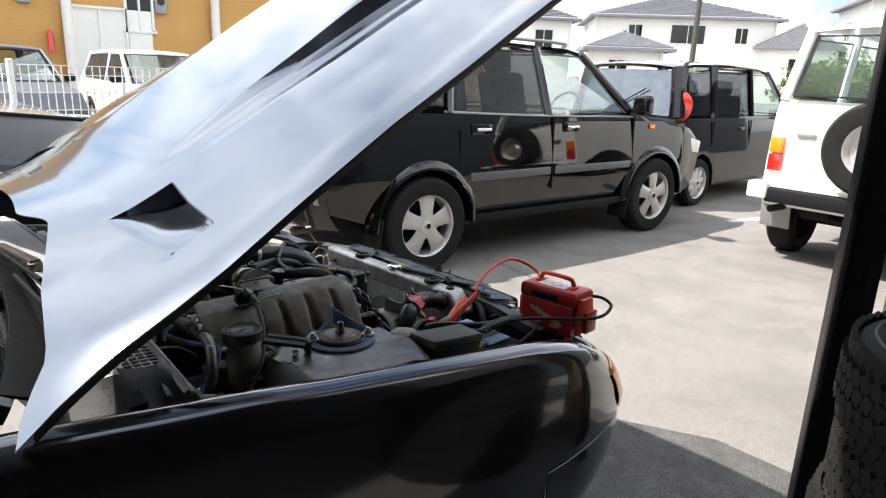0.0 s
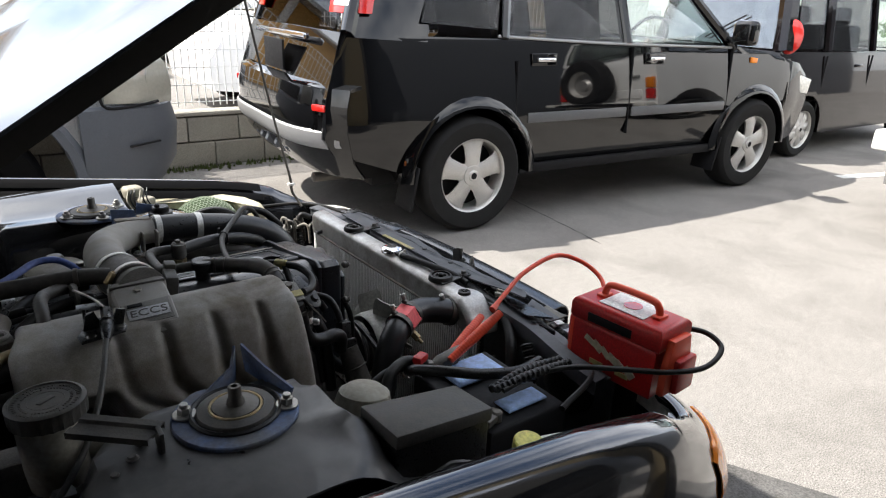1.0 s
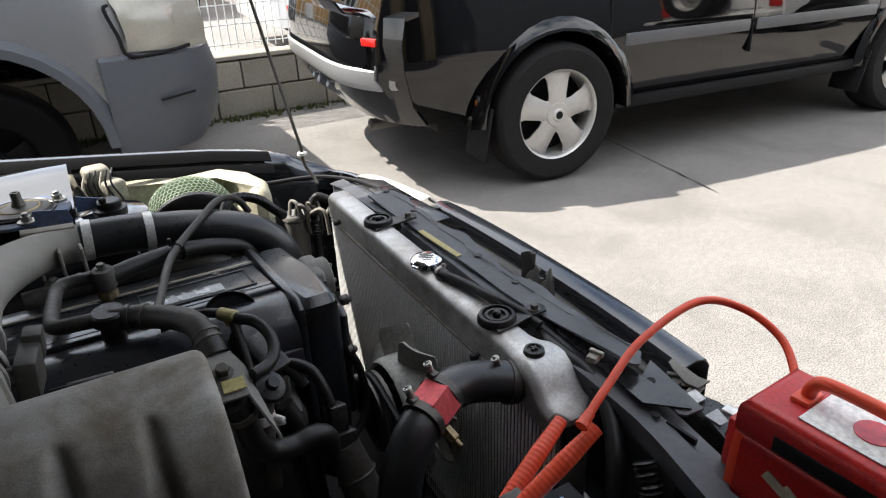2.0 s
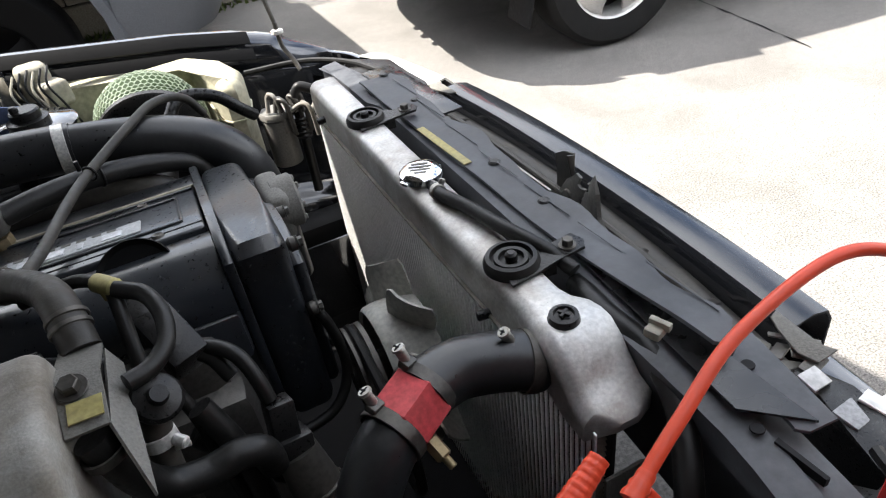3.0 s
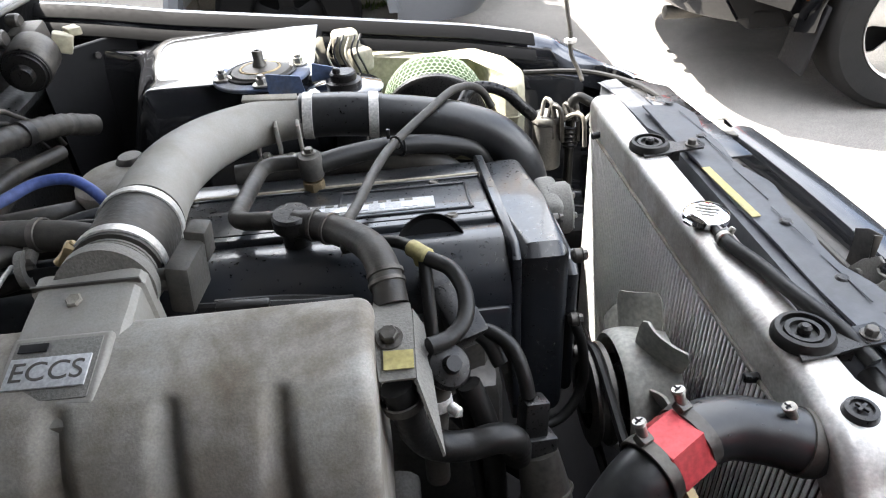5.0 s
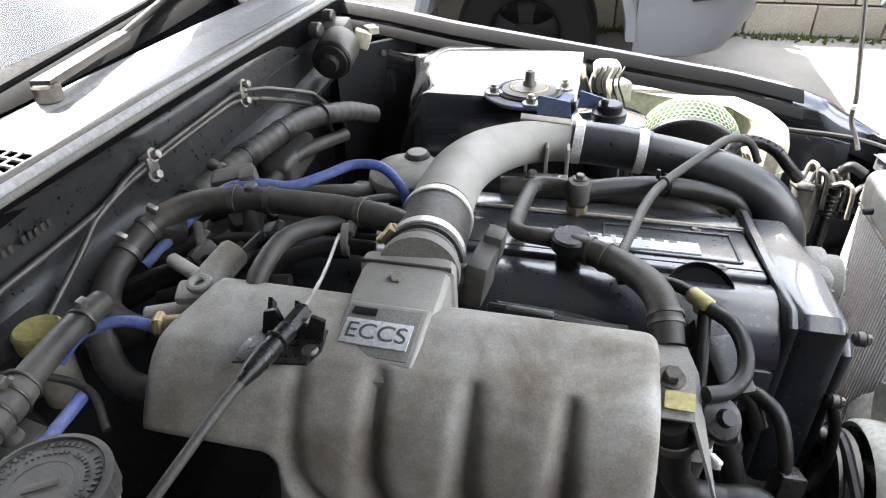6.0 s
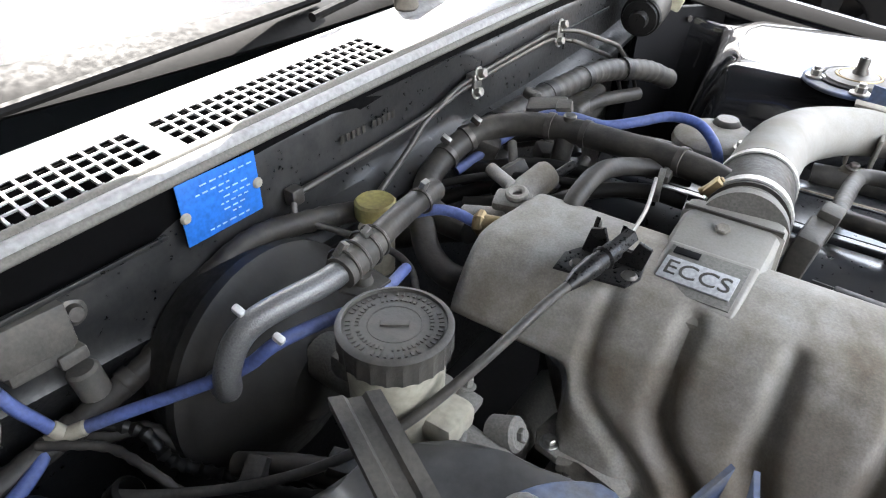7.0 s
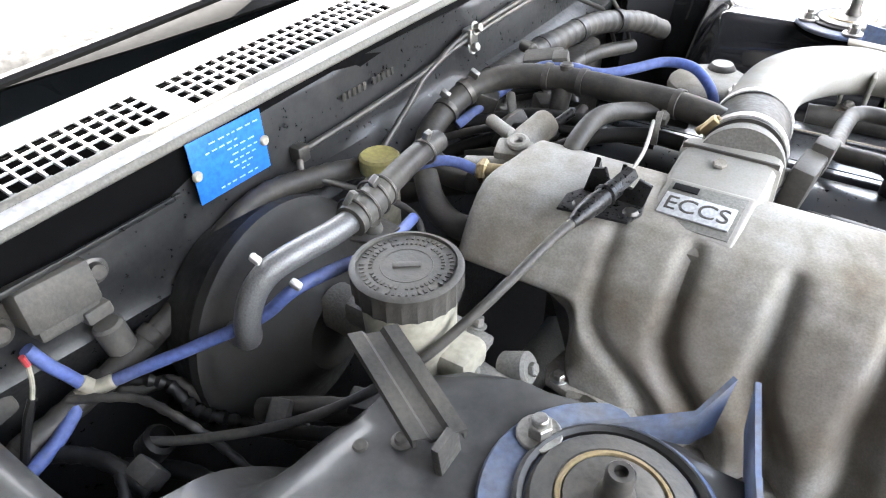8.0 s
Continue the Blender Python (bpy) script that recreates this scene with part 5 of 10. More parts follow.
def wing(left):
    rows = []
    for a in list(np.linspace(-1.0, 1.21, 58)) + [1.2185, 1.2195, 1.26, 1.30] + list(1.30 + np.linspace(0.05, 1.42, 26)):
        x = nose(a, 0.6)[0].x
        h = fz(min(x, 1.60))
        low = 0.20 + (seam(x) - 0.20) * (x > 1.219)
        if abs(x - 0.80) < 0.30:
            low = max(low, 0.20 + 0.21 * math.sqrt(1 - ((x - 0.80) / 0.30) ** 2))
        prof = [(0.108, h - 0.085), (0.107, h - 0.055), (0.101, h - 0.030), (0.092, h - 0.012), (0.080, h - 0.003), (0.060, h - 0.001), (0.040, h - 0.008),
                (0.025, h - 0.022), (0.014, h - 0.044), (0.007, h - 0.072), (0.002, h - 0.108), (-0.001, h - 0.15), (-0.003, min(h - 0.19, 0.47)), (-0.002, 0.44), (0.0, 0.40), (0.006, 0.30), (0.012, 0.20)]
        tight = 1 - 0.45 * smooth01((a - 1.6) / 0.6)
        row = []
        for d, z in prof:
            z = max(z, low)
            p, q = nose(a, z)
            p = p + q * d * tight
            row.append(mir((p.x, p.y, z), left))
        rows.append(row)
    return part("front_wing", sheet(B(), rows, 0.004), "paint", car, "dark grey metallic front wing")


wing(False)
wing(True)
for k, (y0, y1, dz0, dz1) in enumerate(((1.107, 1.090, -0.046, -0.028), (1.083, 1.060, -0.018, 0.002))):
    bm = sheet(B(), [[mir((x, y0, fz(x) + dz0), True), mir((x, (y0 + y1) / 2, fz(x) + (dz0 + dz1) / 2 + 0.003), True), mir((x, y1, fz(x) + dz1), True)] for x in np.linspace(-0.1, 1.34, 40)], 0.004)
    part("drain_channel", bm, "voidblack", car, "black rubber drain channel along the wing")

# bonnet: rear edge by the screen, leaning up at about thirty degrees
EX, EZ = [0.0, 0.06, 0.147, 0.24, 0.329, 0.467, 0.568, 0.678, 0.859, 1.03, 1.176, 1.36], [0.945, 0.993, 1.047, 1.099, 1.152, 1.246, 1.312, 1.383, 1.488, 1.592, 1.678, 1.78]
BY0 = 0.985
VENT = (0.64, 0.642, 0.90, 0.902)
vs = sorted(set([round(-1 + 2 * j / 90, 4) for j in range(91)] + [q * w for w in VENT for q in (-1, 1)]))
rows = []
cols = []
for v in vs:
    c = 1 - v * v
    s0 = 0.158 * c + (0.040 * smooth01((1 + v) / 0.08) * smooth01((-0.30 - v) / 0.2))
    front, k = 0.302 - 0.10 * (abs(v) - 0.64), 30
    col = [s0 + (front - s0) * i / k for i in range(k + 1)] + [front + 0.0015 + (0.9985 - 0.05 * v * v - front) * i / (109 - k) for i in range(110 - k)]
    cols.append((v, k, col))
for i in range(111):
    row = []
    for v, k, col in cols:
        s, a = col[i], abs(v)
        x = 0.005 + s * 1.345
        u = (v + 1) / 2
        y = YC + v * 0.785 if v > -0.8 else YC - 0.628 + (v + 0.8) * (YC - 0.628 - BY0) / 0.2
        z = float(np.interp(x, EX, EZ)) - 0.028 * u - 0.012 * (1 - smooth01(s / 0.12))
        lift = 0.045 * (1 - a ** 2.6) + 0.10 * (1 - v * v) * (1 - smooth01(s / 0.34))
        lift += (0.006 + 0.050 * smooth01((s - 0.32) / 0.62)) * smooth01((0.475 - a) / (0.012 + 0.050 * max(0, s - 0.30))) * smooth01((s - 0.31) / 0.06)
        lift -= 0.006 * smooth01((a - 0.52) / 0.03) * smooth01((0.60 - a) / 0.03) * smooth01((s - 0.35) / 0.1)
        if 0.641 < a < 0.901 and i <= k:
            lift -= 0.048 * smooth01((s - 0.205) / 0.095) * (1 - 0.5 * smooth01((a - 0.74) / 0.16))
        lift -= 0.008 * smooth01((a - 0.965) / 0.035)
        row.append((x - 0.5 * lift, y, z + 0.866 * lift))
    rows.append(row)
NU = len(vs) - 1
bonnet = part("bonnet", sheet(B(), rows, 0.003), "bonnet", car, "open metallic bonnet with recessed vents, paint lightened for the sky's reflection", 30)
# vent faces keep the darker body paint, where no sky is mirrored
for s in (-1, 1):
    js = [j for j, (v, k, col) in enumerate(cols) if 0.6415 < s * v < 0.9005]
    face = [[(p[0] - 0.0025, p[1], p[2] + 0.001) for p in (rows[30][j], Vector(rows[30][j]).lerp(Vector(rows[31][j]), 0.5), rows[31][j])] for j in js]
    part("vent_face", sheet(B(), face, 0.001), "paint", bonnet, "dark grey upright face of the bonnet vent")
for side, dz in ((BY0 + 0.014, 0.026), (2 * YC - 1.115, 0.055)):
    bm = tube(B(), [(x, side, float(np.interp(x, EX, EZ)) - dz) for x in np.linspace(0.06, 1.3, 12)], 0.006, 8, 3)
    part("edge_seal", bm, "rubber", bonnet, "black rubber edge strip")
for j, s in ((0, 1), (NU, -1)):
    lip = [[(p[0], p[1] + s * 0.003, p[2] - 0.002), (p[0], p[1] + s * 0.005, p[2] - 0.010), (p[0] + 0.003, p[1] + s * 0.010, p[2] - 0.020)] for p in (rows[i][j] for i in range(2, 111, 4))]
    part("folded_edge", sheet(B(), lip, 0.002), "rubber", bonnet, "black folded bonnet edge")
bm = B()
inner = []
for i in range(46, 109, 4):
    inner.append([])
    for j in range(4, NU - 3, 3):
        p, edge = rows[i][j], min(j, NU - j) / NU
        q = 0.020 + 0.028 * smooth01((edge - 0.04) / 0.06)
        inner[-1].append((p[0] + 0.5 * q, p[1], p[2] - 0.866 * q))
sheet(bm, inner, 0.003)
part("inner_panel", bm, "bayblack", bonnet, "black inner bonnet panel")

# prop rod
bm = B()
tube(bm, [(1.385, 2.441, 0.732), (1.380, 2.455, 0.750), (1.368, 2.472, 0.778), (1.366, 2.478, 0.82)], 0.0045, 8)
tube(bm, [(1.366, 2.478, 0.82), (1.328, 2.55, 1.10), (1.25, 2.58, 1.55)], 0.0042, 8, 6)
prop = part("prop_rod", bm, "darksteel", car, "thin steel bonnet prop")
bm = B()
lathe(bm, [(0.005, -0.006), (0.012, -0.003), (0.012, 0.003), (0.005, 0.006)], (1.367, 2.479, 0.802), (0, 0.1, 1), 14)
part("grommet", bm, "white", prop, "pale plastic clip")

# inner aprons with the strut towers
def apron(left):
    rows = []
    NI, NJ = (140, 64) if left else (56, 31)
    for i in range(NI):
        x = 0.29 + i * (1.16 / (NI - 1))
        row = []
        for j in range(NJ):
            y = 1.100 + j * (0.343 / (NJ - 1))
            side = fz(x) - 0.072 - 0.03 * smooth01((y - 1.115) / 0.07) - 0.20 * smooth01((y - 1.17) / 0.22)
            if x > 0.93:
                side -= 0.26 * smooth01((x - 0.93) / 0.06) * smooth01((y - 1.105) / 0.04)
            if x < 0.5:
                side -= 0.30 * smooth01((0.52 - x) / 0.10) * smooth01((y - 1.118) / 0.04)
            d = (abs((x - 0.765) / (0.225 if x < 0.765 else 0.175)) ** 3 + abs((y - 1.245) / 0.180) ** 3) ** (1 / 3)
            m = smooth01((1.12 - d) / 0.30)
            if left:
                m = smooth01((0.885 - x) / 0.016) * smooth01((x - 0.455) / 0.11) * smooth01((1.425 - y) / 0.095)
            top = 0.795 + (0.030 * smooth01((1.29 - y) / 0.19) if left else -0.002)
            z = max(side, side + (top - side) * m)
            fold = 0 if left else 0.018 * math.exp(-(((x - 0.93) + (y - 1.2) * 0.8) / 0.035) ** 2) * smooth01((1.27 - y) / 0.08)
            row.append(mir((x, y, z + fold), left))
        row += [mir((x, 1.448, row[-1][2] - 0.03), left), mir((x, 1.452, 0.42), left)]
        rows.append(row)
    return part("inner_wing", sheet(B(), rows, 0.004), "towerpaint" if left else "towergrey", car, "dark painted inner wing and strut tower", 50)


apron(False)
apron(True)


def strut_mount(left):
    c = mir((0.772, 1.317, 0.0), left)
    s = -1 if left else 1
    bm = B()
    rows = []
    for k in range(48):
        a = 2 * math.pi * k / 48
        r = 0.090 if left else 0.072 + 0.018 * smooth01((abs(math.remainder(a - 0.85, 2 * math.pi)) - 0.75) / 0.35)
        rows.append([(c[0] + q * math.cos(a), c[1] + q * math.sin(a), 0.795 + h) for q, h in ((0.052, 0.0), (r - 0.003, 0.0), (r, 0.002), (r, 0.006), (r - 0.002, 0.008), (0.056, 0.009), (0.052, 0.006))])
    sheet(bm, rows + rows[:1], 0, True)
    bmesh.ops.remove_doubles(bm, verts=bm.verts, dist=0.00005)
    plate = part("strut_brace_plate", bm, "blue", car, "blue powder coated strut tower plate, scuffed and dusty")
    bm = B()
    lathe(bm, [(0.064, 0.0), (0.066, 0.010), (0.0625, 0.0125), (0.059, 0.010), (0.057, 0.002)], (c[0], c[1], 0.797), (0, 0, 1), 40)
    part("top_mount", bm, "rubber", plate, "black rubber strut top mount")
    bm = B()
    lathe(bm, [(0.057, 0.0), (0.057, 0.008), (0.054, 0.013), (0.040, 0.016), (0.037, 0.012), (0.0, 0.010)], (c[0], c[1], 0.797), (0, 0, 1), 40)
    part("mount_plate", bm, "greyplastic", plate, "dusty pressed mount plate")
    bm = B()
    ring(bm, (c[0], c[1], 0.8125), (0, 0, 1), 0.0365, 0.0022, 36, 6)
    part("brass_ring", bm, "brass", plate, "tarnished brass ring")
    bm = B()
    lathe(bm, [(0.0, 0.013), (0.034, 0.013), (0.033, 0.017), (0.020, 0.020), (0.0, 0.020)], (c[0], c[1], 0.797), (0, 0, 1), 32)
    lathe(bm, [(0.014, 0.018), (0.012, 0.026), (0.0095, 0.030), (0.0095, 0.046), (0.0080, 0.048), (0.0045, 0.048), (0.0045, 0.042), (0.0, 0.042)], (c[0], c[1], 0.797), (0, 0, 1), 20)
    part("strut_nut", bm, "darksteel", plate, "steel strut nut and rod end")
    for dx, dy in ((-0.066, 0.026), (0.067, -0.028), (0.012, 0.074))[:3 if left else 2]:
        bm = B()
        q = (c[0] + dx, c[1] + s * dy, 0.804)
        disc(bm, q, (0, 0, 1), 0.017, 0.004, 20, 0.001)
        disc(bm, (q[0], q[1], q[2] + 0.003), (0, 0, 1), 0.0095, 0.011, 6, 0.001)
        disc(bm, (q[0], q[1], q[2] + 0.012), (0, 0, 1), 0.006, 0.008, 14, 0.001)
        part("flange_nut", bm, "steel", plate, "flanged nut")
    # the bent ears that would carry a brace bar
    if left:
        ears = (([(0.80, c[1] - 0.105, 0.797), (0.862, c[1] - 0.105, 0.797)], [(0.80, c[1] - 0.105, 0.835), (0.858, c[1] - 0.105, 0.826)]),
                ([(0.870, c[1] - 0.057, 0.797), (0.93, c[1] - 0.057, 0.80)], [(0.875, c[1] - 0.057, 0.83), (0.93, c[1] - 0.057, 0.815)]))
    else:
        ears = (([(0.722, 1.366, 0.794), (0.795, 1.409, 0.788), (0.806, 1.428, 0.788)], [(0.722, 1.366, 0.804), (0.795, 1.409, 0.822), (0.810, 1.432, 0.846)]),
                ([(0.862, 1.325, 0.795), (0.845, 1.385, 0.79), (0.833, 1.440, 0.79)], [(0.866, 1.325, 0.806), (0.845, 1.385, 0.822), (0.828, 1.440, 0.842)]))
    for a, b in ears:
        part("brace_ear", sheet(B(), [a, b], 0.004), "blue", plate, "bent blue steel ear")


strut_mount(False)
strut_mount(True)

SET = stand(0.020, 0.007, -0.005)
# firewall, its rails, and the cowl
bm = B()
rows = []
for y in np.linspace(1.05, 2.68, 34):
    x0 = 0.289 - 0.05 * abs((y - YC) / 0.82) ** 2.5
    step = 0.006 * (1 if 1.62 < y < 1.86 else 0)
    led = smooth01((y - 1.40) / 0.08)
    rows.append([(x0 - 0.012, y, 0.918), (x0 - 0.004, y, 0.914), (x0 - step, y, 0.905), (x0 - step, y, 0.83), (x0 + 0.002, y, 0.812), (x0 + 0.028 * led, y, 0.803), (x0 + 0.040 * led, y, 0.79),
                 (x0 + 0.036 * led, y, 0.775), (x0 + 0.006, y, 0.765), (x0 - 0.02, y, 0.72), (x0 - 0.03, y, 0.55), (x0 - 0.03, y, 0.25)])
sheet(bm, rows, 0.004)
firewall = part("firewall", bm, "firewall", car, "black painted firewall with dusty ledge", 50)
for y0, y1 in ((1.14, 1.36), (1.95, 2.16), (2.2, 2.4)):
    bm = box(B(), (0.2845, (y0 + y1) / 2, 0.868), (0.004, y1 - y0, 0.006), bev=0.0015)
    box(bm, (0.2845, y0, 0.852), (0.004, 0.006, 0.036), bev=0.0015)
    part("pressed_rib", bm, "firewall", firewall)
SET = Matrix.Identity(4)


def sag(y):
    """How far the bay's rear edge drops towards the wings."""
    return -0.011 * ((y - 1.87) / 0.60) ** 2


def back(y):
    """How far it stands forward, curving back towards the wings."""
    return 0.015 - 0.014 * abs((y - 1.8745) / 0.74) ** 2.5


def droop(y):
    """How far the near grille bends down over the front edge."""
    return smooth01((1.425 - y) / 0.10)


YS = np.linspace(1.12, 2.63, 60)
YT = np.linspace(1.218, 2.63, 56)
for dx, dz, r, stuff in ((0.394, 0.9135, 0.0050, "castdark"), (0.390, 0.9200, 0.0060, "cowlgrey"), (0.382, 0.9240, 0.0052, "castdark")):
    part("weatherstrip", tube(B(), [(dx + back(y), y, dz + sag(y)) for y in YS[::3]], r, 10, 4), stuff, firewall, "grey rubber bonnet seal")
# trough painted black for the shade seen through the grille slots
cowl = part("cowl", sheet(B(), [[(px + back(y), y, pz + sag(y)) for px, pz in ((0.392, 0.912), (0.384, 0.86), (0.34, 0.845), (0.318, 0.88), (0.318, 0.925), (0.297, 0.925), (0.288, 0.905), (0.20, 0.89))] for y in YS], 0.003), "voidblack", car, "cowl trough below the windscreen, blackened as the shade under its grille")
part("cowl_trim", sheet(B(), [[(px + back(y) + 0.008 * droop(y), y, pz + sag(y) - 0.012 * droop(y)) for px, pz in ((0.384, 0.926), (0.379, 0.929), (0.375, 0.927))] for y in YT], 0.002), "cowlgrey", cowl, "pale cowl lip, glaring in the sun")
part("cowl_trim", sheet(B(), [[(px + back(y), y, pz + sag(y)) for px, pz in ((0.319, 0.931), (0.312, 0.935), (0.298, 0.938), (0.284, 0.936))] for y in YT], 0.002), "cowlgrey", cowl, "pale cowl panel, glaring in the sun")
for y0, y1 in ((1.430, 1.453), (1.736, 2.63)):
    part("cowl_panel", sheet(B(), [[(px + back(y), y, pz + sag(y)) for px, pz in ((0.376, 0.928), (0.348, 0.930), (0.318, 0.932))] for y in np.linspace(y0, y1, max(3, int((y1 - y0) / 0.04)))], 0.002), "cowlgrey", cowl, "pale plain cowl panel")
for y0, y1 in ((1.222, 1.430), (1.453, 1.736)):
    bm = B()
    n = int(round((y1 - y0) / 0.0135))
    for i in range(1, n):
        y = y0 + (y1 - y0) * i / n
        box(bm, (0.347 + back(y), y, 0.9288 + sag(y)), (0.059, 0.0026, 0.003), (0, 3, -4), bev=0)
    for i in range(1, 4):
        x = 0.376 - 0.058 * i / 4
        tube(bm, [(x + back(y), y, 0.9275 + 0.0008 * i + sag(y)) for y in np.linspace(y0, y1, 8)], 0.0014, 5, 2)
    if y0 < 1.3:
        for i in range(1, n):
            y = y0 + (y1 - y0) * i / n
            rod(bm, (0.376 + back(y), y, 0.9275 + sag(y)), (0.384 + back(y), y, 0.9275 + sag(y) - 0.012 * droop(y)), 0.0014, 5)
        for f in (0.33, 0.68):
            tube(bm, [(0.376 + back(y) + 0.008 * f, y, 0.9285 + sag(y) - 0.012 * f * droop(y)) for y in np.linspace(y0, y1, 14)], 0.0012, 5, 2)
    part("cowl_grille", bm, "cowlgrey", cowl, "pale slotted air intake grille")
# the painted cowl corner, falling from the grille's rounded end to a flange along the near wing
rows = []
for y in np.linspace(1.090, 1.226, 12):
    f = smooth01((1.226 - y) / 0.136)
    cut = 0.020 * (1 - smooth01((1.226 - y) / 0.022))
    rows.append([(px + back(y) + g * f, y + cut * h, pz + sag(y) - 0.013 * f - d * f) for px, pz, g, d, h in
                 ((0.200, 0.905, 0, 0, 0), (0.268, 0.930, 0, 0, 0), (0.300, 0.938, 0, 0.002, 1), (0.318, 0.935, 0, 0.004, 0.55), (0.345, 0.931, 0.004, 0.005, 0.1), (0.366, 0.930, 0.010, 0.002, 0.4), (0.380, 0.931, 0.016, -0.001, 1), (0.388, 0.926, 0.022, 0.002, 1), (0.396, 0.908, 0.030, 0.004, 1), (0.398, 0.880, 0.050, 0.0, 1))])
corner = part("cowl_corner", sheet(B(), rows, 0.0025), "rubber", cowl, "dull black painted cowl corner", 40)
rows = []
for x in np.linspace(0.36, 0.66, 18):
    w = 0.012 + 0.034 * (1 - smooth01((x - 0.37) / 0.13))
    z = 0.906 - 0.155 * max(0, x - 0.38) - 0.10 * max(0, x - 0.38) ** 2 - 0.006
    rows.append([(x, 1.084, z), (x, 1.090 + 0.5 * w, z - 0.001), (x, 1.090 + w, z - 0.003), (x, 1.092 + w, z - 0.012)])
part("wing_flange", sheet(B(), rows, 0.002), "rubber", corner, "black flange along the wing's top edge", 40)
for x, y in ((0.30, 1.128), (0.392, 1.112), (0.425, 1.104), (0.452, 1.102)):
    z = 0.9035 - 0.155 * max(0, x - 0.38) if x > 0.38 else 0.9125
    part("corner_hole", disc(B(), (x, y, z - 0.0045), (0, 0, 1), 0.006, 0.003, 14, 0.0005), "voidblack", corner)


# windscreen with its black border and the wipers
def screen(x, dz, y0, y1):
    return [(x - 0.10 * ((y - 1.8745) / 0.72) ** 2, y, dz) for y in np.linspace(y0, y1, 14)]


windscreen = part("windscreen", sheet(B(), [screen(0.255, 0.948, 1.18, 2.57), screen(-0.12, 1.10, 1.25, 2.50), screen(-0.48, 1.245, 1.32, 2.43)], 0.005), "glass", car, "laminated windscreen")
part("screen_moulding", sheet(B(), [screen(0.290, 0.936, 1.16, 2.59), screen(0.272, 0.951, 1.16, 2.59), screen(0.236, 0.962, 1.17, 2.58)], 0.005), "voidblack", windscreen, "black windscreen edge moulding")
wiper = part("wiper", rod(slab(disc(B(), (0.318, 1.852, 0.936), (0, 0, 1), 0.016, 0.022, 20), [(0.307, 1.842), (0.330, 1.848), (0.292, 2.05), (0.273, 2.046)], "z", 0.952, 0.964, 0.003), (0.282, 2.04, 0.958), (0.19, 2.40, 0.974), 0.005), "darksteel", car, "dark wiper arm")
part("wiper_blade", tube(B(), [(0.300, 1.70, 0.957), (0.262, 2.0, 0.966), (0.19, 2.42, 0.972)], 0.0055, 8, 4), "voidblack", wiper, "rubber wiper blade")
part("wiper_blade", tube(B(), [(0.278, 1.24, 0.952), (0.272, 1.5, 0.957), (0.262, 1.75, 0.962)], 0.0055, 8, 4), "voidblack", wiper, "rubber wiper blade")

SET = stand()
# cabin, doors and tail of the car, plain, closing it behind the screen
bm = B()
slab(bm, [(-0.0, 0.24), (-2.55, 0.24), (-2.75, 0.5), (-2.72, 0.92), (-2.1, 0.98), (-1.0, 0.97), (-0.0, 0.93)], "y", 1.0, 2 * YC - 1.0, 0.04, 3)
part("body_side", bm, "paint", car, "dark metallic doors and rear quarters")
bm = B()
sheet(bm, [[((x - 0.1 * ((y - YC) / 0.8) ** 2), y, z) for y in np.linspace(YC - w, YC + w, 14)] for x, z, w in ((-0.68, 1.292, 0.61), (-1.1, 1.335, 0.62), (-1.7, 1.30, 0.61), (-2.3, 1.02, 0.69))], 0.02)
part("roof", bm, "paint", car)
for left in (False, True):
    bm = B()
    tube(bm, [mir((0.02, 1.10, 0.94), left), mir((-0.35, 1.19, 1.14), left), mir((-0.72, 1.27, 1.29), left)], 0.022, 8, 4)
    part("windscreen_pillar", bm, "paint", car)
    bm = B()
    sheet(bm, [[mir(p, left) for p in ((-0.15, 1.06, 0.97), (-1.0, 1.05, 0.98), (-2.0, 1.08, 0.99))], [mir(p, left) for p in ((-0.70, 1.26, 1.27), (-1.1, 1.26, 1.32), (-1.7, 1.27, 1.29))]], 0.004)
    part("side_window", bm, "darkglass", car)
for wx, wy in ((0.80, 1.13), (0.80, 2.59), (-1.80, 1.10), (-1.80, 2.62)):
    bm = B()
    lathe(bm, [(0.21, -0.10), (0.325, -0.11), (0.342, -0.075), (0.342, 0.075), (0.325, 0.11), (0.21, 0.10)], (wx, wy, 0.246), (0, 1, 0), 32)
    wheel = part("wheel", bm, "tyre", car)
    # rim toned dark in place of the shade inside the arch
    bm = B()
    disc(bm, (wx, wy - 0.085, 0.246), (0, 1, 0), 0.21, 0.17, 28)
    part("rim", bm, "darksteel", wheel)

SET = stand(-0.014, -0.016, 0.016)
# nose: radiator support, latch, slam panel, lamps, bumper
bm = B()
rows = []
for y in np.linspace(1.20, 2.50, 40):
    lift = 0.006 * math.sin(9 * y)
    x0 = 1.452 + (0.012 if 1.62 < y < 2.22 else 0) - 0.025 * smooth01((1.45 - y) / 0.2)
    x1 = 1.530 - 0.035 * abs((y - YC) / 0.6) ** 2 + (0.012 if 1.75 < y < 2.0 else 0)
    z0 = 0.712 - 0.02 * abs((y - YC) / 0.64) ** 3
    rows.append([(x0, y, z0 - 0.03), (x0, y, z0), (x0 + 0.03, y, z0 + 0.003), (x0 + 0.034, y, z0 - 0.004), (x1 - 0.02, y, z0 - 0.004), (x1, y, z0 - 0.008), (x1 + 0.004, y, z0 - 0.04), (x1, y, 0.45)])
sheet(bm, rows, 0.003)
support = part("radiator_support", bm, "dustblack", car, "black upper radiator support panel", 40)
part("stiffener", slab(B(), [(1.468, 1.44), (1.510, 1.40), (1.500, 1.62), (1.484, 1.70)], "z", 0.717, 0.7195), "bayblack", support)
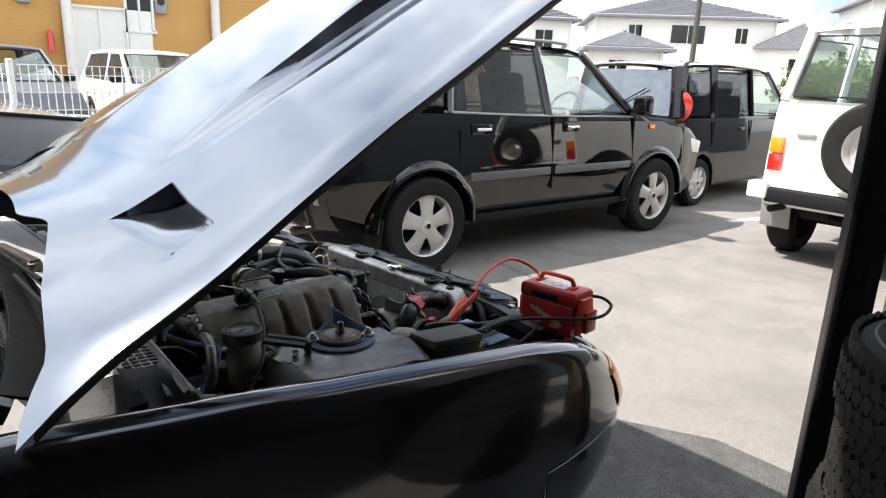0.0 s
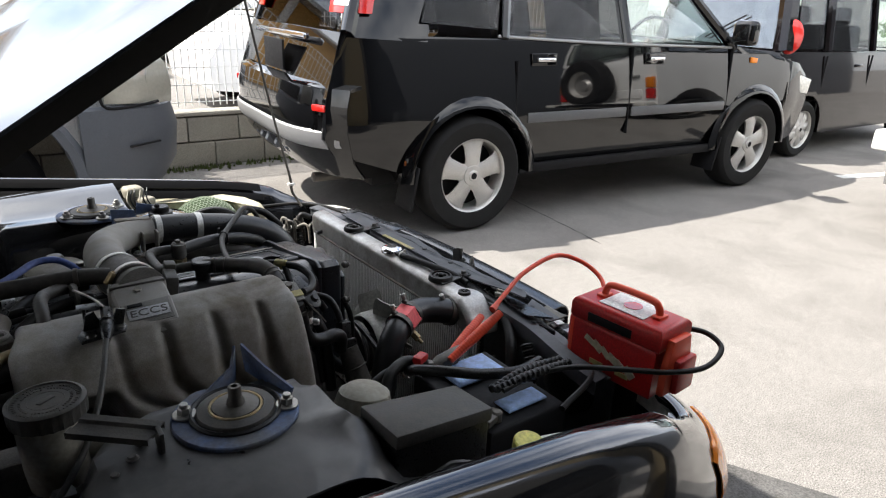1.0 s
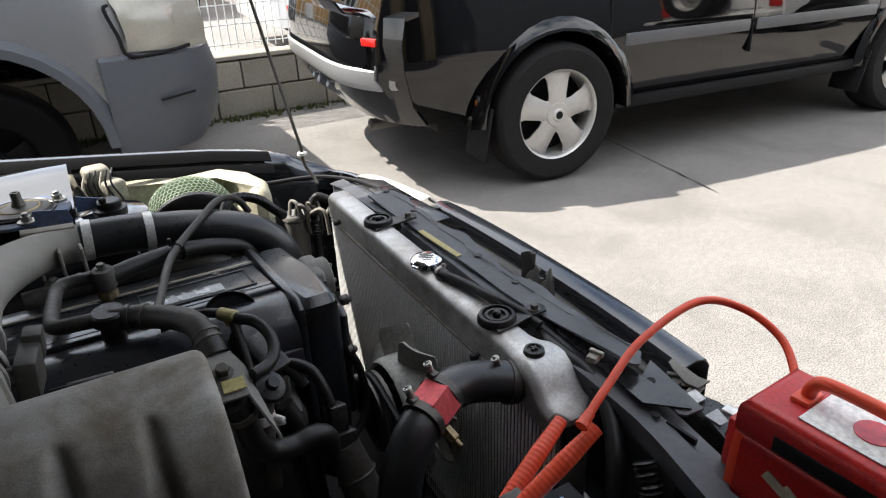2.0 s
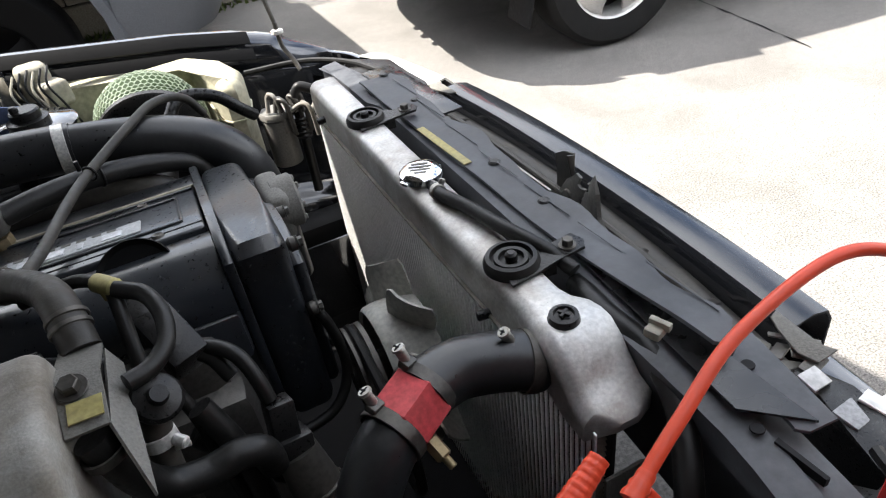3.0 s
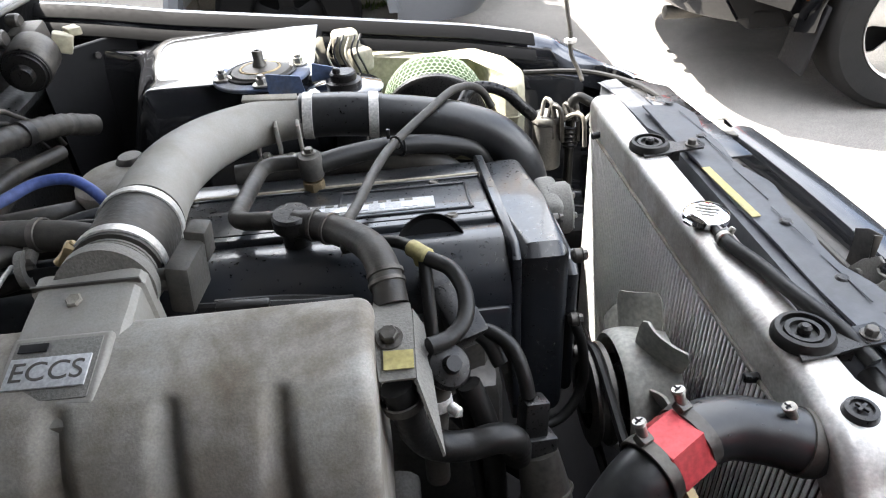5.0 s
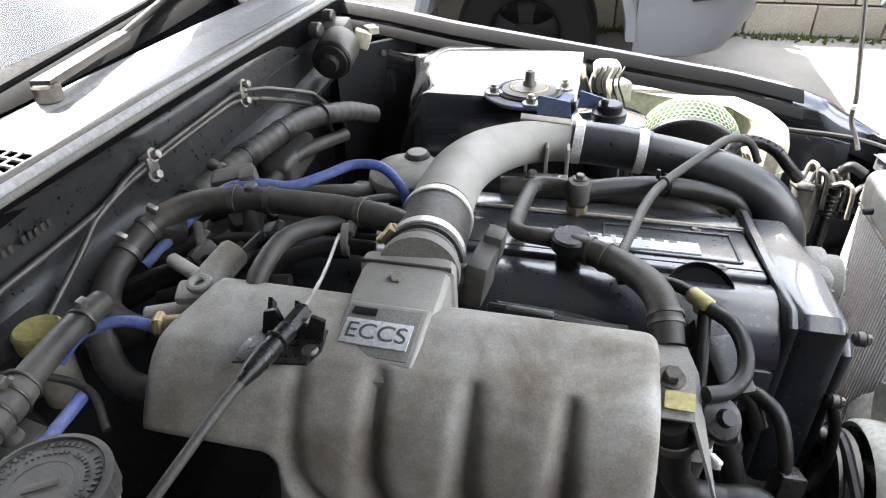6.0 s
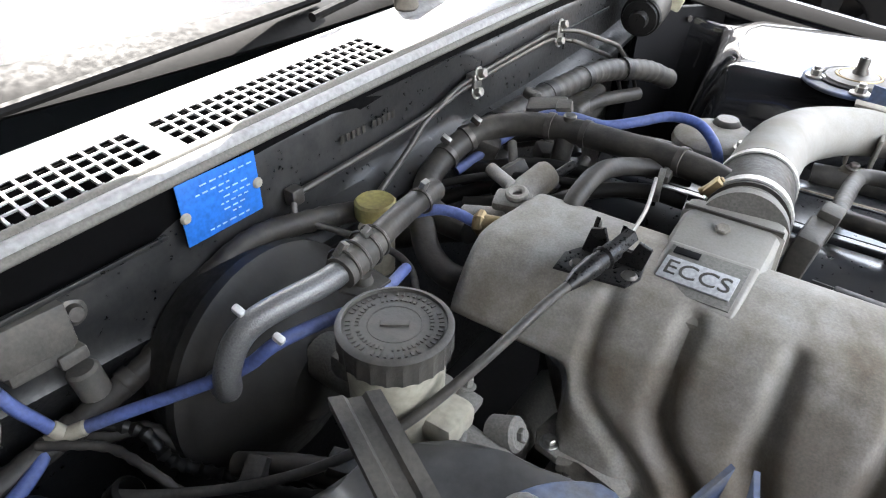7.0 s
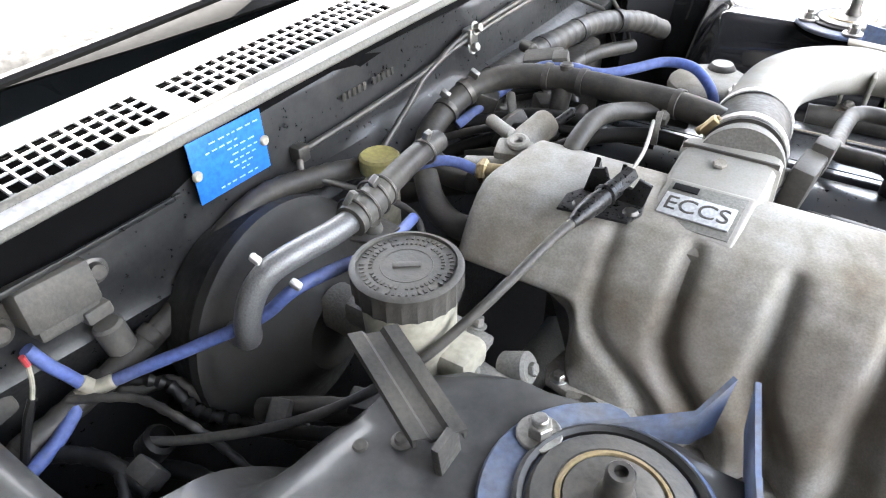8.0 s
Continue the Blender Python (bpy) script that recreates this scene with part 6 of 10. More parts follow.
part("stiffener", box(B(), (1.525, 2.22, 0.714), (0.06, 0.26, 0.004), (0, 0, 4), 0.001), "bayblack", support)
def curl(y):
    """The strip lifts off the panel towards its near end."""
    return 0.024 * smooth01((1.72 - y) / 0.22)


rows = []
for y in np.linspace(1.486, 2.30, 48):
    xa = 1.486 - 0.026 * (y - 1.494)
    xb = 1.534 + 0.007 * math.sin(23 * y) + 0.004 * math.sin(51 * y) - 0.05 * (y - 1.9) ** 2
    xb = xa + (xb - xa) * min(1.0, 0.45 + (y - 1.486) / 0.04)
    rows.append([(xa + (xb - xa) * q, y, 0.7200 + curl(y) * (1 - 0.3 * q) + 0.0015 * math.sin(31 * y + 4 * q)) for q in (0, 0.04, 0.3, 0.55, 0.8, 0.97, 1)])
strip = part("cover_strip", sheet(B(), rows, 0.0035), "dustblack", support, "chalky black cover strip with a wavy edge")
for y in np.linspace(1.56, 2.22, 7):
    part("strip_ridge", box(B(), (1.516 + 0.003 * math.sin(9 * y), y, 0.7222 + 0.85 * curl(y)), (0.0022, 0.09, 0.0012), (0, 0, 3), 0.0005), "dustblack", strip)
part("end_plate", slab(B(), [(1.507, 1.483), (1.477, 1.449), (1.475, 1.439), (1.479, 1.437), (1.491, 1.438), (1.496, 1.432), (1.496, 1.414), (1.492, 1.406), (1.500, 1.398), (1.527, 1.396), (1.536, 1.449), (1.546, 1.505)], "z", 0.7115, 0.7155, 0.001), "dustblack", support, "notched end plate")
part("panel_slot", slab(B(), [(1.476, 1.408), (1.481, 1.409), (1.484, 1.366), (1.480, 1.366)], "z", 0.700, 0.7092), "ink", support)
for y in (1.60, 1.72, 1.84, 2.06, 2.2):
    part("panel_dent", box(B(), (1.60, y, 0.640), (0.05, 0.012, 0.010), (0, 22, 10 * math.sin(40 * y)), 0.003), "darksteel", support)
bm = B()
box(bm, (1.477, 1.985, 0.7225), (0.012, 0.14, 0.0014), (0, 0, 3), 0)
part("warning_sticker", bm, "oldyellow", support, "yellowed warning sticker")
for p in ((1.473, 1.422, 0.7100), (1.512, 1.470, 0.7155), (1.515, 1.53, 0.7202)):
    part("panel_hole", disc(B(), p, (0, 0, 1), 0.006, 0.002, 14, 0.0005), "ink", support)
bm = B()
box(bm, (1.459, 1.525, 0.740), (0.016, 0.016, 0.010), (0, 0, 20), 0.003)
box(bm, (1.464, 1.525, 0.746), (0.006, 0.020, 0.008), (0, 0, 20), 0.001)
part("cable_clip", bm, "dirtywhite", support, "yellowed plastic cable clip")
for y in (1.90, 2.16, 2.30, 1.78):
    bm = B()
    lathe(bm, [(0, 0.003), (0.006, 0.0025), (0.0085, 0.0)], (1.512, y, 0.7205), (0, 0, 1), 16)
    part("push_clip", bm, "plastic", support)
# bonnet latch: two lobed plates on pivots, a safety hook and a bent guard
bm = slab(B(), [(1.898, 0.701), (1.876, 0.714), (1.853, 0.719), (1.856, 0.691), (1.866, 0.60), (1.895, 0.60), (1.892, 0.684)], "x", 1.606, 1.609, 0.0008)
slab(bm, [(1.594, 0.722), (1.606, 0.719), (1.606, 0.675), (1.601, 0.680)], "y", 1.850, 1.8525, 0.0006)
latch = part("bonnet_latch", bm, "darksteel", car, "dark steel bonnet latch")
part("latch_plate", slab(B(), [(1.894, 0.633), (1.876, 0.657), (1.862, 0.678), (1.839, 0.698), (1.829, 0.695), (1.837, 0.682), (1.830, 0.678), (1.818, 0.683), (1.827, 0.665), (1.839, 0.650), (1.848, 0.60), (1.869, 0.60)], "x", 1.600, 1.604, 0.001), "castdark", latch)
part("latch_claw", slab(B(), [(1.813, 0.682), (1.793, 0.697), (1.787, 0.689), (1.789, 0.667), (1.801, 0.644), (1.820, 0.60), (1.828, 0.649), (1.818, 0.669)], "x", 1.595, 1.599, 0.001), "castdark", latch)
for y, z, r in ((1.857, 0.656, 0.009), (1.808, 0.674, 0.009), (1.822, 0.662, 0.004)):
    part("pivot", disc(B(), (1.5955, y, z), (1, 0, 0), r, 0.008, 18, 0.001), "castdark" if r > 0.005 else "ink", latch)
bm = B()
rows = [[(1.594, y - w, z), (1.590, y - 0.5 * w, z), (1.590, y + 0.5 * w, z), (1.594, y + w, z)] for y, z, w in ((1.800, 0.704, 0.003), (1.790, 0.708, 0.004), (1.785, 0.698, 0.0045), (1.783, 0.685, 0.0045), (1.781, 0.668, 0.0045), (1.776, 0.658, 0.004), (1.766, 0.652, 0.003))]
part("safety_hook", sheet(bm, rows, 0.0025), "castdark", latch, "bent steel safety hook")
part("hook_spring", tube(B(), [(1.585, 1.772, 0.655), (1.582, 1.762, 0.652), (1.580, 1.752, 0.651)], 0.0055, 10, 4), "steel", latch, "bright coiled spring")
for dz in (0.0, 0.011):
    part("release_cable", tube(B(), [(1.592, 1.888, 0.638 + dz), (1.588, 2.00, 0.640 + dz), (1.578, 2.12, 0.650 + dz), (1.560, 2.24, 0.655)], 0.0022, 8), "steel", latch, "bare bright release rod")
bm = B()
for y0, y1, z in ((1.45, 2.40, 0.612), ):
    tube(bm, [(1.60, y0, z), (1.632, YC, z + 0.005), (1.60, y1, z)], 0.022, 10)
tube(bm, [(1.575, 1.35, 0.645), (1.60, 1.7, 0.648), (1.60, 2.1, 0.648), (1.57, 2.36, 0.65)], 0.005, 8)
part("bumper_beam", bm, "greyplastic", car, "dusty steel cross beam behind the grille")
bm = B()
rows = []
for y in np.linspace(1.515, 2.30, 24):
    b = 0.055 * abs((y - YC) / 0.62) ** 2.6
    rows.append([(1.640 - b, y, 0.600), (1.642 - b, y, 0.650), (1.648 - b, y, 0.660), (1.672 - b, y, 0.664), (1.694 - b, y, 0.658), (1.704 - b, y, 0.642), (1.706 - b, y, 0.58), (1.70 - b, y, 0.50)])
sheet(bm, rows, 0.003)
part("grille_panel", bm, "grillepaint", car, "metallic grille surround, body paint darkened against the sky's reflection")
bm = B()
for k in range(5):
    box(bm, (1.655, 1.36 + k * 0.25, 0.60), (0.014, 0.05, 0.06), (0, 20, 12), 0.002)
part("grille_bracket", bm, "darksteel", car)
SET = stand()
bm = B()
rows = []
BUMP = [(0.055, 0.0), (0.012, 0.003), (0.0, -0.004), (0.0, -0.03), (-0.002, -0.09), (0.002, -0.15), (0.012, -0.20), (0.03, -0.24)]
for left in (False, True):
    side = []
    for a in [1.2215, 1.24, 1.27] + list(1.30 + np.linspace(0, 1.57, 30)):
        row = []
        for d, dz in BUMP:
            z = seam(nose(a, 0.45)[0].x) - 0.006 + dz + 0.07 * smooth01((a - 2.3) / 0.5) * min(1, 1 + (dz + 0.02) / 0.2)
            p, q = nose(a, min(z, 0.47))
            p = p + q * d
            row.append(mir((p.x, p.y, z), left))
        side.append(row)
    last = [Vector(p) for p in side[-1]]
    if not left:
        rows = side + [[(p.x + 0.045 * (1 - k * k), YC - (YC - p.y) * k, p.z) for p in last] for k in np.linspace(0.92, 0.0, 10)]
    else:
        rows += [[(p.x + 0.045 * (1 - k * k), YC - (YC - p.y) * k, p.z) for p in last] for k in np.linspace(0.09, 0.92, 10)] + side[::-1]
sheet(bm, rows, 0.004)
part("front_bumper", bm, "paint", car, "dark metallic front bumper")
for left in (False, True):
    bm = B()
    rows = []
    for t in np.linspace(0, 1, 10):
        y, x = 1.155 + 0.25 * t, 1.585 + 0.06 * t ** 0.6
        rows.append([mir(p, left) for p in ((x - 0.03, y, 0.668 - 0.01 * t), (x + 0.005, y, 0.664), (x + 0.03, y, 0.64), (x + 0.05, y, 0.58), (x + 0.05, y, 0.53))])
    sheet(bm, rows, 0.004)
    lamp = part("headlamp", bm, "clearlamp", car, "clear glass headlamp")
    bm = B()
    slab(bm, [mir(p + (0,), left)[:2] for p in ((1.563, 1.460), (1.578, 1.468), (1.597, 1.463), (1.602, 1.42), (1.602, 1.24), (1.52, 1.16), (1.50, 1.20), (1.55, 1.32), (1.560, 1.40))], "z", 0.53, 0.674, 0.014, 3)
    lathe(bm, [(0.075, 0), (0.07, 0.04), (0.03, 0.06), (0.0, 0.06)], mir((1.51, 1.30, 0.62), left), (-1, 0, 0.15), 24)
    part("lamp_housing", bm, "plastic", lamp, "black lamp housing")
    bm = B()
    rows = []
    for a in np.linspace(1.30 + 0.62, 1.30 + 1.30, 14):
        e = smooth01((a - 1.92) / 0.12)
        row = []
        for z, d in ((0.608, 0.004), (0.602, -0.003), (0.565, -0.005), (0.525, -0.006), (0.485, -0.006), (0.449, -0.003), (0.443, 0.004)):
            z = 0.525 + (z - 0.525) * (0.75 + 0.25 * e)
            p, q = nose(a, z)
            p = p + q * (d - 0.002)
            row.append(mir((p.x, p.y, z), left))
        rows.append(row)
    sheet(bm, rows, 0.003)
    part("indicator", bm, "amber", car, "amber corner indicator")
    arm = slab(B(), [mir(p + (0,), left)[:2] for p in ((1.618, 1.522), (1.616, 1.496), (1.613, 1.466), (1.621, 1.453), (1.594, 1.451), (1.588, 1.470), (1.598, 1.500), (1.606, 1.518))], "z", 0.6785, 0.6815, 0.001)
    part("lamp_arm", arm, "castdark", lamp, "grey pressed lamp arm")
    for k, (x, y, sx, sy, tilt, roll, yaw) in enumerate(() if left else ((1.634, 1.502, 0.020, 0.016, 12, 10, 30), (1.640, 1.486, 0.026, 0.014, -14, 6, 20), (1.655, 1.476, 0.022, 0.018, 16, -12, 50), (1.634, 1.470, 0.030, 0.012, 8, 14, -30), (1.626, 1.446, 0.034, 0.014, -6, 10, 60), (1.650, 1.456, 0.030, 0.016, 10, 0, 15), (1.668, 1.492, 0.05, 0.006, 0, 8, -40))):
        part("lamp_shim", box(B(), mir((x - 0.055, y, 0.668 + 0.003 * (k % 3)), left), (sx, sy, 0.0025), (tilt, roll, -yaw if left else yaw), 0.0006), ("castdark", "darksteel", "castdark")[k % 3], lamp, "crumpled metal strip")
    part("bulb_cap", disc(B(), mir((1.632, 1.540, 0.636), left), (0.4, 0.2, 1), 0.008, 0.016, 12, 0.002), "brass", lamp, "brass bulb cap")
    # folded metal, brackets and cables round the lamp corner
    for k, (x, y, sx, sy, tilt, yaw, stuff) in enumerate(() if left else ((1.545, 1.235, 0.05, 0.016, 14, 24, "darksteel"), (1.575, 1.262, 0.04, 0.012, -10, 30, "steel"), (1.560, 1.330, 0.06, 0.014, 8, 10, "darksteel"),
                                                         (1.530, 1.300, 0.03, 0.024, 20, 40, "plastic"), (1.592, 1.315, 0.034, 0.010, -16, 16, "tin"), (1.515, 1.355, 0.028, 0.030, 6, 62, "plastic"), (1.610, 1.290, 0.05, 0.022, 10, -12, "moulding"), (1.600, 1.250, 0.04, 0.018, -8, 35, "tin"), (1.575, 1.210, 0.045, 0.02, 6, 55, "moulding"), (1.635, 1.400, 0.05, 0.024, 4, 8, "moulding"), (1.640, 1.350, 0.03, 0.030, -6, 20, "tin"), (1.625, 1.440, 0.026, 0.020, 12, 5, "tin"), (1.655, 1.385, 0.02, 0.05, 5, 14, "clearlamp"))):
        part("lamp_bracket", box(B(), mir((x - 0.050, y, 0.672 + 0.004 * (k % 3)), left), (sx, sy, 0.004), (tilt, 8, -yaw if left else yaw), 0.001), stuff, lamp, "folded metal bracket")
    bm = B()
    tube(bm, [mir(p, left) for p in ((1.30, 1.16, 0.70), (1.42, 1.20, 0.705), (1.50, 1.27, 0.70), (1.545, 1.36, 0.69))], 0.006, 8)
    part("lamp_cable", bm, "rubber", lamp)

SET = stand()
# ==== ENGINE ====
engine = thing("engine", (0.88, 1.90, 0.15), "dusty six-cylinder engine with a cast intake plenum and black cam covers", "engine")
SET = Matrix.Identity(4)
# block and head, mostly hidden
part("cylinder_block", box(box(B(), (0.87, 1.86, 0.47), (0.52, 0.27, 0.42), bev=0.02), (0.87, 1.90, 0.69), (0.50, 0.30, 0.09), bev=0.02), "darksteel", engine, "grimy cast iron block")
# intake plenum with its runners
PY = [1.693, 1.690, 1.684, 1.663, 1.622, 1.602, 1.588, 1.572, 1.554, 1.538, 1.526, 1.519, 1.516, 1.524, 1.60, 1.67]
PZ = [0.770, 0.832, 0.843, 0.847, 0.842, 0.838, 0.830, 0.814, 0.786, 0.752, 0.720, 0.695, 0.678, 0.672, 0.668, 0.68]
PX0, PX1 = 0.592, 1.017
PITS = [0.730, 0.797, 0.874, 0.950]
rows = []
ND = 150
for i in range(ND + 1):
    t = i / ND
    x = PX0 + (PX1 - PX0) * (t - 0.06 * math.sin(2 * math.pi * t))
    e, f = min(1.0, (x - PX0) / 0.016), min(1.0, (PX1 - x) / 0.014)
    k = (0.90 + 0.10 * math.sqrt(1 - (1 - e) ** 2)) * (0.92 + 0.08 * math.sqrt(1 - (1 - f) ** 2))
    prof = []
    for y, z in zip(np.interp(np.linspace(0, 15, 91), range(16), PY), np.interp(np.linspace(0, 15, 91), range(16), PZ)):
        wig = 0.0
        if y < 1.612 and z > 0.665:
            depth = smooth01((1.610 - y) / 0.026) * (0.55 + 0.45 * smooth01((1.56 - y) / 0.05))
            for n, g in enumerate(PITS):
                lean = g + 0.10 * smooth01((0.82 - z) / 0.22) * (0.86 - g)
                wig = max(wig, (0.024 if n else 0.012) * depth * math.exp(-((x - lean) / (0.0080 + 0.010 * smooth01((0.81 - z) / 0.12))) ** 2))
        lean = 0.015 * smooth01((z - 0.78) / 0.06) * (1 - t) ** 6
        draw = 0.140 * smooth01((0.770 - z) / 0.07) * (1 - t) ** 1.6
        under = 0.060 * smooth01((0.775 - z) / 0.03) * smooth01((0.725 - x - draw) / 0.02)
        prof.append((x + lean * smooth01((y - 1.60) / 0.07) + draw, 1.61 + (y - 1.61) * k + wig + under, 0.72 + (z - 0.72) * k - 0.45 * wig))
    rows.append(prof)
bm = sheet(B(), rows, 0, True)
bmesh.ops.holes_fill(bm, edges=[e for e in bm.edges if e.is_boundary])
for _ in range(2):
    bmesh.ops.smooth_vert(bm, verts=bm.verts, factor=0.35, use_axis_x=True, use_axis_y=True, use_axis_z=True)
plenum = part("intake_plenum", bm, "castalu", engine, "dust-covered cast aluminium intake plenum with ribbed runners", 60)
part("runner_flange", slab(B(), [(0.705, 1.532), (0.712, 1.516), (0.735, 1.512), (0.752, 1.522), (0.79, 1.507), (0.80, 1.52), (0.76, 1.56), (0.71, 1.56)], "z", 0.690, 0.700, 0.003), "castalu", plenum, "dusty lobed runner flange")
part("flange_bolt", bolt(B(), (0.722, 1.523, 0.700), (0, 0, 1), 0.006, 0.006), "steel", plenum)
for g in (0.765, 0.838, 0.912, 0.985):
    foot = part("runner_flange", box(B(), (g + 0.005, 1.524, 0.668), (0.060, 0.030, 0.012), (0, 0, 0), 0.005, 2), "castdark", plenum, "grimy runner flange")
    part("flange_bolt", bolt(B(), (g - 0.02, 1.518, 0.674), (0, 0, 1), 0.0055, 0.006), "darksteel", foot)
# neck with badge
rows = []
for y, z, x0, x1 in ((1.596, 0.826, 0.752, 0.823), (1.606, 0.832, 0.750, 0.825), (1.630, 0.840, 0.748, 0.828), (1.655, 0.847, 0.747, 0.829), (1.672, 0.851, 0.747, 0.829), (1.690, 0.855, 0.747, 0.830), (1.712, 0.860, 0.748, 0.830),
                     (1.714, 0.8625, 0.745, 0.833), (1.725, 0.8645, 0.745, 0.833), (1.727, 0.856, 0.752, 0.826)):
    rows.append([(x0 - 0.003, y, 0.79), (x0 - 0.001, y, z - 0.007), (x0 + 0.003, y, z - 0.002), (x0 + 0.009, y, z), (x1 - 0.009, y, z), (x1 - 0.003, y, z - 0.002), (x1 + 0.001, y, z - 0.007), (x1 + 0.003, y, 0.79)])
bm = sheet(B(), rows, 0, True)
bmesh.ops.holes_fill(bm, edges=[e for e in bm.edges if e.is_boundary])
neck = part("throttle_neck", bm, "castpipe", plenum, "cast throttle neck", 30)
part("flange_joint", box(B(), (0.789, 1.7135, 0.8605), (0.086, 0.0022, 0.006), (14, 0, 0), 0.0004), "darksteel", neck, "dark joint line")
BADGE = Matrix.Translation((0.787, 1.634, 0.8440)) @ Euler((radians(17.5), radians(-3), radians(-4))).to_matrix().to_4x4()
part("badge_frame", put(box(B(), (0, 0.000, -0.002), (0.077, 0.060, 0.008), (0, 0, 0), 0.0085, 4), BADGE), "castpipe", plenum, "raised badge surround")
# recess shade is put into this darker alloy tone
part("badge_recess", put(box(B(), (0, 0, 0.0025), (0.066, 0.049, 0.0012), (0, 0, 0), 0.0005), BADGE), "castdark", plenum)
badge = part("badge_plate", put(box(B(), (-0.001, -0.003, 0.0042), (0.061, 0.025, 0.002), (0, 0, 0), 0.0007), BADGE), "plate", plenum, "pale badge reading ECCS")
write("ECCS", (0, 0, 0), 0.0215, "greyplastic", "badge_letters", badge, (0, 0, 0), 0.0004, "dark letters ECCS", 1.10, BADGE @ Matrix.Translation((-0.001, -0.003, 0.0053)))
part("badge_tab", put(box(B(), (-0.018, 0.018, 0.0042), (0.022, 0.007, 0.0012), (0, 0, 0), 0.0003), BADGE), "ink", plenum)
part("neck_bolt", bolt(B(), (0.785, 1.697, 0.856), (0, -0.25, 1), 0.0065, 0.004, False), "castalu", plenum)
# throttle body, clamps and the intake pipe
AX = Vector((-0.09, 0.96, -0.13)).normalized()
NEAR, FAR = Vector((0.793, 1.764, 0.839)), Vector((0.784, 1.850, 0.829))
bm = B()
lathe(bm, [(0, -0.044), (0.040, -0.044), (0.040, -0.030), (0.034, -0.026), (0.034, 0.0)], NEAR, AX, 36)
for k in range(4):
    ring(bm, NEAR + AX * (-0.024 + 0.005 * k), AX, 0.0345, 0.0016, 34, 6)
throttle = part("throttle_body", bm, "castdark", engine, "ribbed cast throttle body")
part("rubber_sleeve", tube(B(), [NEAR - AX * 0.012, NEAR + AX * 0.04, FAR + AX * 0.010], 0.0392, 30, 3), "hose", throttle, "dusty black rubber coupling")
for c in (NEAR, FAR):
    part("hose_clamp", lathe(B(), [(0.0394, -0.0065), (0.0412, -0.006), (0.0412, 0.006), (0.0394, 0.0065)], c, AX, 40), "clampsteel", throttle, "worm drive hose clamp")
bm = box(B(), (0.759, 1.761, 0.861), (0.014, 0.014, 0.020), (0, 35, 10), 0.003)
rod(bm, (0.765, 1.765, 0.870), (0.747, 1.757, 0.854), 0.0042)
part("clamp_screw", bm, "brass", throttle)
PIPE = [FAR - AX * 0.010, FAR + AX * 0.03, (0.780, 1.925, 0.825), (0.783, 1.99, 0.821), (0.802, 2.065, 0.812), (0.840, 2.125, 0.804), (0.885, 2.153, 0.800), (0.928, 2.160, 0.798)]
pipe = part("intake_pipe", tube(B(), PIPE, [0.0375, 0.038, 0.037, 0.0365, 0.035, 0.032, 0.0300, 0.0295], 30), "castpipe", engine, "dusty cast alloy intake elbow")
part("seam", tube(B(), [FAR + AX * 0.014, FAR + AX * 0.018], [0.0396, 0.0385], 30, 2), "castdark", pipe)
part("pipe_plate", box(B(), (0.874, 2.158, 0.831), (0.074, 0.020, 0.004), (0, 5, 4), 0.001), "castalu", pipe, "flat cast pad")
for x in (0.852, 0.882, 0.912):
    part("pipe_rib", box(B(), (x, 2.118 - 0.1 * (x - 0.88), 0.788), (0.005, 0.020, 0.048), (8, 0, 6), 0.002), "castalu", pipe, "cast rib")
part("pipe_foot", box(B(), (0.882, 2.100, 0.764), (0.066, 0.026, 0.006), (0, -6, -10), 0.002), "castalu", pipe)
for x, y in ((0.865, 2.100), (0.900, 2.092)):
    part("lug_bolt", bolt(B(), (x, y, 0.768), (0, 0, 1), 0.0065, 0.006), "steel", pipe)
part("silicone_coupling", tube(B(), [(0.912, 2.160, 0.7995), (0.97, 2.162, 0.796), (1.026, 2.161, 0.790)], 0.0312, 28, 4), "pipeblack", pipe, "black rubber coupling")
for c in ((0.923, 2.160, 0.799), (1.014, 2.161, 0.791)):
    part("hose_clamp", lathe(B(), [(0.0314, -0.007), (0.0329, -0.0065), (0.0329, 0.0065), (0.0314, 0.007)], c, (1, 0.01, -0.09), 36), "clampsteel", pipe, "steel band clamp")
part("lower_pipe", tube(B(), [(1.018, 2.161, 0.791), (1.08, 2.160, 0.781), (1.14, 2.157, 0.766), (1.19, 2.152, 0.742), (1.222, 2.145, 0.702), (1.234, 2.138, 0.645), (1.236, 2.13, 0.50)], [0.0295, 0.0300, 0.0310, 0.0320, 0.0325, 0.0325, 0.0325], 28), "pipeblack", pipe, "black pipe turning down towards the intercooler")
# cam covers
bm = B()
for y, w, z in ((1.832, 0.058, 0.742), (2.045, 0.075, 0.700)):
    sheet(bm, [[(x, y + w * math.cos(a), z + 0.048 * math.sin(a)) for a in np.linspace(math.pi, 0, 17)] for x in np.linspace(0.60, 1.146, 12)], 0.004)
    box(bm, (0.873, y, z - 0.03), (0.546, 2 * w + 0.01, 0.06), bev=0.008)
cams = part("cam_cover", bm, "camblack", engine, "black cam covers")
TILT = Matrix.Translation((0.885, 1.946, 0.7705)) @ Euler((radians(-11.5), 0, 0)).to_matrix().to_4x4()
top = part("centre_cover", put(box(B(), (0, 0, -0.008), (0.520, 0.158, 0.018), (0, 0, 0), 0.004, 3), TILT), "camblack", cams, "satin black centre cover")
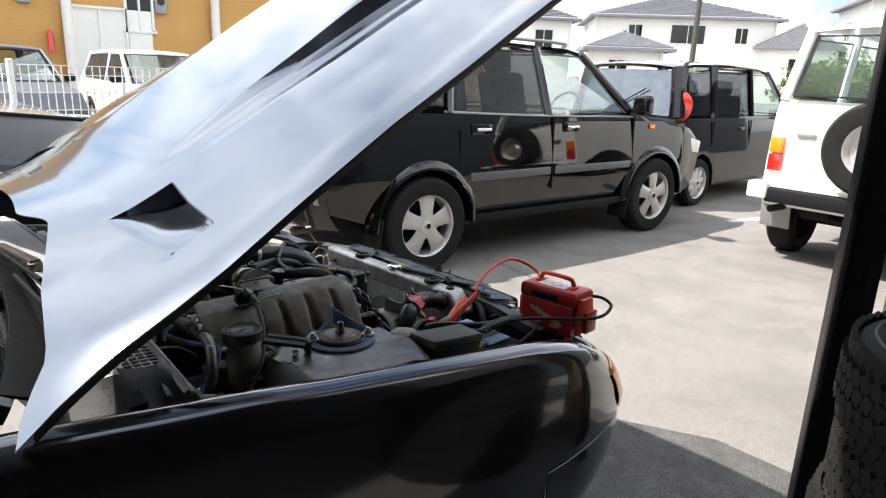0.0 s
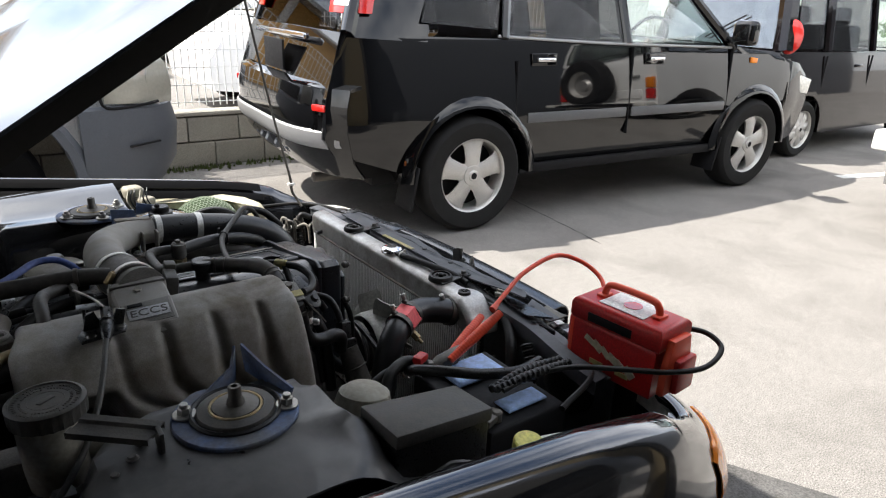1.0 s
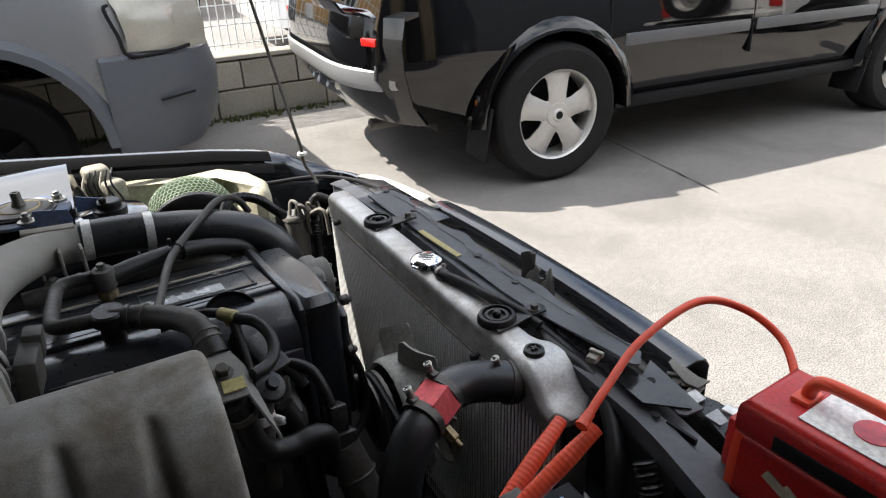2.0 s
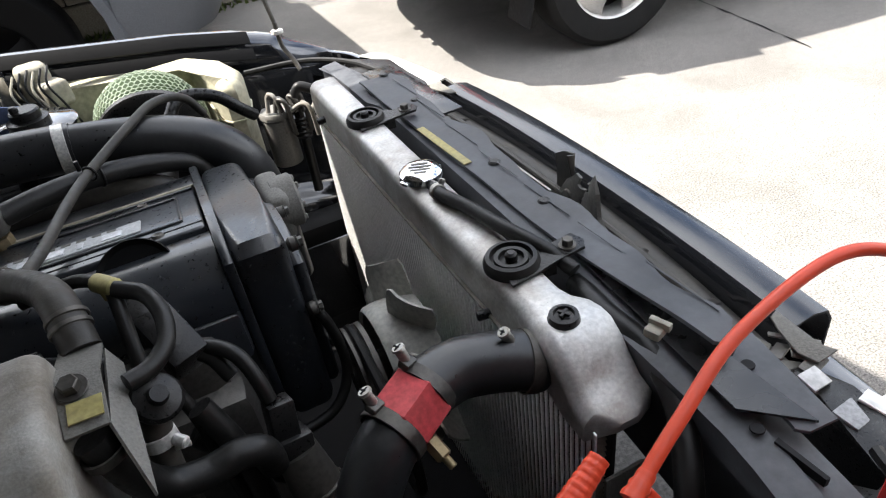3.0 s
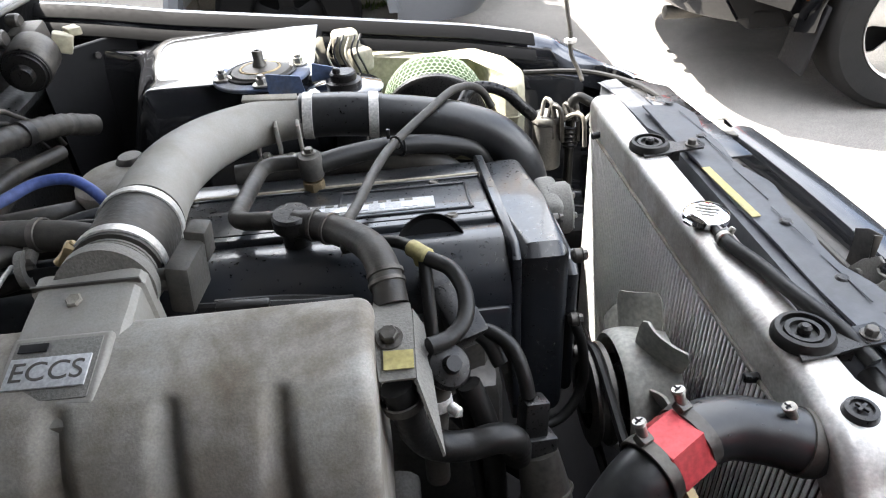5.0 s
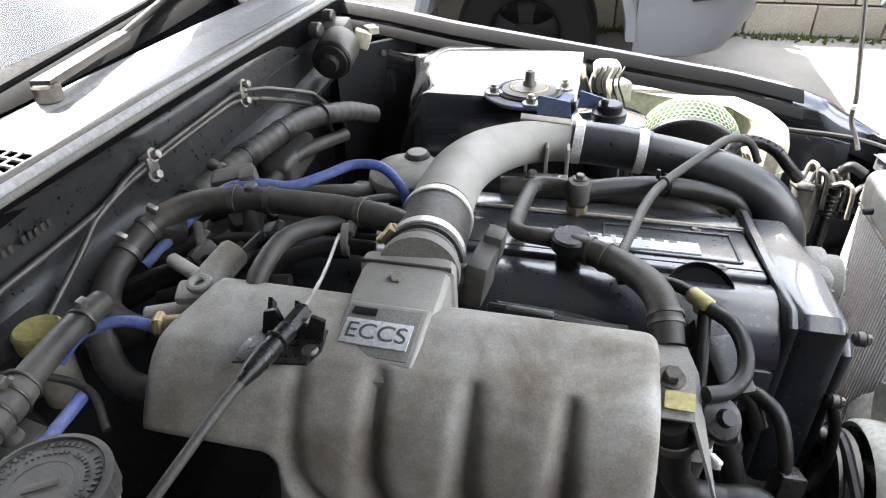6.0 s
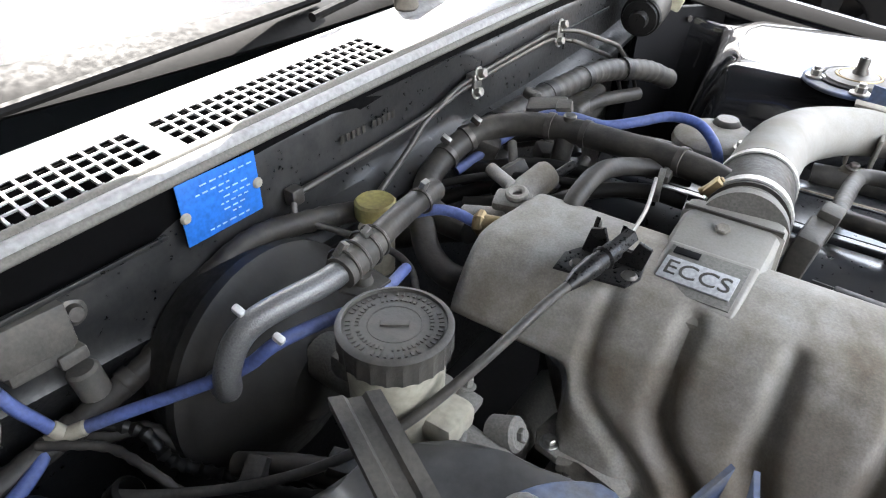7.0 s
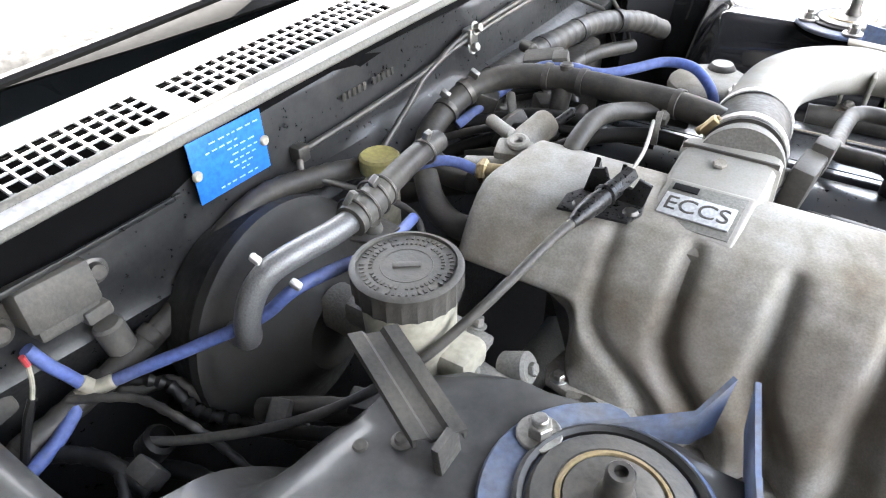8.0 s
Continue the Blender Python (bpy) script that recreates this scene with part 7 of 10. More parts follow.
part("cover_edge", put(box(B(), (0, 0.079, -0.004), (0.522, 0.007, 0.014), (0, 0, 0), 0.002), TILT), "tan", top, "tan gasket edge")
part("cover_ridge", put(box(B(), (0, 0.066, 0.002), (0.516, 0.004, 0.003), (0, 0, 0), 0.001), TILT), "camblack", top)
part("cover_seam", put(box(B(), (0, -0.062, 0.0012), (0.516, 0.0022, 0.0012), (0, 0, 0), 0.0003), TILT), "ink", top)
bm = B()
for r in range(4):
    rim = [(0.238, -0.045), (0.238, 0.044), (0.085, 0.044), (0.085, -0.045)]
    a, b = Vector((*rim[r], 0.0015)), Vector((*rim[(r + 1) % 4], 0.0015))
    rod(bm, a, b, 0.0022, 8)
part("cover_panel", put(bm, TILT), "camblack", top, "raised border of a sunk panel")
plate = part("name_plate", put(box(B(), (0.094, -0.014, 0.0018), (0.206, 0.036, 0.0022), (0, 0, 0), 0.0008), TILT), "plate", top, "silver maker's plate with raised marks")
for k, w in enumerate((0.022, 0.020, 0.020, 0.020, 0.006, 0.020)):
    part("raised_bar", put(box(B(), (0.034 + k * 0.0255 + (0.006 if k == 5 else 0), -0.019, 0.0032), (w, 0.017, 0.0016), (0, 0, 0), 0.0006), TILT), "plenumtin", plate)
for k in range(11):
    part("raised_bar", put(box(B(), (0.012 + k * 0.0155, -0.0015, 0.0031), (0.010, 0.006, 0.0010), (0, 0, 0), 0.0003), TILT), "castdark", plate)
for x, y in ((0.213, -0.066), (-0.10, -0.066), (0.20, 0.056), (-0.1, 0.056)):
    part("cover_screw", put(lathe(B(), [(0, 0.001), (0.003, 0.001), (0.0055, 0.0028), (0.0068, 0.0)], (x, y, 0.001), (0, 0, 1), 14), TILT), "darksteel", top)
# shallow dish; the dead black gives the recess its shade
part("filler_recess", lathe(B(), [(0.0, 0.0), (0.031, 0.001), (0.035, 0.006), (0.0365, 0.004)], (1.072, 1.834, 0.7790), (0, -0.62, 0.78), 30), "voidblack", cams, "black scalloped recess")
part("oil_filler_cap", lathe(B(), [(0, 0.022), (0.018, 0.022), (0.0205, 0.019), (0.0205, 0.006), (0.014, 0.004), (0.014, -0.05)], (0.933, 1.851, 0.806), (0, -0.05, 1), 26), "plastic", cams, "black cap")
# timing cover
bm = slab(B(), [(1.790, 0.56), (2.095, 0.56), (2.110, 0.66), (2.085, 0.738), (2.060, 0.752), (1.93, 0.772), (1.805, 0.793), (1.790, 0.784)], "x", 1.156, 1.209, 0.014, 4)
tc = part("timing_cover", bm, "camblack", engine, "black plastic timing belt cover")
part("rear_flange", slab(B(), [(1.782, 0.56), (2.104, 0.56), (2.118, 0.66), (2.092, 0.747), (2.066, 0.760), (1.93, 0.780), (1.800, 0.801), (1.782, 0.790)], "x", 1.147, 1.157, 0.003), "camblack", tc, "raised rear flange")
part("cover_step", slab(B(), [(1.800, 0.58), (2.08, 0.58), (2.09, 0.66), (2.06, 0.722), (1.90, 0.748), (1.815, 0.760), (1.800, 0.75)], "x", 1.205, 1.222, 0.008, 3), "camblack", tc, "stepped belt cover front")
for p in ((1.208, 1.790, 0.782), (1.208, 1.788, 0.70), (1.220, 1.81, 0.63), (1.220, 1.93, 0.735)):
    part("cover_bolt", bolt(disc(B(), p, (1, 0, 0), 0.0075, 0.012, 16), (p[0] + 0.010, p[1], p[2]), (1, 0, 0), 0.0052, 0.005), "darksteel", tc)
bm = box(B(), (1.228, 1.985, 0.712), (0.030, 0.066, 0.072), (10, 0, 0), 0.010, 3)
disc(bm, (1.225, 1.985, 0.715), (1, 0, 0), 0.034, 0.032, 28)
for a in range(6):
    bolt(bm, (1.256, 1.985 + 0.026 * math.cos(a), 0.715 + 0.026 * math.sin(a)), (1, 0, 0), 0.004, 0.004, False)
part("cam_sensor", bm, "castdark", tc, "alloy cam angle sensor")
# breather pipe, valve and hoses over the cover
valve = part("breather_valve", lathe(B(), [(0.0, 0.020), (0.0135, 0.020), (0.0155, 0.017), (0.0155, -0.010), (0.012, -0.014), (0.0, -0.014)], (0.934, 2.024, 0.786), (0, -0.1, 1), 20), "greyplastic", engine, "dusty breather valve")
part("valve_union", lathe(B(), [(0.0, 0.0), (0.0130, 0.0), (0.0138, -0.003), (0.0138, -0.012), (0.010, -0.016), (0.0, -0.05)], (0.934, 2.020, 0.772), (0, -0.1, 1), 8), "brass", valve, "tarnished brass union")
part("valve_nut", bolt(B(), (0.934, 2.026, 0.806), (0, 0, 1), 0.006, 0.006), "darksteel", valve)
part("breather_pipe", tube(B(), [(0.926, 2.030, 0.792), (0.892, 2.030, 0.793), (0.876, 2.022, 0.793), (0.870, 2.000, 0.792), (0.866, 1.920, 0.800), (0.868, 1.888, 0.806), (0.880, 1.868, 0.812), (0.905, 1.858, 0.816), (0.928, 1.853, 0.816)], 0.0098, 12), "hose", engine, "dusty bent breather pipe")
part("breather_hose", tube(B(), [(0.944, 2.030, 0.788), (0.990, 2.052, 0.787), (1.045, 2.078, 0.780), (1.11, 2.108, 0.760), (1.16, 2.125, 0.73), (1.18, 2.13, 0.66)], 0.0130, 14), "rubber", engine)
part("exhaust_side_pipe", tube(B(), [(0.82, 2.095, 0.745), (0.93, 2.105, 0.748), (1.04, 2.11, 0.742), (1.11, 2.10, 0.725), (1.14, 2.09, 0.68)], 0.018, 14), "hose", engine)
hoseA = part("breather_hose", tube(B(), [(0.935, 1.850, 0.814), (0.962, 1.838, 0.815), (0.990, 1.815, 0.818), (1.010, 1.785, 0.824), (1.021, 1.755, 0.828), (1.027, 1.730, 0.822), (1.030, 1.712, 0.808)], 0.0150, 18), "hose", engine, "dusty rubber breather hose")
for p, ax in (((1.0265, 1.735, 0.824), (0.15, -0.8, -0.45)), ((1.0275, 1.727, 0.820), (0.15, -0.8, -0.5)), ((0.955, 1.842, 0.815), (1, -0.4, 0)), ((0.972, 1.831, 0.816), (1, -0.7, 0.05))):
    part("spring_clip", lathe(B(), [(0.0153, -0.0022), (0.0168, -0.0018), (0.0168, 0.0018), (0.0153, 0.0022)], p, ax, 22), "darksteel", hoseA)
# bracket with yellow tag at the plenum end, valves and plugs behind it
brk = part("idle_valve_bracket", sheet(B(), [[(1.014, 1.714, 0.812), (1.046, 1.708, 0.812)], [(1.015, 1.668, 0.826), (1.047, 1.665, 0.825)], [(1.018, 1.620, 0.812), (1.046, 1.622, 0.810)]], 0.003), "castdark", engine, "grey steel bracket")
part("bracket_flap", sheet(B(), [[(1.0475, 1.700, 0.812), (1.0465, 1.622, 0.809)], [(1.056, 1.690, 0.800), (1.062, 1.570, 0.783)]], 0.0025), "castdark", brk, "bent triangular flap")
part("bracket_bolt", bolt(B(), (1.028, 1.654, 0.823), (0, -0.25, 1), 0.0075, 0.008), "darksteel", brk)
part("tag", box(B(), (1.034, 1.634, 0.8185), (0.023, 0.016, 0.0014), (16, 0, -2), 0), "oldyellow", brk, "small yellow tag")
part("coolant_hose", tube(B(), [(1.030, 1.625, 0.800), (1.036, 1.622, 0.775), (1.042, 1.624, 0.745), (1.056, 1.628, 0.722), (1.082, 1.632, 0.712), (1.108, 1.636, 0.712), (1.124, 1.640, 0.700), (1.128, 1.648, 0.67)], 0.0132, 18), "rubber", engine, "black bent coolant hose")
part("spring_clip", lathe(B(), [(0.0153, -0.004), (0.0170, -0.0035), (0.0170, 0.0035), (0.0153, 0.004)], (1.034, 1.6225, 0.786), (0.2, -0.1, -1), 22), "darksteel", engine)
bm = lathe(B(), [(0, -0.03), (0.012, -0.03), (0.012, -0.006), (0.018, -0.002), (0.0195, 0.006), (0.017, 0.010), (0.008, 0.013), (0.0065, 0.020), (0, 0.020)], (1.070, 1.655, 0.783), (0.3, -0.5, 0.7), 26)
part("check_valve", bm, "plastic", engine, "black vacuum valve")
bm = lathe(B(), [(0.0118, -0.006), (0.0135, -0.005), (0.0135, 0.005), (0.0118, 0.006)], (1.060, 1.652, 0.748), (0.1, -0.3, -1), 20)
rod(bm, (1.070, 1.644, 0.750), (1.078, 1.636, 0.748), 0.005)
rod(bm, (1.068, 1.640, 0.744), (1.080, 1.640, 0.742), 0.0022)
part("hose_clamp", bm, "clampsteel", engine, "bright steel hose clamp")
part("vacuum_hose", tube(B(), [(1.064, 1.655, 0.772), (1.060, 1.652, 0.748), (1.056, 1.648, 0.71), (1.055, 1.65, 0.65)], 0.0112, 14), "hose", engine)
for r, pts in ((0.011, [(1.090, 1.680, 0.735), (1.102, 1.670, 0.70), (1.108, 1.665, 0.66), (1.11, 1.655, 0.58)]), (0.006, [(1.075, 1.70, 0.752), (1.084, 1.688, 0.72), (1.088, 1.675, 0.68), (1.095, 1.66, 0.60)]),
               (0.0075, [(1.060, 1.73, 0.765), (1.085, 1.725, 0.765), (1.110, 1.715, 0.755), (1.122, 1.70, 0.735)]), (0.013, [(1.075, 1.70, 0.69), (1.10, 1.69, 0.66), (1.13, 1.68, 0.62), (1.16, 1.67, 0.60)]),
               (0.010, [(0.86, 1.745, 0.79), (0.92, 1.752, 0.785), (0.98, 1.748, 0.78), (1.03, 1.735, 0.765)]), (0.013, [(0.87, 1.725, 0.775), (0.93, 1.73, 0.77), (0.99, 1.725, 0.765)])):
    part("vacuum_hose", tube(B(), pts, r, 12), "rubber", engine, "black rubber hose")
bm = box(B(), (1.086, 1.735, 0.768), (0.034, 0.058, 0.034), (28, 0, 24), 0.004)
box(bm, (1.072, 1.770, 0.782), (0.030, 0.022, 0.028), (28, 0, 24), 0.003)
for k in range(3):
    box(bm, (1.066 + 0.006 * k, 1.774 + 0.003 * k, 0.797), (0.004, 0.012, 0.004), (28, 0, 24), 0.001)
plug = part("injector_plug", bm, "plastic", engine, "black electrical connector")
bm = tube(B(), [(0.985, 1.800, 0.812), (1.010, 1.795, 0.818), (1.035, 1.785, 0.824), (1.055, 1.765, 0.828)], 0.006, 10)
tube(bm, [(1.064, 1.748, 0.828), (1.084, 1.735, 0.823), (1.093, 1.710, 0.816), (1.090, 1.685, 0.808), (1.076, 1.668, 0.804), (1.058, 1.658, 0.806)], 0.0072, 12)
tube(bm, [(1.062, 1.752, 0.826), (1.062, 1.735, 0.810), (1.062, 1.715, 0.790), (1.062, 1.70, 0.77)], 0.0062, 10)
part("vacuum_line", bm, "rubber", plug, "looped black vacuum lines")
part("line_joint", rod(rod(B(), (1.050, 1.768, 0.828), (1.066, 1.748, 0.828), 0.0082), (1.058, 1.756, 0.828), (1.060, 1.752, 0.818), 0.007), "oldyellow", plug, "yellowed plastic joint")
bm = tube(B(), [(1.095, 1.725, 0.758), (1.115, 1.715, 0.762), (1.132, 1.700, 0.755), (1.140, 1.685, 0.735), (1.143, 1.675, 0.715)], 0.007, 10)
part("sensor_lead", bm, "rubber", engine)
bm = box(B(), (1.146, 1.668, 0.695), (0.024, 0.022, 0.040), (-16, 10, 10), 0.003)
box(bm, (1.148, 1.660, 0.672), (0.032, 0.030, 0.020), (-16, 10, 10), 0.004)
part("sensor_plug", bm, "plastic", engine, "black sensor plug")
part("thermostat_pipe", tube(B(), [(1.148, 1.655, 0.665), (1.153, 1.640, 0.63), (1.160, 1.62, 0.58), (1.17, 1.60, 0.50)], [0.019, 0.023, 0.025, 0.026], 18), "darksteel", engine)
for p in ((1.154, 1.638, 0.625), (1.158, 1.626, 0.597)):
    part("spring_band", ring(B(), p, (0.2, -0.5, -0.9), 0.0245, 0.0018, 26, 6), "darksteel", engine)
part("front_lead", tube(B(), [(1.212, 1.80, 0.70), (1.226, 1.79, 0.66), (1.228, 1.785, 0.60), (1.20, 1.77, 0.565), (1.14, 1.76, 0.56)], 0.006, 10), "rubber", engine)
# throttle switch beside the neck
bm = box(B(), (0.850, 1.762, 0.826), (0.022, 0.050, 0.050), (0, 8, -6), 0.004)
box(bm, (0.858, 1.792, 0.842), (0.020, 0.024, 0.034), (0, 8, -6), 0.003)
rod(bm, (0.826, 1.748, 0.834), (0.842, 1.750, 0.832), 0.010, 14)
part("throttle_switch", bm, "greyplastic", engine, "dark grey throttle switch")
# fuel rail side, injectors and wires
bm = rod(B(), (0.66, 1.725, 0.775), (1.0, 1.722, 0.770), 0.010)
for k in range(6):
    x = 0.69 + 0.056 * k
    rod(bm, (x, 1.725, 0.772), (x, 1.765, 0.735), 0.008)
    box(bm, (x, 1.745, 0.768), (0.018, 0.022, 0.016), (40, 0, 0), 0.002)
part("fuel_rail", bm, "darksteel", engine)
bm = tube(B(), [(0.865, 1.725, 0.815), (0.905, 1.722, 0.815), (0.955, 1.725, 0.808), (0.995, 1.735, 0.80)], 0.005, 8)
tube(bm, [(0.87, 1.745, 0.80), (0.93, 1.755, 0.79), (0.99, 1.75, 0.785)], 0.0065, 8)
box(bm, (0.905, 1.715, 0.822), (0.045, 0.010, 0.007), (0, 2, 0), 0.002)
part("injector_wiring", bm, "rubber", engine)

# thin breather hose running over everything from the big pipe to the cam cover
line = single("vacuum_hose", tube(B(), [(1.195, 2.235, 0.755), (1.180, 2.232, 0.782), (1.160, 2.216, 0.799), (1.130, 2.178, 0.810), (1.095, 2.125, 0.808), (1.043, 2.055, 0.797), (1.018, 1.990, 0.797), (0.998, 1.900, 0.803), (0.986, 1.838, 0.812), (0.984, 1.826, 0.80)], 0.0060, 12), "hose", "thin dusty grey rubber vacuum hose over the cam cover", "hose")
bm = ring(B(), (1.043, 2.055, 0.795), (0.6, 0.8, 0.0), 0.0085, 0.0016, 18, 6)
box(bm, (1.034, 2.058, 0.807), (0.005, 0.005, 0.013), (0, 0, 0), 0.001)
ring(bm, (1.048, 2.078, 0.781), (0.9, 0.4, -0.1), 0.0150, 0.0018, 20, 6)
part("zip_tie", bm, "plastic", line)

# throttle cable on its bracket, and the cable sweeping to the firewall side
bm = slab(B(), [(0.682, 1.575), (0.742, 1.585), (0.748, 1.602), (0.744, 1.628), (0.694, 1.626), (0.680, 1.600)], "z", 0.8435, 0.8465, 0.001)
for x in (0.694, 0.718):
    slab(bm, [(1.612, 0.844), (1.632, 0.844), (1.632, 0.866), (1.627, 0.874), (1.621, 0.862), (1.614, 0.860)], "x", x, x + 0.004, 0.0005)
slab(bm, [(0.690, 0.845), (0.745, 0.845), (0.750, 0.868), (0.738, 0.872), (0.734, 0.860), (0.712, 0.860), (0.708, 0.874), (0.696, 0.870)], "y", 1.612, 1.616, 0.0005)
cb = single("throttle_cable_bracket", bm, "plastic", "black pressed bracket bolted on the intake plenum", "bracket")
for p in ((0.697, 1.590, 0.846), (0.739, 1.600, 0.846)):
    part("screw", lathe(B(), [(0, 0.003), (0.005, 0.003), (0.0075, 0.0)], p, (0, 0, 1), 16), "darksteel", cb)
bm = rod(B(), (0.727, 1.626, 0.868), (0.722, 1.598, 0.866), 0.0078, 6)
rod(bm, (0.723, 1.602, 0.866), (0.717, 1.572, 0.864), 0.0085, 14)
rod(bm, (0.720, 1.588, 0.865), (0.719, 1.583, 0.865), 0.0105, 14)
tube(bm, [(0.717, 1.574, 0.864), (0.713, 1.556, 0.862), (0.710, 1.541, 0.860)], [0.0092, 0.0080, 0.0046], 14)
cable = single("throttle_cable", bm, "plastic", "grey sheathed throttle cable curving across the bay", "cable")
part("sheath", tube(B(), [(0.711, 1.545, 0.861), (0.703, 1.518, 0.854), (0.692, 1.480, 0.840), (0.675, 1.440, 0.818), (0.650, 1.400, 0.790), (0.610, 1.360, 0.760), (0.560, 1.325, 0.735), (0.505, 1.290, 0.720), (0.465, 1.266, 0.715)], 0.0042, 10), "greyplastic", cable)
part("inner_wire", tube(B(), [(0.726, 1.624, 0.868), (0.720, 1.68, 0.862), (0.706, 1.745, 0.853), (0.700, 1.770, 0.848)], 0.0019, 8, 3), "steel", cable, "bright steel inner wire")
bm = lathe(B(), [(0.008, -0.003), (0.018, -0.003), (0.018, 0.003), (0.008, 0.003)], (0.702, 1.782, 0.835), (1, 0.2, 0), 22, True)
box(bm, (0.704, 1.800, 0.845), (0.010, 0.030, 0.012), (20, 0, 0), 0.002)
part("throttle_quadrant", bm, "castdark", throttle, "cast throttle lever")

# ==== HOSES BEHIND THE PLENUM ====
HEAT = [(0.560, 1.640, 0.800), (0.520, 1.648, 0.794), (0.484, 1.665, 0.796), (0.464, 1.700, 0.804), (0.463, 1.742, 0.818), (0.478, 1.785, 0.833), (0.515, 1.815, 0.842), (0.574, 1.826, 0.846), (0.650, 1.820, 0.850), (0.700, 1.812, 0.853), (0.745, 1.803, 0.852), (0.772, 1.798, 0.846)]
hz = single("heater_hose", tube(B(), HEAT, 0.0148, 18), "hose", "dusty heater hose looping behind the intake plenum", "hose")
for p, ax in (((0.463, 1.735, 0.816), (0, 1, 0.3)), ((0.470, 1.770, 0.828), (0.4, 1, 0.35)), ((0.552, 1.824, 0.8455), (1, 0.1, 0)), ((0.596, 1.8265, 0.8465), (1, 0, 0)), ((0.712, 1.810, 0.8535), (1, -0.2, 0.05))):
    part("hose_clip", lathe(B(), [(0.0151, -0.004), (0.0166, -0.0035), (0.0166, 0.0035), (0.0151, 0.004)], p, ax, 22), "darksteel", hz)
for p in ((0.461, 1.738, 0.836), (0.478, 1.776, 0.851)):
    part("clip_ear", box(B(), p, (0.012, 0.006, 0.010), (20, 30, 10), 0.001), "steel", hz)
bm = tube(B(), [(0.574, 1.826, 0.846), (0.572, 1.818, 0.815), (0.568, 1.81, 0.77)], 0.0118, 14)
rod(bm, (0.574, 1.826, 0.832), (0.574, 1.826, 0.866), 0.008)
part("tee_piece", bm, "darksteel", hz)
single("bypass_hose", tube(B(), [(0.647, 1.678, 0.830), (0.648, 1.694, 0.846), (0.650, 1.735, 0.853), (0.660, 1.772, 0.848), (0.685, 1.800, 0.842), (0.725, 1.815, 0.836)], 0.0102, 14), "hose", "dusty small hose from the plenum to the head", "hose")
single("bypass_hose", tube(B(), [(0.600, 1.735, 0.80), (0.640, 1.765, 0.815), (0.690, 1.785, 0.822), (0.73, 1.79, 0.82)], 0.0085, 14), "rubber", "black small hose below the heater hose", "hose")
single("blue_vacuum_hose", tube(B(), [(0.472, 1.745, 0.795), (0.495, 1.80, 0.818), (0.525, 1.848, 0.842), (0.560, 1.862, 0.846), (0.600, 1.872, 0.842), (0.632, 1.897, 0.846), (0.660, 1.922, 0.851), (0.690, 1.928, 0.850), (0.712, 1.922, 0.840), (0.728, 1.913, 0.822), (0.735, 1.905, 0.79)], 0.0062, 12), "bluehose", "blue silicone vacuum hose across the engine's back", "hose")
bm = lathe(B(), [(0.0165, 0), (0.0165, 0.052), (0.014, 0.057), (0, 0.057)], (0.575, 1.695, 0.812), (0.32, 0.85, 0.35), 26)
box(bm, (0.586, 1.678, 0.822), (0.040, 0.026, 0.020), (15, 0, 15), 0.005)
ring(bm, (0.590, 1.678, 0.836), (0, -0.2, 1), 0.0085, 0.004, 18, 8)
rod(bm, (0.584, 1.668, 0.812), (0.540, 1.652, 0.808), 0.009)
rod(bm, (0.572, 1.700, 0.828), (0.535, 1.715, 0.832), 0.0075)
single("air_regulator", bm, "castalu", "dusty alloy air regulator at the plenum's end", "engine valve")
bm = rod(B(), (0.604, 1.634, 0.824), (0.573, 1.622, 0.825), 0.0095, 14)
disc(bm, (0.584, 1.627, 0.8245), (-1, -0.3, 0), 0.013, 0.010, 6)
single("union", bm, "brass", "tarnished brass hose union", "fitting")
single("blue_servo_hose", tube(B(), [(0.574, 1.622, 0.825), (0.555, 1.619, 0.830), (0.535, 1.612, 0.830), (0.512, 1.598, 0.822), (0.50, 1.58, 0.805)], 0.0056, 12), "bluehose", "short blue silicone hose by the brake servo", "hose")
for r, pts in ((0.0140, [(0.600, 1.595, 0.775), (0.565, 1.590, 0.776), (0.535, 1.600, 0.786), (0.51, 1.622, 0.80)]), (0.010, [(0.50, 1.72, 0.77), (0.56, 1.745, 0.78), (0.64, 1.76, 0.785)]),
               (0.008, [(0.47, 1.76, 0.79), (0.55, 1.79, 0.81), (0.63, 1.80, 0.815)]), (0.009, [(0.43, 1.72, 0.74), (0.50, 1.77, 0.77), (0.58, 1.83, 0.78), (0.66, 1.93, 0.79), (0.73, 2.00, 0.77)]),
               (0.013, [(0.44, 1.66, 0.73), (0.52, 1.70, 0.75), (0.63, 1.72, 0.76)]), (0.006, [(0.45, 1.82, 0.79), (0.52, 1.86, 0.81), (0.60, 1.90, 0.81), (0.70, 1.93, 0.79)]), (0.005, [(0.46, 1.70, 0.79), (0.53, 1.74, 0.81), (0.62, 1.77, 0.815), (0.70, 1.79, 0.81)]),
               (0.011, [(0.46, 1.90, 0.77), (0.54, 1.93, 0.79), (0.63, 1.96, 0.79), (0.69, 2.05, 0.75)]), (0.007, [(0.48, 1.85, 0.80), (0.51, 1.88, 0.825), (0.55, 1.885, 0.825), (0.575, 1.86, 0.80)])):
    single("vacuum_hose", tube(B(), pts, r, 10), "hose" if r > 0.009 else "rubber", "black hose in the tangle below the heater hose", "hose", "hoses behind the engine")
rng = random.Random(4)
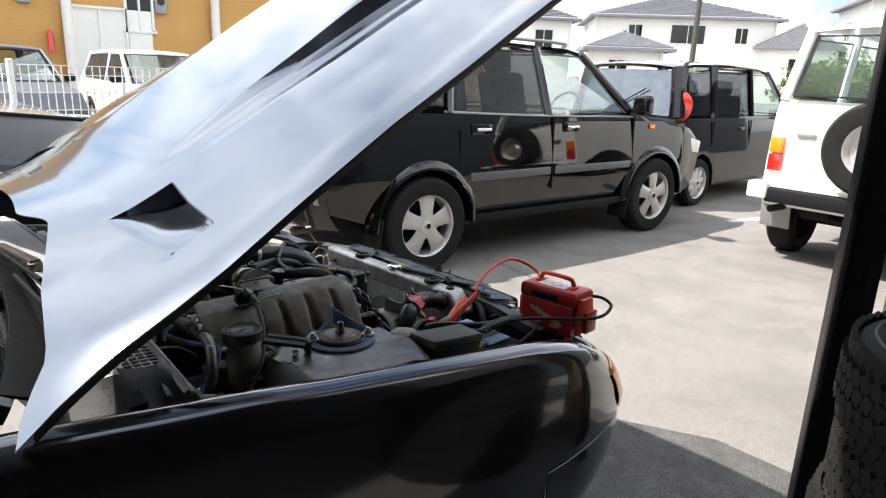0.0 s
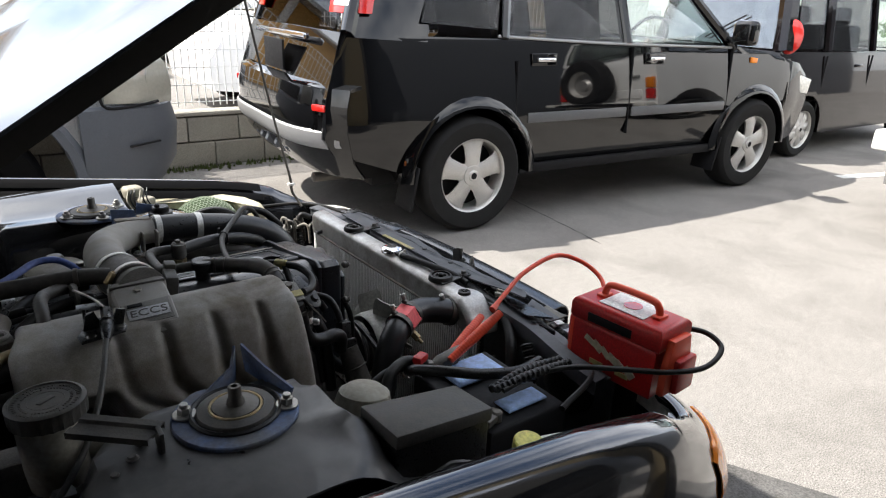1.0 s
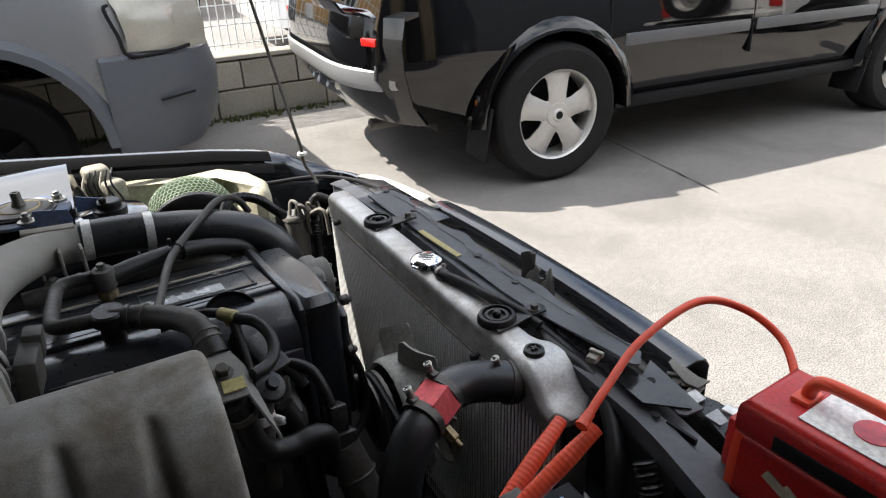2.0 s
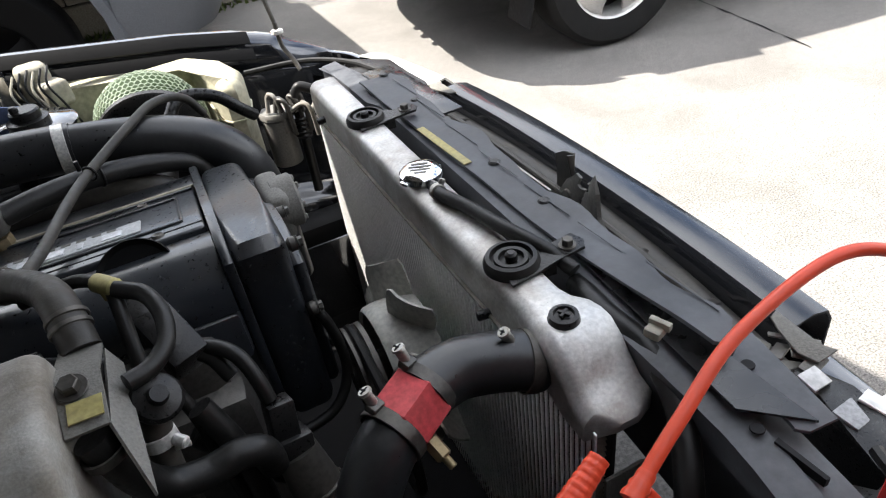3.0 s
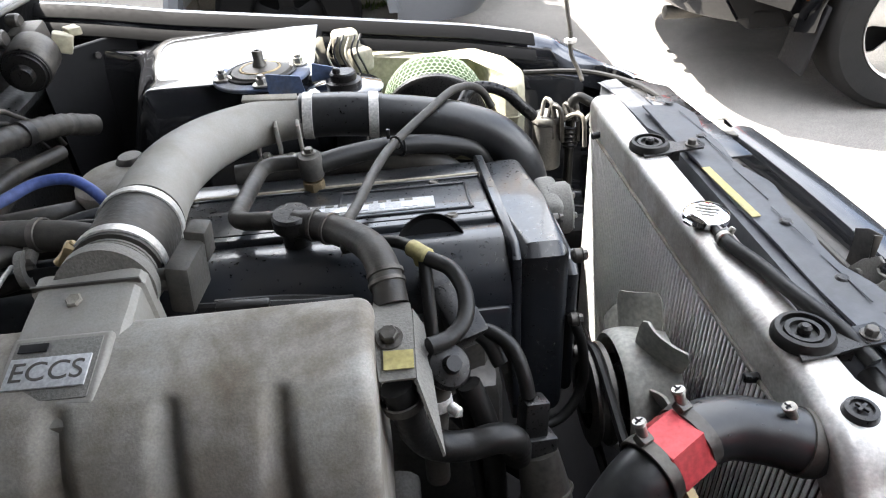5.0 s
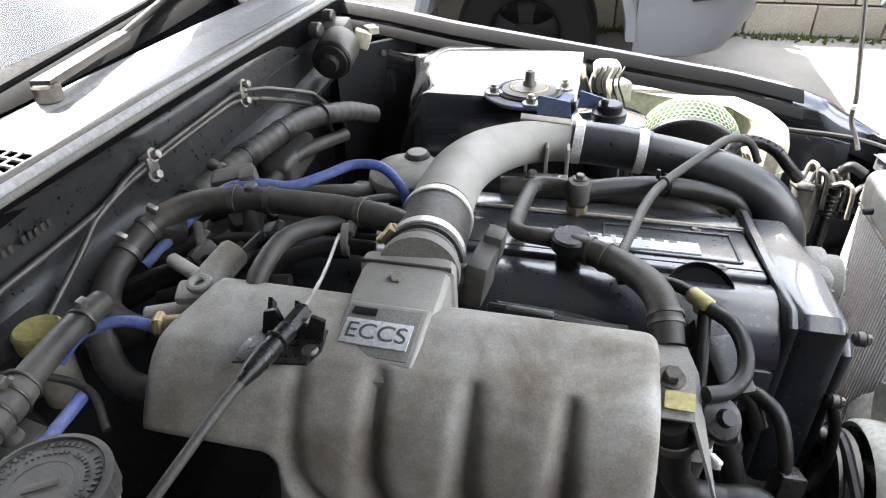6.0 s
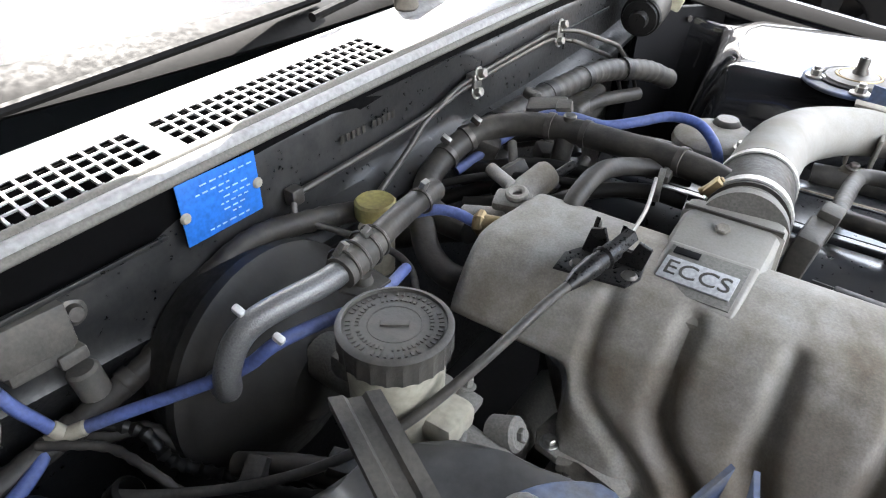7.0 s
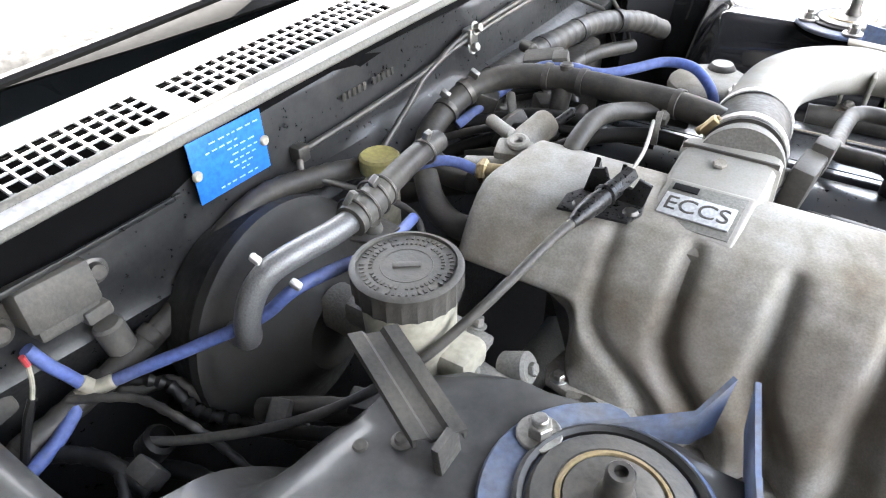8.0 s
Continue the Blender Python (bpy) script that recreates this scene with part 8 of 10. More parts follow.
for k in range(12):
    c = (0.48 + rng.random() * 0.22, 1.74 + rng.random() * 0.16, 0.765 + rng.random() * 0.05)
    bm = box(B(), c, (0.022 + 0.018 * rng.random(), 0.018 + 0.013 * rng.random(), 0.018 + 0.013 * rng.random()), (rng.uniform(-30, 30), rng.uniform(-30, 30), rng.uniform(0, 90)), 0.004)
    rod(bm, c, (c[0] + rng.uniform(-0.03, 0.03), c[1] + 0.03, c[2] + 0.018), 0.0055)
    single("connector", bm, ("plastic", "greyplastic", "darksteel")[k % 3], "small dusty electrical connector on the engine's back", "connector", "connectors behind the engine")
bm = box(B(), (0.520, 1.880, 0.838), (0.052, 0.030, 0.026), (10, -8, 20), 0.005)
box(bm, (0.548, 1.868, 0.850), (0.020, 0.022, 0.020), (10, -8, 20), 0.004)
rod(bm, (0.50, 1.89, 0.846), (0.478, 1.90, 0.846), 0.008)
single("solenoid_valve", bm, "greyplastic", "dusty grey solenoid valve beside the heater hose", "engine valve")
# round alloy cover behind the engine
ec = single("egr_valve", lathe(B(), [(0.0, 0.012), (0.046, 0.012), (0.054, 0.006), (0.056, -0.002), (0.046, -0.035), (0, -0.035)], (0.700, 2.025, 0.790), (0, 0, 1), 32), "castalu", "round dusty alloy valve cover", "engine valve")
part("cap", lathe(B(), [(0, 0.024), (0.014, 0.024), (0.019, 0.017), (0.019, 0.0)], (0.703, 2.062, 0.785), (0, 0, 1), 20), "darksteel", ec, "rusty brown cap")
part("bolt", bolt(B(), (0.740, 1.992, 0.803), (0, 0, 1), 0.007, 0.008), "steel", ec)

SET = stand(-0.015, -0.022, 0.016)
# ==== RADIATOR AND COOLING ====
radiator = thing("radiator", (1.40, YC, 0.2), "aluminium radiator with a stained polished top tank", "radiator")
bm = B()
rows = []
for y in np.linspace(1.508, 2.365, 60):
    e = min(1, (y - 1.508) / 0.012 + 0.3, (2.365 - y) / 0.012 + 0.3)
    wide = 0.018 * smooth01((1.635 - y) / 0.035)
    drop = 0.055 * smooth01((1.585 - y) / 0.06)
    x0, x1 = 1.386 - wide * 0.3, 1.437 + wide
    z0, z1 = 0.672 - 0.02 * smooth01((1.60 - y) / 0.05), 0.728 - drop * 0.8
    r, R = 0.010, 0.017
    pr = [(x0, z0)] + [(x0 + R * (1 - math.cos(a)), z1 - R * (1 - math.sin(a))) for a in np.linspace(0, math.pi / 2, 8)] + [ (x1 - r, z1), (x1 - 0.3 * r, z1 - 0.3 * r), (x1, z1 - r), (x1, z0)]
    cx, cz = (x0 + x1) / 2, (z0 + z1) / 2
    rows.append([(cx + (a - cx) * e, y, cz + (b - cz) * e) for a, b in pr])
bm = sheet(B(), rows, 0, True)
bmesh.ops.holes_fill(bm, edges=[e for e in bm.edges if e.is_boundary])
tank = part("top_tank", bm, "alu", radiator, "water-stained polished aluminium top tank", 30)
bm = tube(B(), [(1.3855, 1.53, 0.668), (1.3850, 1.75, 0.669), (1.3855, 2.05, 0.668), (1.3855, 2.34, 0.668)], 0.0030, 8, 6, True, 0.0003, 0.011)
part("weld_bead", bm, "castalu", tank, "rough weld along the tank's foot")
for y in (1.508, 2.352):
    part("side_plate", box(B(), (1.418, y, 0.395), (0.046, 0.004, 0.41), bev=0.001), "castdark", radiator, "dull aluminium side plate")
# added backing; its black is the shade in the gaps between tubes
part("core_back", box(B(), (1.4050, 1.930, 0.43), (0.004, 0.84, 0.48), bev=0.0005), "ink", radiator, "black sheet added behind the core as the shade between its tubes")
bm = B()
for k in range(96):
    y = 1.515 + k * 0.00868
    box(bm, (1.3870, y, 0.440), (0.0018, 0.0044, 0.455), bev=0)
tagged(part("core_tube", bm, "core", radiator, "upright finned aluminium tubes"), kind="stuff")
bm = B()
for k in range(95):
    y = 1.5193 + k * 0.00868
    vs = []
    for i in range(56):
        z = 0.212 + i * 0.0082
        vs.append([(1.3925, y - 0.0025, z), (1.3925, y + 0.0025, z + 0.0041)])
        vs.append([(1.3925, y - 0.0025, z + 0.0082), (1.3925, y + 0.0025, z + 0.0041)])
    for a, b in vs:
        p, q = Vector(a), Vector(b)
        f = [bm.verts.new(p), bm.verts.new(q), bm.verts.new(q + Vector((0.010, 0, 0))), bm.verts.new(p + Vector((0.010, 0, 0)))]
        bm.faces.new(f)
tagged(part("core_fin", bm, "castalu", radiator, "folded cooling fins"), kind="stuff")
bm = B()
lathe(bm, [(0.021, 0.0), (0.021, 0.016), (0.024, 0.018)], (1.412, 1.918, 0.716), (0, 0, 1), 28)
filler = part("filler_neck", bm, "alu", radiator)
bm = B()
lathe(bm, [(0.0, 0.014), (0.016, 0.0145), (0.024, 0.013), (0.028, 0.009), (0.0285, 0.002), (0.026, 0.0)], (1.412, 1.918, 0.729), (0, 0, 1), 36)
for a in (20, 200):
    c, s = math.cos(radians(a)), math.sin(radians(a))
    box(bm, (1.412 + 0.028 * c, 1.918 + 0.028 * s, 0.733), (0.007, 0.015, 0.005), (0, 0, a), 0.002)
cap = part("radiator_cap", bm, "chrome", filler, "chromed pressure cap with worn print")
bm = B()
for k, (dy, w) in enumerate(((0.009, 0.022), (0.002, 0.030), (-0.005, 0.026), (-0.012, 0.016))):
    box(bm, (1.412 + 0.4 * dy, 1.918 + dy, 0.7436), (w, 0.0035, 0.0008), (0, 0, -25), 0)
part("print_bar", bm, "castdark", cap)
bm = B()
rod(bm, (1.413, 1.893, 0.730), (1.4095, 1.866, 0.734), 0.0055)
tube(bm, [(1.4095, 1.870, 0.7365), (1.411, 1.846, 0.7375), (1.4235, 1.802, 0.7375), (1.4325, 1.756, 0.7375), (1.443, 1.722, 0.736), (1.458, 1.690, 0.728), (1.468, 1.66, 0.718)], 0.0085, 12)
ov = part("overflow_hose", bm, "rubber", radiator, "black overflow hose")
bm = B()
lathe(bm, [(0.0090, -0.004), (0.0105, -0.003), (0.0105, 0.003), (0.0090, 0.004)], (1.4095, 1.862, 0.7367), (0.05, -1, 0), 18)
rod(bm, (1.4150, 1.862, 0.744), (1.4195, 1.864, 0.750), 0.004)
part("clip", bm, "steel", ov)
for y in (1.695, 2.129):
    bm = B()
    lathe(bm, [(0.0, 0.006), (0.013, 0.006), (0.0135, 0.011), (0.018, 0.011), (0.0185, 0.006), (0.022, 0.006), (0.0225, 0.013), (0.027, 0.012), (0.030, 0.006), (0.030, 0.0)], (1.414, y, 0.728), (0, 0, 1), 36)
    mount = part("mount_rubber", bm, "rubber", radiator, "ribbed black rubber mounting bush")
    bm = B()
    disc(bm, (1.414, y, 0.733), (0, 0, 1), 0.0065, 0.012, 14)
    slab(bm, [(1.395, y - 0.034), (1.434, y - 0.030), (1.455, y - 0.024), (1.490, y - 0.022), (1.497, y - 0.010), (1.492, y + 0.008), (1.458, y + 0.002), (1.440, y + 0.020), (1.425, y + 0.030), (1.405, y + 0.03)], "z", 0.7285, 0.7320, 0.001)
    slab(bm, [(1.440, y - 0.02), (1.452, y - 0.022), (1.452, y - 0.026), (1.440, y - 0.024)], "z", 0.715, 0.730)
    arm = part("mount_bracket", bm, "plastic", mount, "black steel mounting bracket")
    bm = B()
    bolt(bm, (1.476, y - 0.010, 0.732), (0, 0, 1), 0.0065, 0.008)
    part("bracket_bolt", bm, "darksteel", arm)
bm = B()
lathe(bm, [(0.0, 0.007), (0.009, 0.007), (0.010, 0.010), (0.014, 0.009), (0.0155, 0.003), (0.0155, 0.0)], (1.412, 1.598, 0.725), (0, 0, 1), 28)
for a in (30, 120):
    box(bm, (1.412, 1.598, 0.735), (0.012, 0.003, 0.003), (0, 0, a), 0.0005)
part("drain_plug", bm, "plastic", radiator, "black cross-headed bleed plug")
part("pin", rod(B(), (1.392, 2.285, 0.683), (1.372, 2.285, 0.680), 0.006), "plastic", radiator)
part("pin", rod(B(), (1.392, 1.70, 0.670), (1.372, 1.705, 0.668), 0.006), "plastic", radiator)

SET = Matrix.Identity(4)
upper = thing("upper_radiator_hose", (1.29, 1.60, 0.60), "black radiator hose with a red anodised sensor adapter", "hose")
part("hose", tube(B(), [(1.364, 1.591, 0.712), (1.345, 1.596, 0.720), (1.318, 1.603, 0.726), (1.290, 1.607, 0.730), (1.258, 1.601, 0.731)], 0.0262, 24), "pipeblack", upper, "smooth black rubber elbow")
part("hose", tube(B(), [(1.226, 1.582, 0.726), (1.205, 1.570, 0.715), (1.186, 1.560, 0.690), (1.175, 1.556, 0.65), (1.17, 1.56, 0.60), (1.165, 1.59, 0.53)], 0.0255, 22), "pipeblack", upper, "black rubber lower bend")
axis = Vector((-0.86, -0.49, -0.14)).normalized()
HEX = Vector((1.240, 1.590, 0.729))
part("sensor_adapter", disc(B(), HEX - axis * 0.018, axis, 0.0300, 0.036, 6, 0.0012), "redalu", upper, "red anodised six-sided adapter")
bm = rod(B(), HEX + Vector((0.006, -0.018, -0.020)), HEX + Vector((0.012, -0.034, -0.030)), 0.0075, 6)
rod(bm, HEX + Vector((0.011, -0.032, -0.029)), HEX + Vector((0.015, -0.042, -0.035)), 0.0038, 10)
part("sensor", bm, "brass", upper, "tarnished temperature sensor")
for c, ax, up in ((HEX - axis * 0.022, axis, (-0.25, 0.30, 1)), (HEX + axis * 0.022, axis, (-0.25, 0.30, 1)), (Vector((1.352, 1.594, 0.717)), (1, -0.22, -0.3), (-0.45, 0.1, 1))):
    band = part("worm_clamp", lathe(B(), [(0.0265, -0.0058), (0.0282, -0.0053), (0.0282, 0.0053), (0.0265, 0.0058)], c, ax, 34), "darksteel", upper, "steel worm clamp")
    u = Vector(up).normalized()
    p = c + u * 0.0295
    part("clamp_box", box(B(), p, (0.013, 0.011, 0.008), (15, 10, 30), 0.002), "darksteel", band)
    bm = rod(B(), p + u * 0.002, p + u * 0.014, 0.0045, 14)
    q = p + u * 0.0145
    lathe(bm, [(0, 0.002), (0.0052, 0.002), (0.0058, 0.0), (0, 0.0)], q, u, 16)
    part("clamp_screw", bm, "steel", band, "bright crosshead clamp screw")
    part("screw_slot", box(box(B(), q + u * 0.0022, (0.0075, 0.0014, 0.0008), (0, 0, 30), 0), q + u * 0.0022, (0.0014, 0.0075, 0.0008), (0, 0, 30), 0), "ink", band)
part("clamp_tag", lathe(B(), [(0.0284, -0.0050), (0.0288, -0.0045), (0.0288, 0.0045), (0.0284, 0.0050)], HEX + axis * 0.022 + Vector((0, 0, -0.0006)), axis, 34), "darksteel", upper)

SET = Matrix.Identity(4)
FX, FY, FZ = 1.275, 1.806, 0.560
fan = thing("cooling_fan", (FX, FY, FZ), "pale grey plastic engine fan standing still before the core", "fan")
bm = lathe(B(), [(0.066, 0.0), (0.071, -0.003), (0.0745, 0.001), (0.0760, 0.010), (0.0775, 0.058), (0.072, 0.060), (0.067, 0.010)], (FX, FY, FZ), (1, 0, 0), 52, True)
part("fan_hub", bm, "fangrey", fan, "pale dusty moulded fan hub")
bm = lathe(B(), [(0, 0.006), (0.030, 0.006), (0.034, 0.010), (0.036, 0.020), (0.064, 0.024), (0.066, 0.050), (0.0, 0.052)], (FX, FY, FZ), (1, 0, 0), 40)
for k in range(12):
    a = math.pi * k / 6
    box(bm, (FX + 0.018, FY + 0.050 * math.cos(a), FZ + 0.050 * math.sin(a)), (0.012, 0.026, 0.0025), (math.degrees(a), 0, 0), 0.0006)
part("clutch", bm, "plastic", fan, "black finned viscous clutch")
for k in range(4):
    a = math.pi * k / 2 + 0.4
    part("hub_bolt", bolt(B(), (FX + 0.020, FY + 0.030 * math.cos(a), FZ + 0.030 * math.sin(a)), (-1, 0, 0), 0.005, 0.005), "darksteel", fan)
for k in range(8):
    a = 2 * math.pi * k / 8 + 0.25
    c, s_ = math.cos(a), math.sin(a)
    rows = []
    for r, w, pitch in ((0.072, 0.022, 0.018), (0.085, 0.025, 0.018), (0.100, 0.028, 0.017), (0.112, 0.028, 0.016), (0.119, 0.022, 0.014)):
        rows.append([(FX + 0.034 + pitch * q + 0.006 * q * q, FY + r * c - (w * q + 0.10 * (r - 0.07)) * s_, FZ + r * s_ + (w * q + 0.10 * (r - 0.07)) * c) for q in (-1, -0.5, 0, 0.5, 1)])
    part("blade", sheet(B(), rows, 0.003), "fangrey", fan, "pale grey curved fan blade")
bm = B()
lathe(bm, [(0.040, 0.0), (0.062, 0.002), (0.062, 0.006), (0.056, 0.010), (0.056, 0.016), (0.062, 0.020), (0.062, 0.026), (0.040, 0.028)], (1.238, FY, FZ), (1, 0, 0), 36)
lathe(bm, [(0.0, 0.0), (0.022, 0.0), (0.022, 0.045), (0, 0.045)], (1.235, FY, FZ), (1, 0, 0), 24)
part("pulley", bm, "darksteel", fan, "black grooved pulley")
part("fan_belt", tube(B(), [(1.251, 1.70, 0.60), (1.251, 1.655, 0.57), (1.251, 1.67, 0.50), (1.251, 1.77, 0.50), (1.251, 1.85, 0.52), (1.251, 1.86, 0.58), (1.251, 1.81, 0.62), (1.251, 1.70, 0.60)], 0.006, 8), "rubber", fan, "black ribbed belt")
SET = stand(-0.015, -0.022, 0.016)
bm = B()
tube(bm, [(1.470, 1.66, 0.700), (1.462, 1.60, 0.706), (1.468, 1.545, 0.700), (1.455, 1.49, 0.685), (1.425, 1.44, 0.655), (1.40, 1.41, 0.60)], 0.0125, 12)
single("condenser_hose", bm, "rubber", "black air conditioning hose beside the radiator", "hose")
bm = B()
tube(bm, [(1.43, 1.40, 0.68), (1.42, 1.37, 0.64), (1.40, 1.35, 0.56)], 0.013, 14, 8, True, 0.002, 0.007)
single("corrugated_conduit", bm, "plastic", "black corrugated cable conduit", "cable")
SET = stand(0.012, 0.036, 0.004)
# air conditioning dryer and pipes by the far front corner
bm = B()
lathe(bm, [(0, 0.10), (0.024, 0.10), (0.029, 0.095), (0.029, 0.0), (0, 0)], (1.300, 2.385, 0.56), (0, 0, 1), 26)
lathe(bm, [(0, 0.012), (0.030, 0.012), (0.033, 0.008), (0.033, 0.0)], (1.300, 2.385, 0.66), (0, 0, 1), 8)
single("ac_dryer", bm, "castdark", "dusty alloy receiver dryer", "air conditioning dryer")
rng = random.Random(11)
for k in range(7):
    bm = B()
    a = (1.285 + 0.012 * k, 2.37 - 0.008 * k, 0.675)
    b = (a[0] + rng.uniform(-0.01, 0.03), a[1] + rng.uniform(-0.02, 0.03), 0.695 + rng.uniform(-0.012, 0.012))
    tube(bm, [a, (b[0], b[1], b[2]), (b[0] + 0.012, b[1] - 0.014, b[2] - 0.008), (b[0] + 0.015, b[1] - 0.02, 0.63)], 0.0042, 10)
    box(bm, (b[0] + 0.004, b[1], b[2]), (0.012, 0.011, 0.010), (10 * k, 20, 15 * k), 0.003)
    single("pipe_fitting", bm, ("castalu", "darksteel", "darksteel")[k % 3], "small pale pipe union near the headlamp", "fitting", "pipe unions in the front corner")
bm = B()
tube(bm, [(1.375, 2.345, 0.705), (1.350, 2.352, 0.715), (1.338, 2.352, 0.69), (1.338, 2.35, 0.63), (1.335, 2.34, 0.50)], 0.0095, 12)
single("ac_pipe", bm, "rubber", "black hose beside the radiator's end", "hose")
bm = B()
tube(bm, [(1.338, 2.351, 0.660), (1.338, 2.35, 0.615)], 0.015, 14, 4, True, 0.002, 0.009)
single("pipe_bellows", bm, "plastic", "black ribbed bellows on a hose", "hose")

SET = stand(-0.018, 0.020, -0.004)
# ==== FAR SIDE OF THE BAY ====
bm = B()
lathe(bm, [(0.0, 0.0), (0.060, 0.0), (0.100, 0.006), (0.106, 0.012), (0.106, 0.022), (0.100, 0.026), (0.092, 0.026), (0.0, 0.020)], (1.112, 2.430, 0.668), (0.05, 1, 0.22), 48)
flt = single("air_filter", bm, "plastic", "mushroom air filter, black plate with green mesh-covered foam", "air filter")
bm = B()
lathe(bm, [(0.098, 0.026), (0.103, 0.045), (0.102, 0.085), (0.092, 0.115), (0.065, 0.135), (0.0, 0.145)], (1.112, 2.430, 0.668), (0.05, 1, 0.22), 48)
part("foam", bm, "green", flt, "green filter foam")
bm = B()
ax = turn_to((0.05, 1, 0.22))
base = Matrix.Translation((1.112, 2.430, 0.668)) @ ax
prof = [(0.099, 0.026), (0.1045, 0.045), (0.1035, 0.085), (0.0935, 0.1155), (0.066, 0.1365)]
def onfoam(a, t):
    r, h = float(np.interp(t, np.linspace(0, 1, 5), [p[0] for p in prof])), float(np.interp(t, np.linspace(0, 1, 5), [p[1] for p in prof]))
    return base @ Vector(((r + 0.0008) * math.cos(a), (r + 0.0008) * math.sin(a), h))
NA, NT = 60, 11
for i in range(NA):
    for j in range(NT):
        c = (i + 0.5 * (j % 2)) * 2 * math.pi / NA
        w, t0, t1 = math.pi / NA, j / NT, (j + 1) / NT
        for p, q in (((c - w, t0 + 0.03), (c - w, t1 - 0.03)), ((c - w, t1 - 0.03), (c, t1 + 0.01)), ((c, t1 + 0.01), (c + w, t1 - 0.03))):
            if t1 <= 1:
                rod(bm, onfoam(p[0], min(1, p[1])), onfoam(q[0], min(1, q[1])), 0.0010, 5)
tagged(part("mesh", bm, "mesh", flt, "pale honeycomb mesh"), kind="stuff")
bm = B()
tube(bm, [(1.112, 2.43, 0.690), (1.10, 2.37, 0.67), (1.08, 2.32, 0.62), (1.06, 2.30, 0.52)], 0.038, 20)
part("inlet_pipe", bm, "plastic", flt)
bm = B()
tube(bm, [(1.150, 2.262, 0.775), (1.170, 2.288, 0.790), (1.20, 2.30, 0.788), (1.235, 2.302, 0.772), (1.262, 2.30, 0.745), (1.285, 2.31, 0.72)], 0.0105, 12)
bm2 = single("perforated_conduit", bm, "plastic", "black spiral-perforated cable conduit", "cable")
bm = B()
for k in range(9):
    t = curve([(1.150, 2.262, 0.775), (1.170, 2.288, 0.790), (1.20, 2.30, 0.788), (1.235, 2.302, 0.772), (1.262, 2.30, 0.745)], 8)[2 + 3 * k]
    disc(bm, t + Vector((0, -0.006, 0.0095)), (0, -0.5, 1), 0.0025, 0.0015, 8)
part("hole", bm, "ink", bm2)
SET = stand(-0.014, -0.030, 0.017)
# power steering reservoir
bm = B()
lathe(bm, [(0, -0.14), (0.054, -0.14), (0.060, -0.02), (0.067, -0.012), (0.070, -0.004), (0.065, 0.0), (0.036, 0.002), (0.0, 0.003)], (0.945, 2.405, 0.773), (0, 0, 1), 40)
ps = single("fluid_reservoir", bm, "towerpaint", "round black fluid reservoir with a screw cap", "reservoir")
bm = B()
lathe(bm, [(0, 0.026), (0.021, 0.026), (0.0235, 0.023), (0.0235, 0.012), (0.032, 0.010), (0.032, 0.0)], (0.945, 2.400, 0.775), (0, 0, 1), 16)
disc(bm, (0.935, 2.388, 0.80), (0, 0, 1), 0.007, 0.012, 8)
part("screw_cap", bm, "plastic", ps, "black screw cap")
SET = Matrix.Identity(4)
# coolant tank: a long body along the wing with a nose beside the filter
bm = slab(B(), [(0.975, 2.545), (1.205, 2.535), (1.222, 2.50), (1.226, 2.40), (1.240, 2.375), (1.262, 2.372), (1.278, 2.39), (1.288, 2.45), (1.270, 2.52), (1.215, 2.590), (1.10, 2.625), (0.985, 2.640), (0.970, 2.62)], "z", 0.52, 0.738, 0.024, 5)
tk = single("coolant_tank", bm, "cream", "yellowed translucent coolant tank along the wing", "tank")
part("tank_seam", slab(B(), [(0.972, 2.542), (1.206, 2.532), (1.219, 2.50), (1.223, 2.40), (1.239, 2.372), (1.263, 2.369), (1.281, 2.39), (1.291, 2.45), (1.272, 2.523), (1.217, 2.593), (1.10, 2.628), (0.984, 2.643), (0.967, 2.62)], "z", 0.668, 0.672, 0.0015), "cream", tk, "moulded seam of the tank")
SET = stand(-0.035, 0.095, 0.016)
bm = B()
box(bm, (0.958, 2.565, 0.752), (0.060, 0.060, 0.075), (0, 0, 10), 0.014, 3)
box(bm, (0.985, 2.53, 0.735), (0.05, 0.05, 0.05), (0, 0, 30), 0.01, 3)
sl = single("relay_box", bm, "dirtywhite", "off-white plastic relay holder by the strut tower", "relay box")
rng = random.Random(5)
for k in range(6):
    bm = B()
    p = (0.935 + 0.012 * k, 2.505 + 0.01 * (k % 3), 0.79)
    tube(bm, [p, (p[0] - 0.01, p[1] - 0.03, 0.765), (p[0] + 0.004, p[1] - 0.045, 0.73), (p[0] + 0.02, p[1] - 0.05, 0.68)], 0.0022, 8)
    part("lead", bm, ("dirtywhite", "ink", "rubber")[k % 3], sl)
SET = stand(0.010, 0.020, 0.006)
# dark shroud and wiper motor
rows = [[(0.322 + 0.145 * q, 2.505 + 0.19 * q ** 0.8, z) for q in np.linspace(0, 1, 12)] for z in (0.50, 0.70, 0.815, 0.829)]
sh = single("shroud", sheet(B(), rows, 0.003), "ink", "black plastic shroud in the bay's rear corner", "cover")
part("rim", tube(B(), [rows[-1][k] for k in range(0, 12)], 0.0035, 8, 3), "plastic", sh, "moulded rim")
part("screw", disc(B(), (0.400, 2.607, 0.805), (0.8, -0.6, 0), 0.007, 0.004, 14, 0.001), "darksteel", sh)
SET = stand(0.010, 0.020, -0.004) @ Matrix.Translation((0.35, 2.42, 0.855)) @ Matrix.Scale(1.22, 4) @ Matrix.Translation((-0.35, -2.42, -0.855))
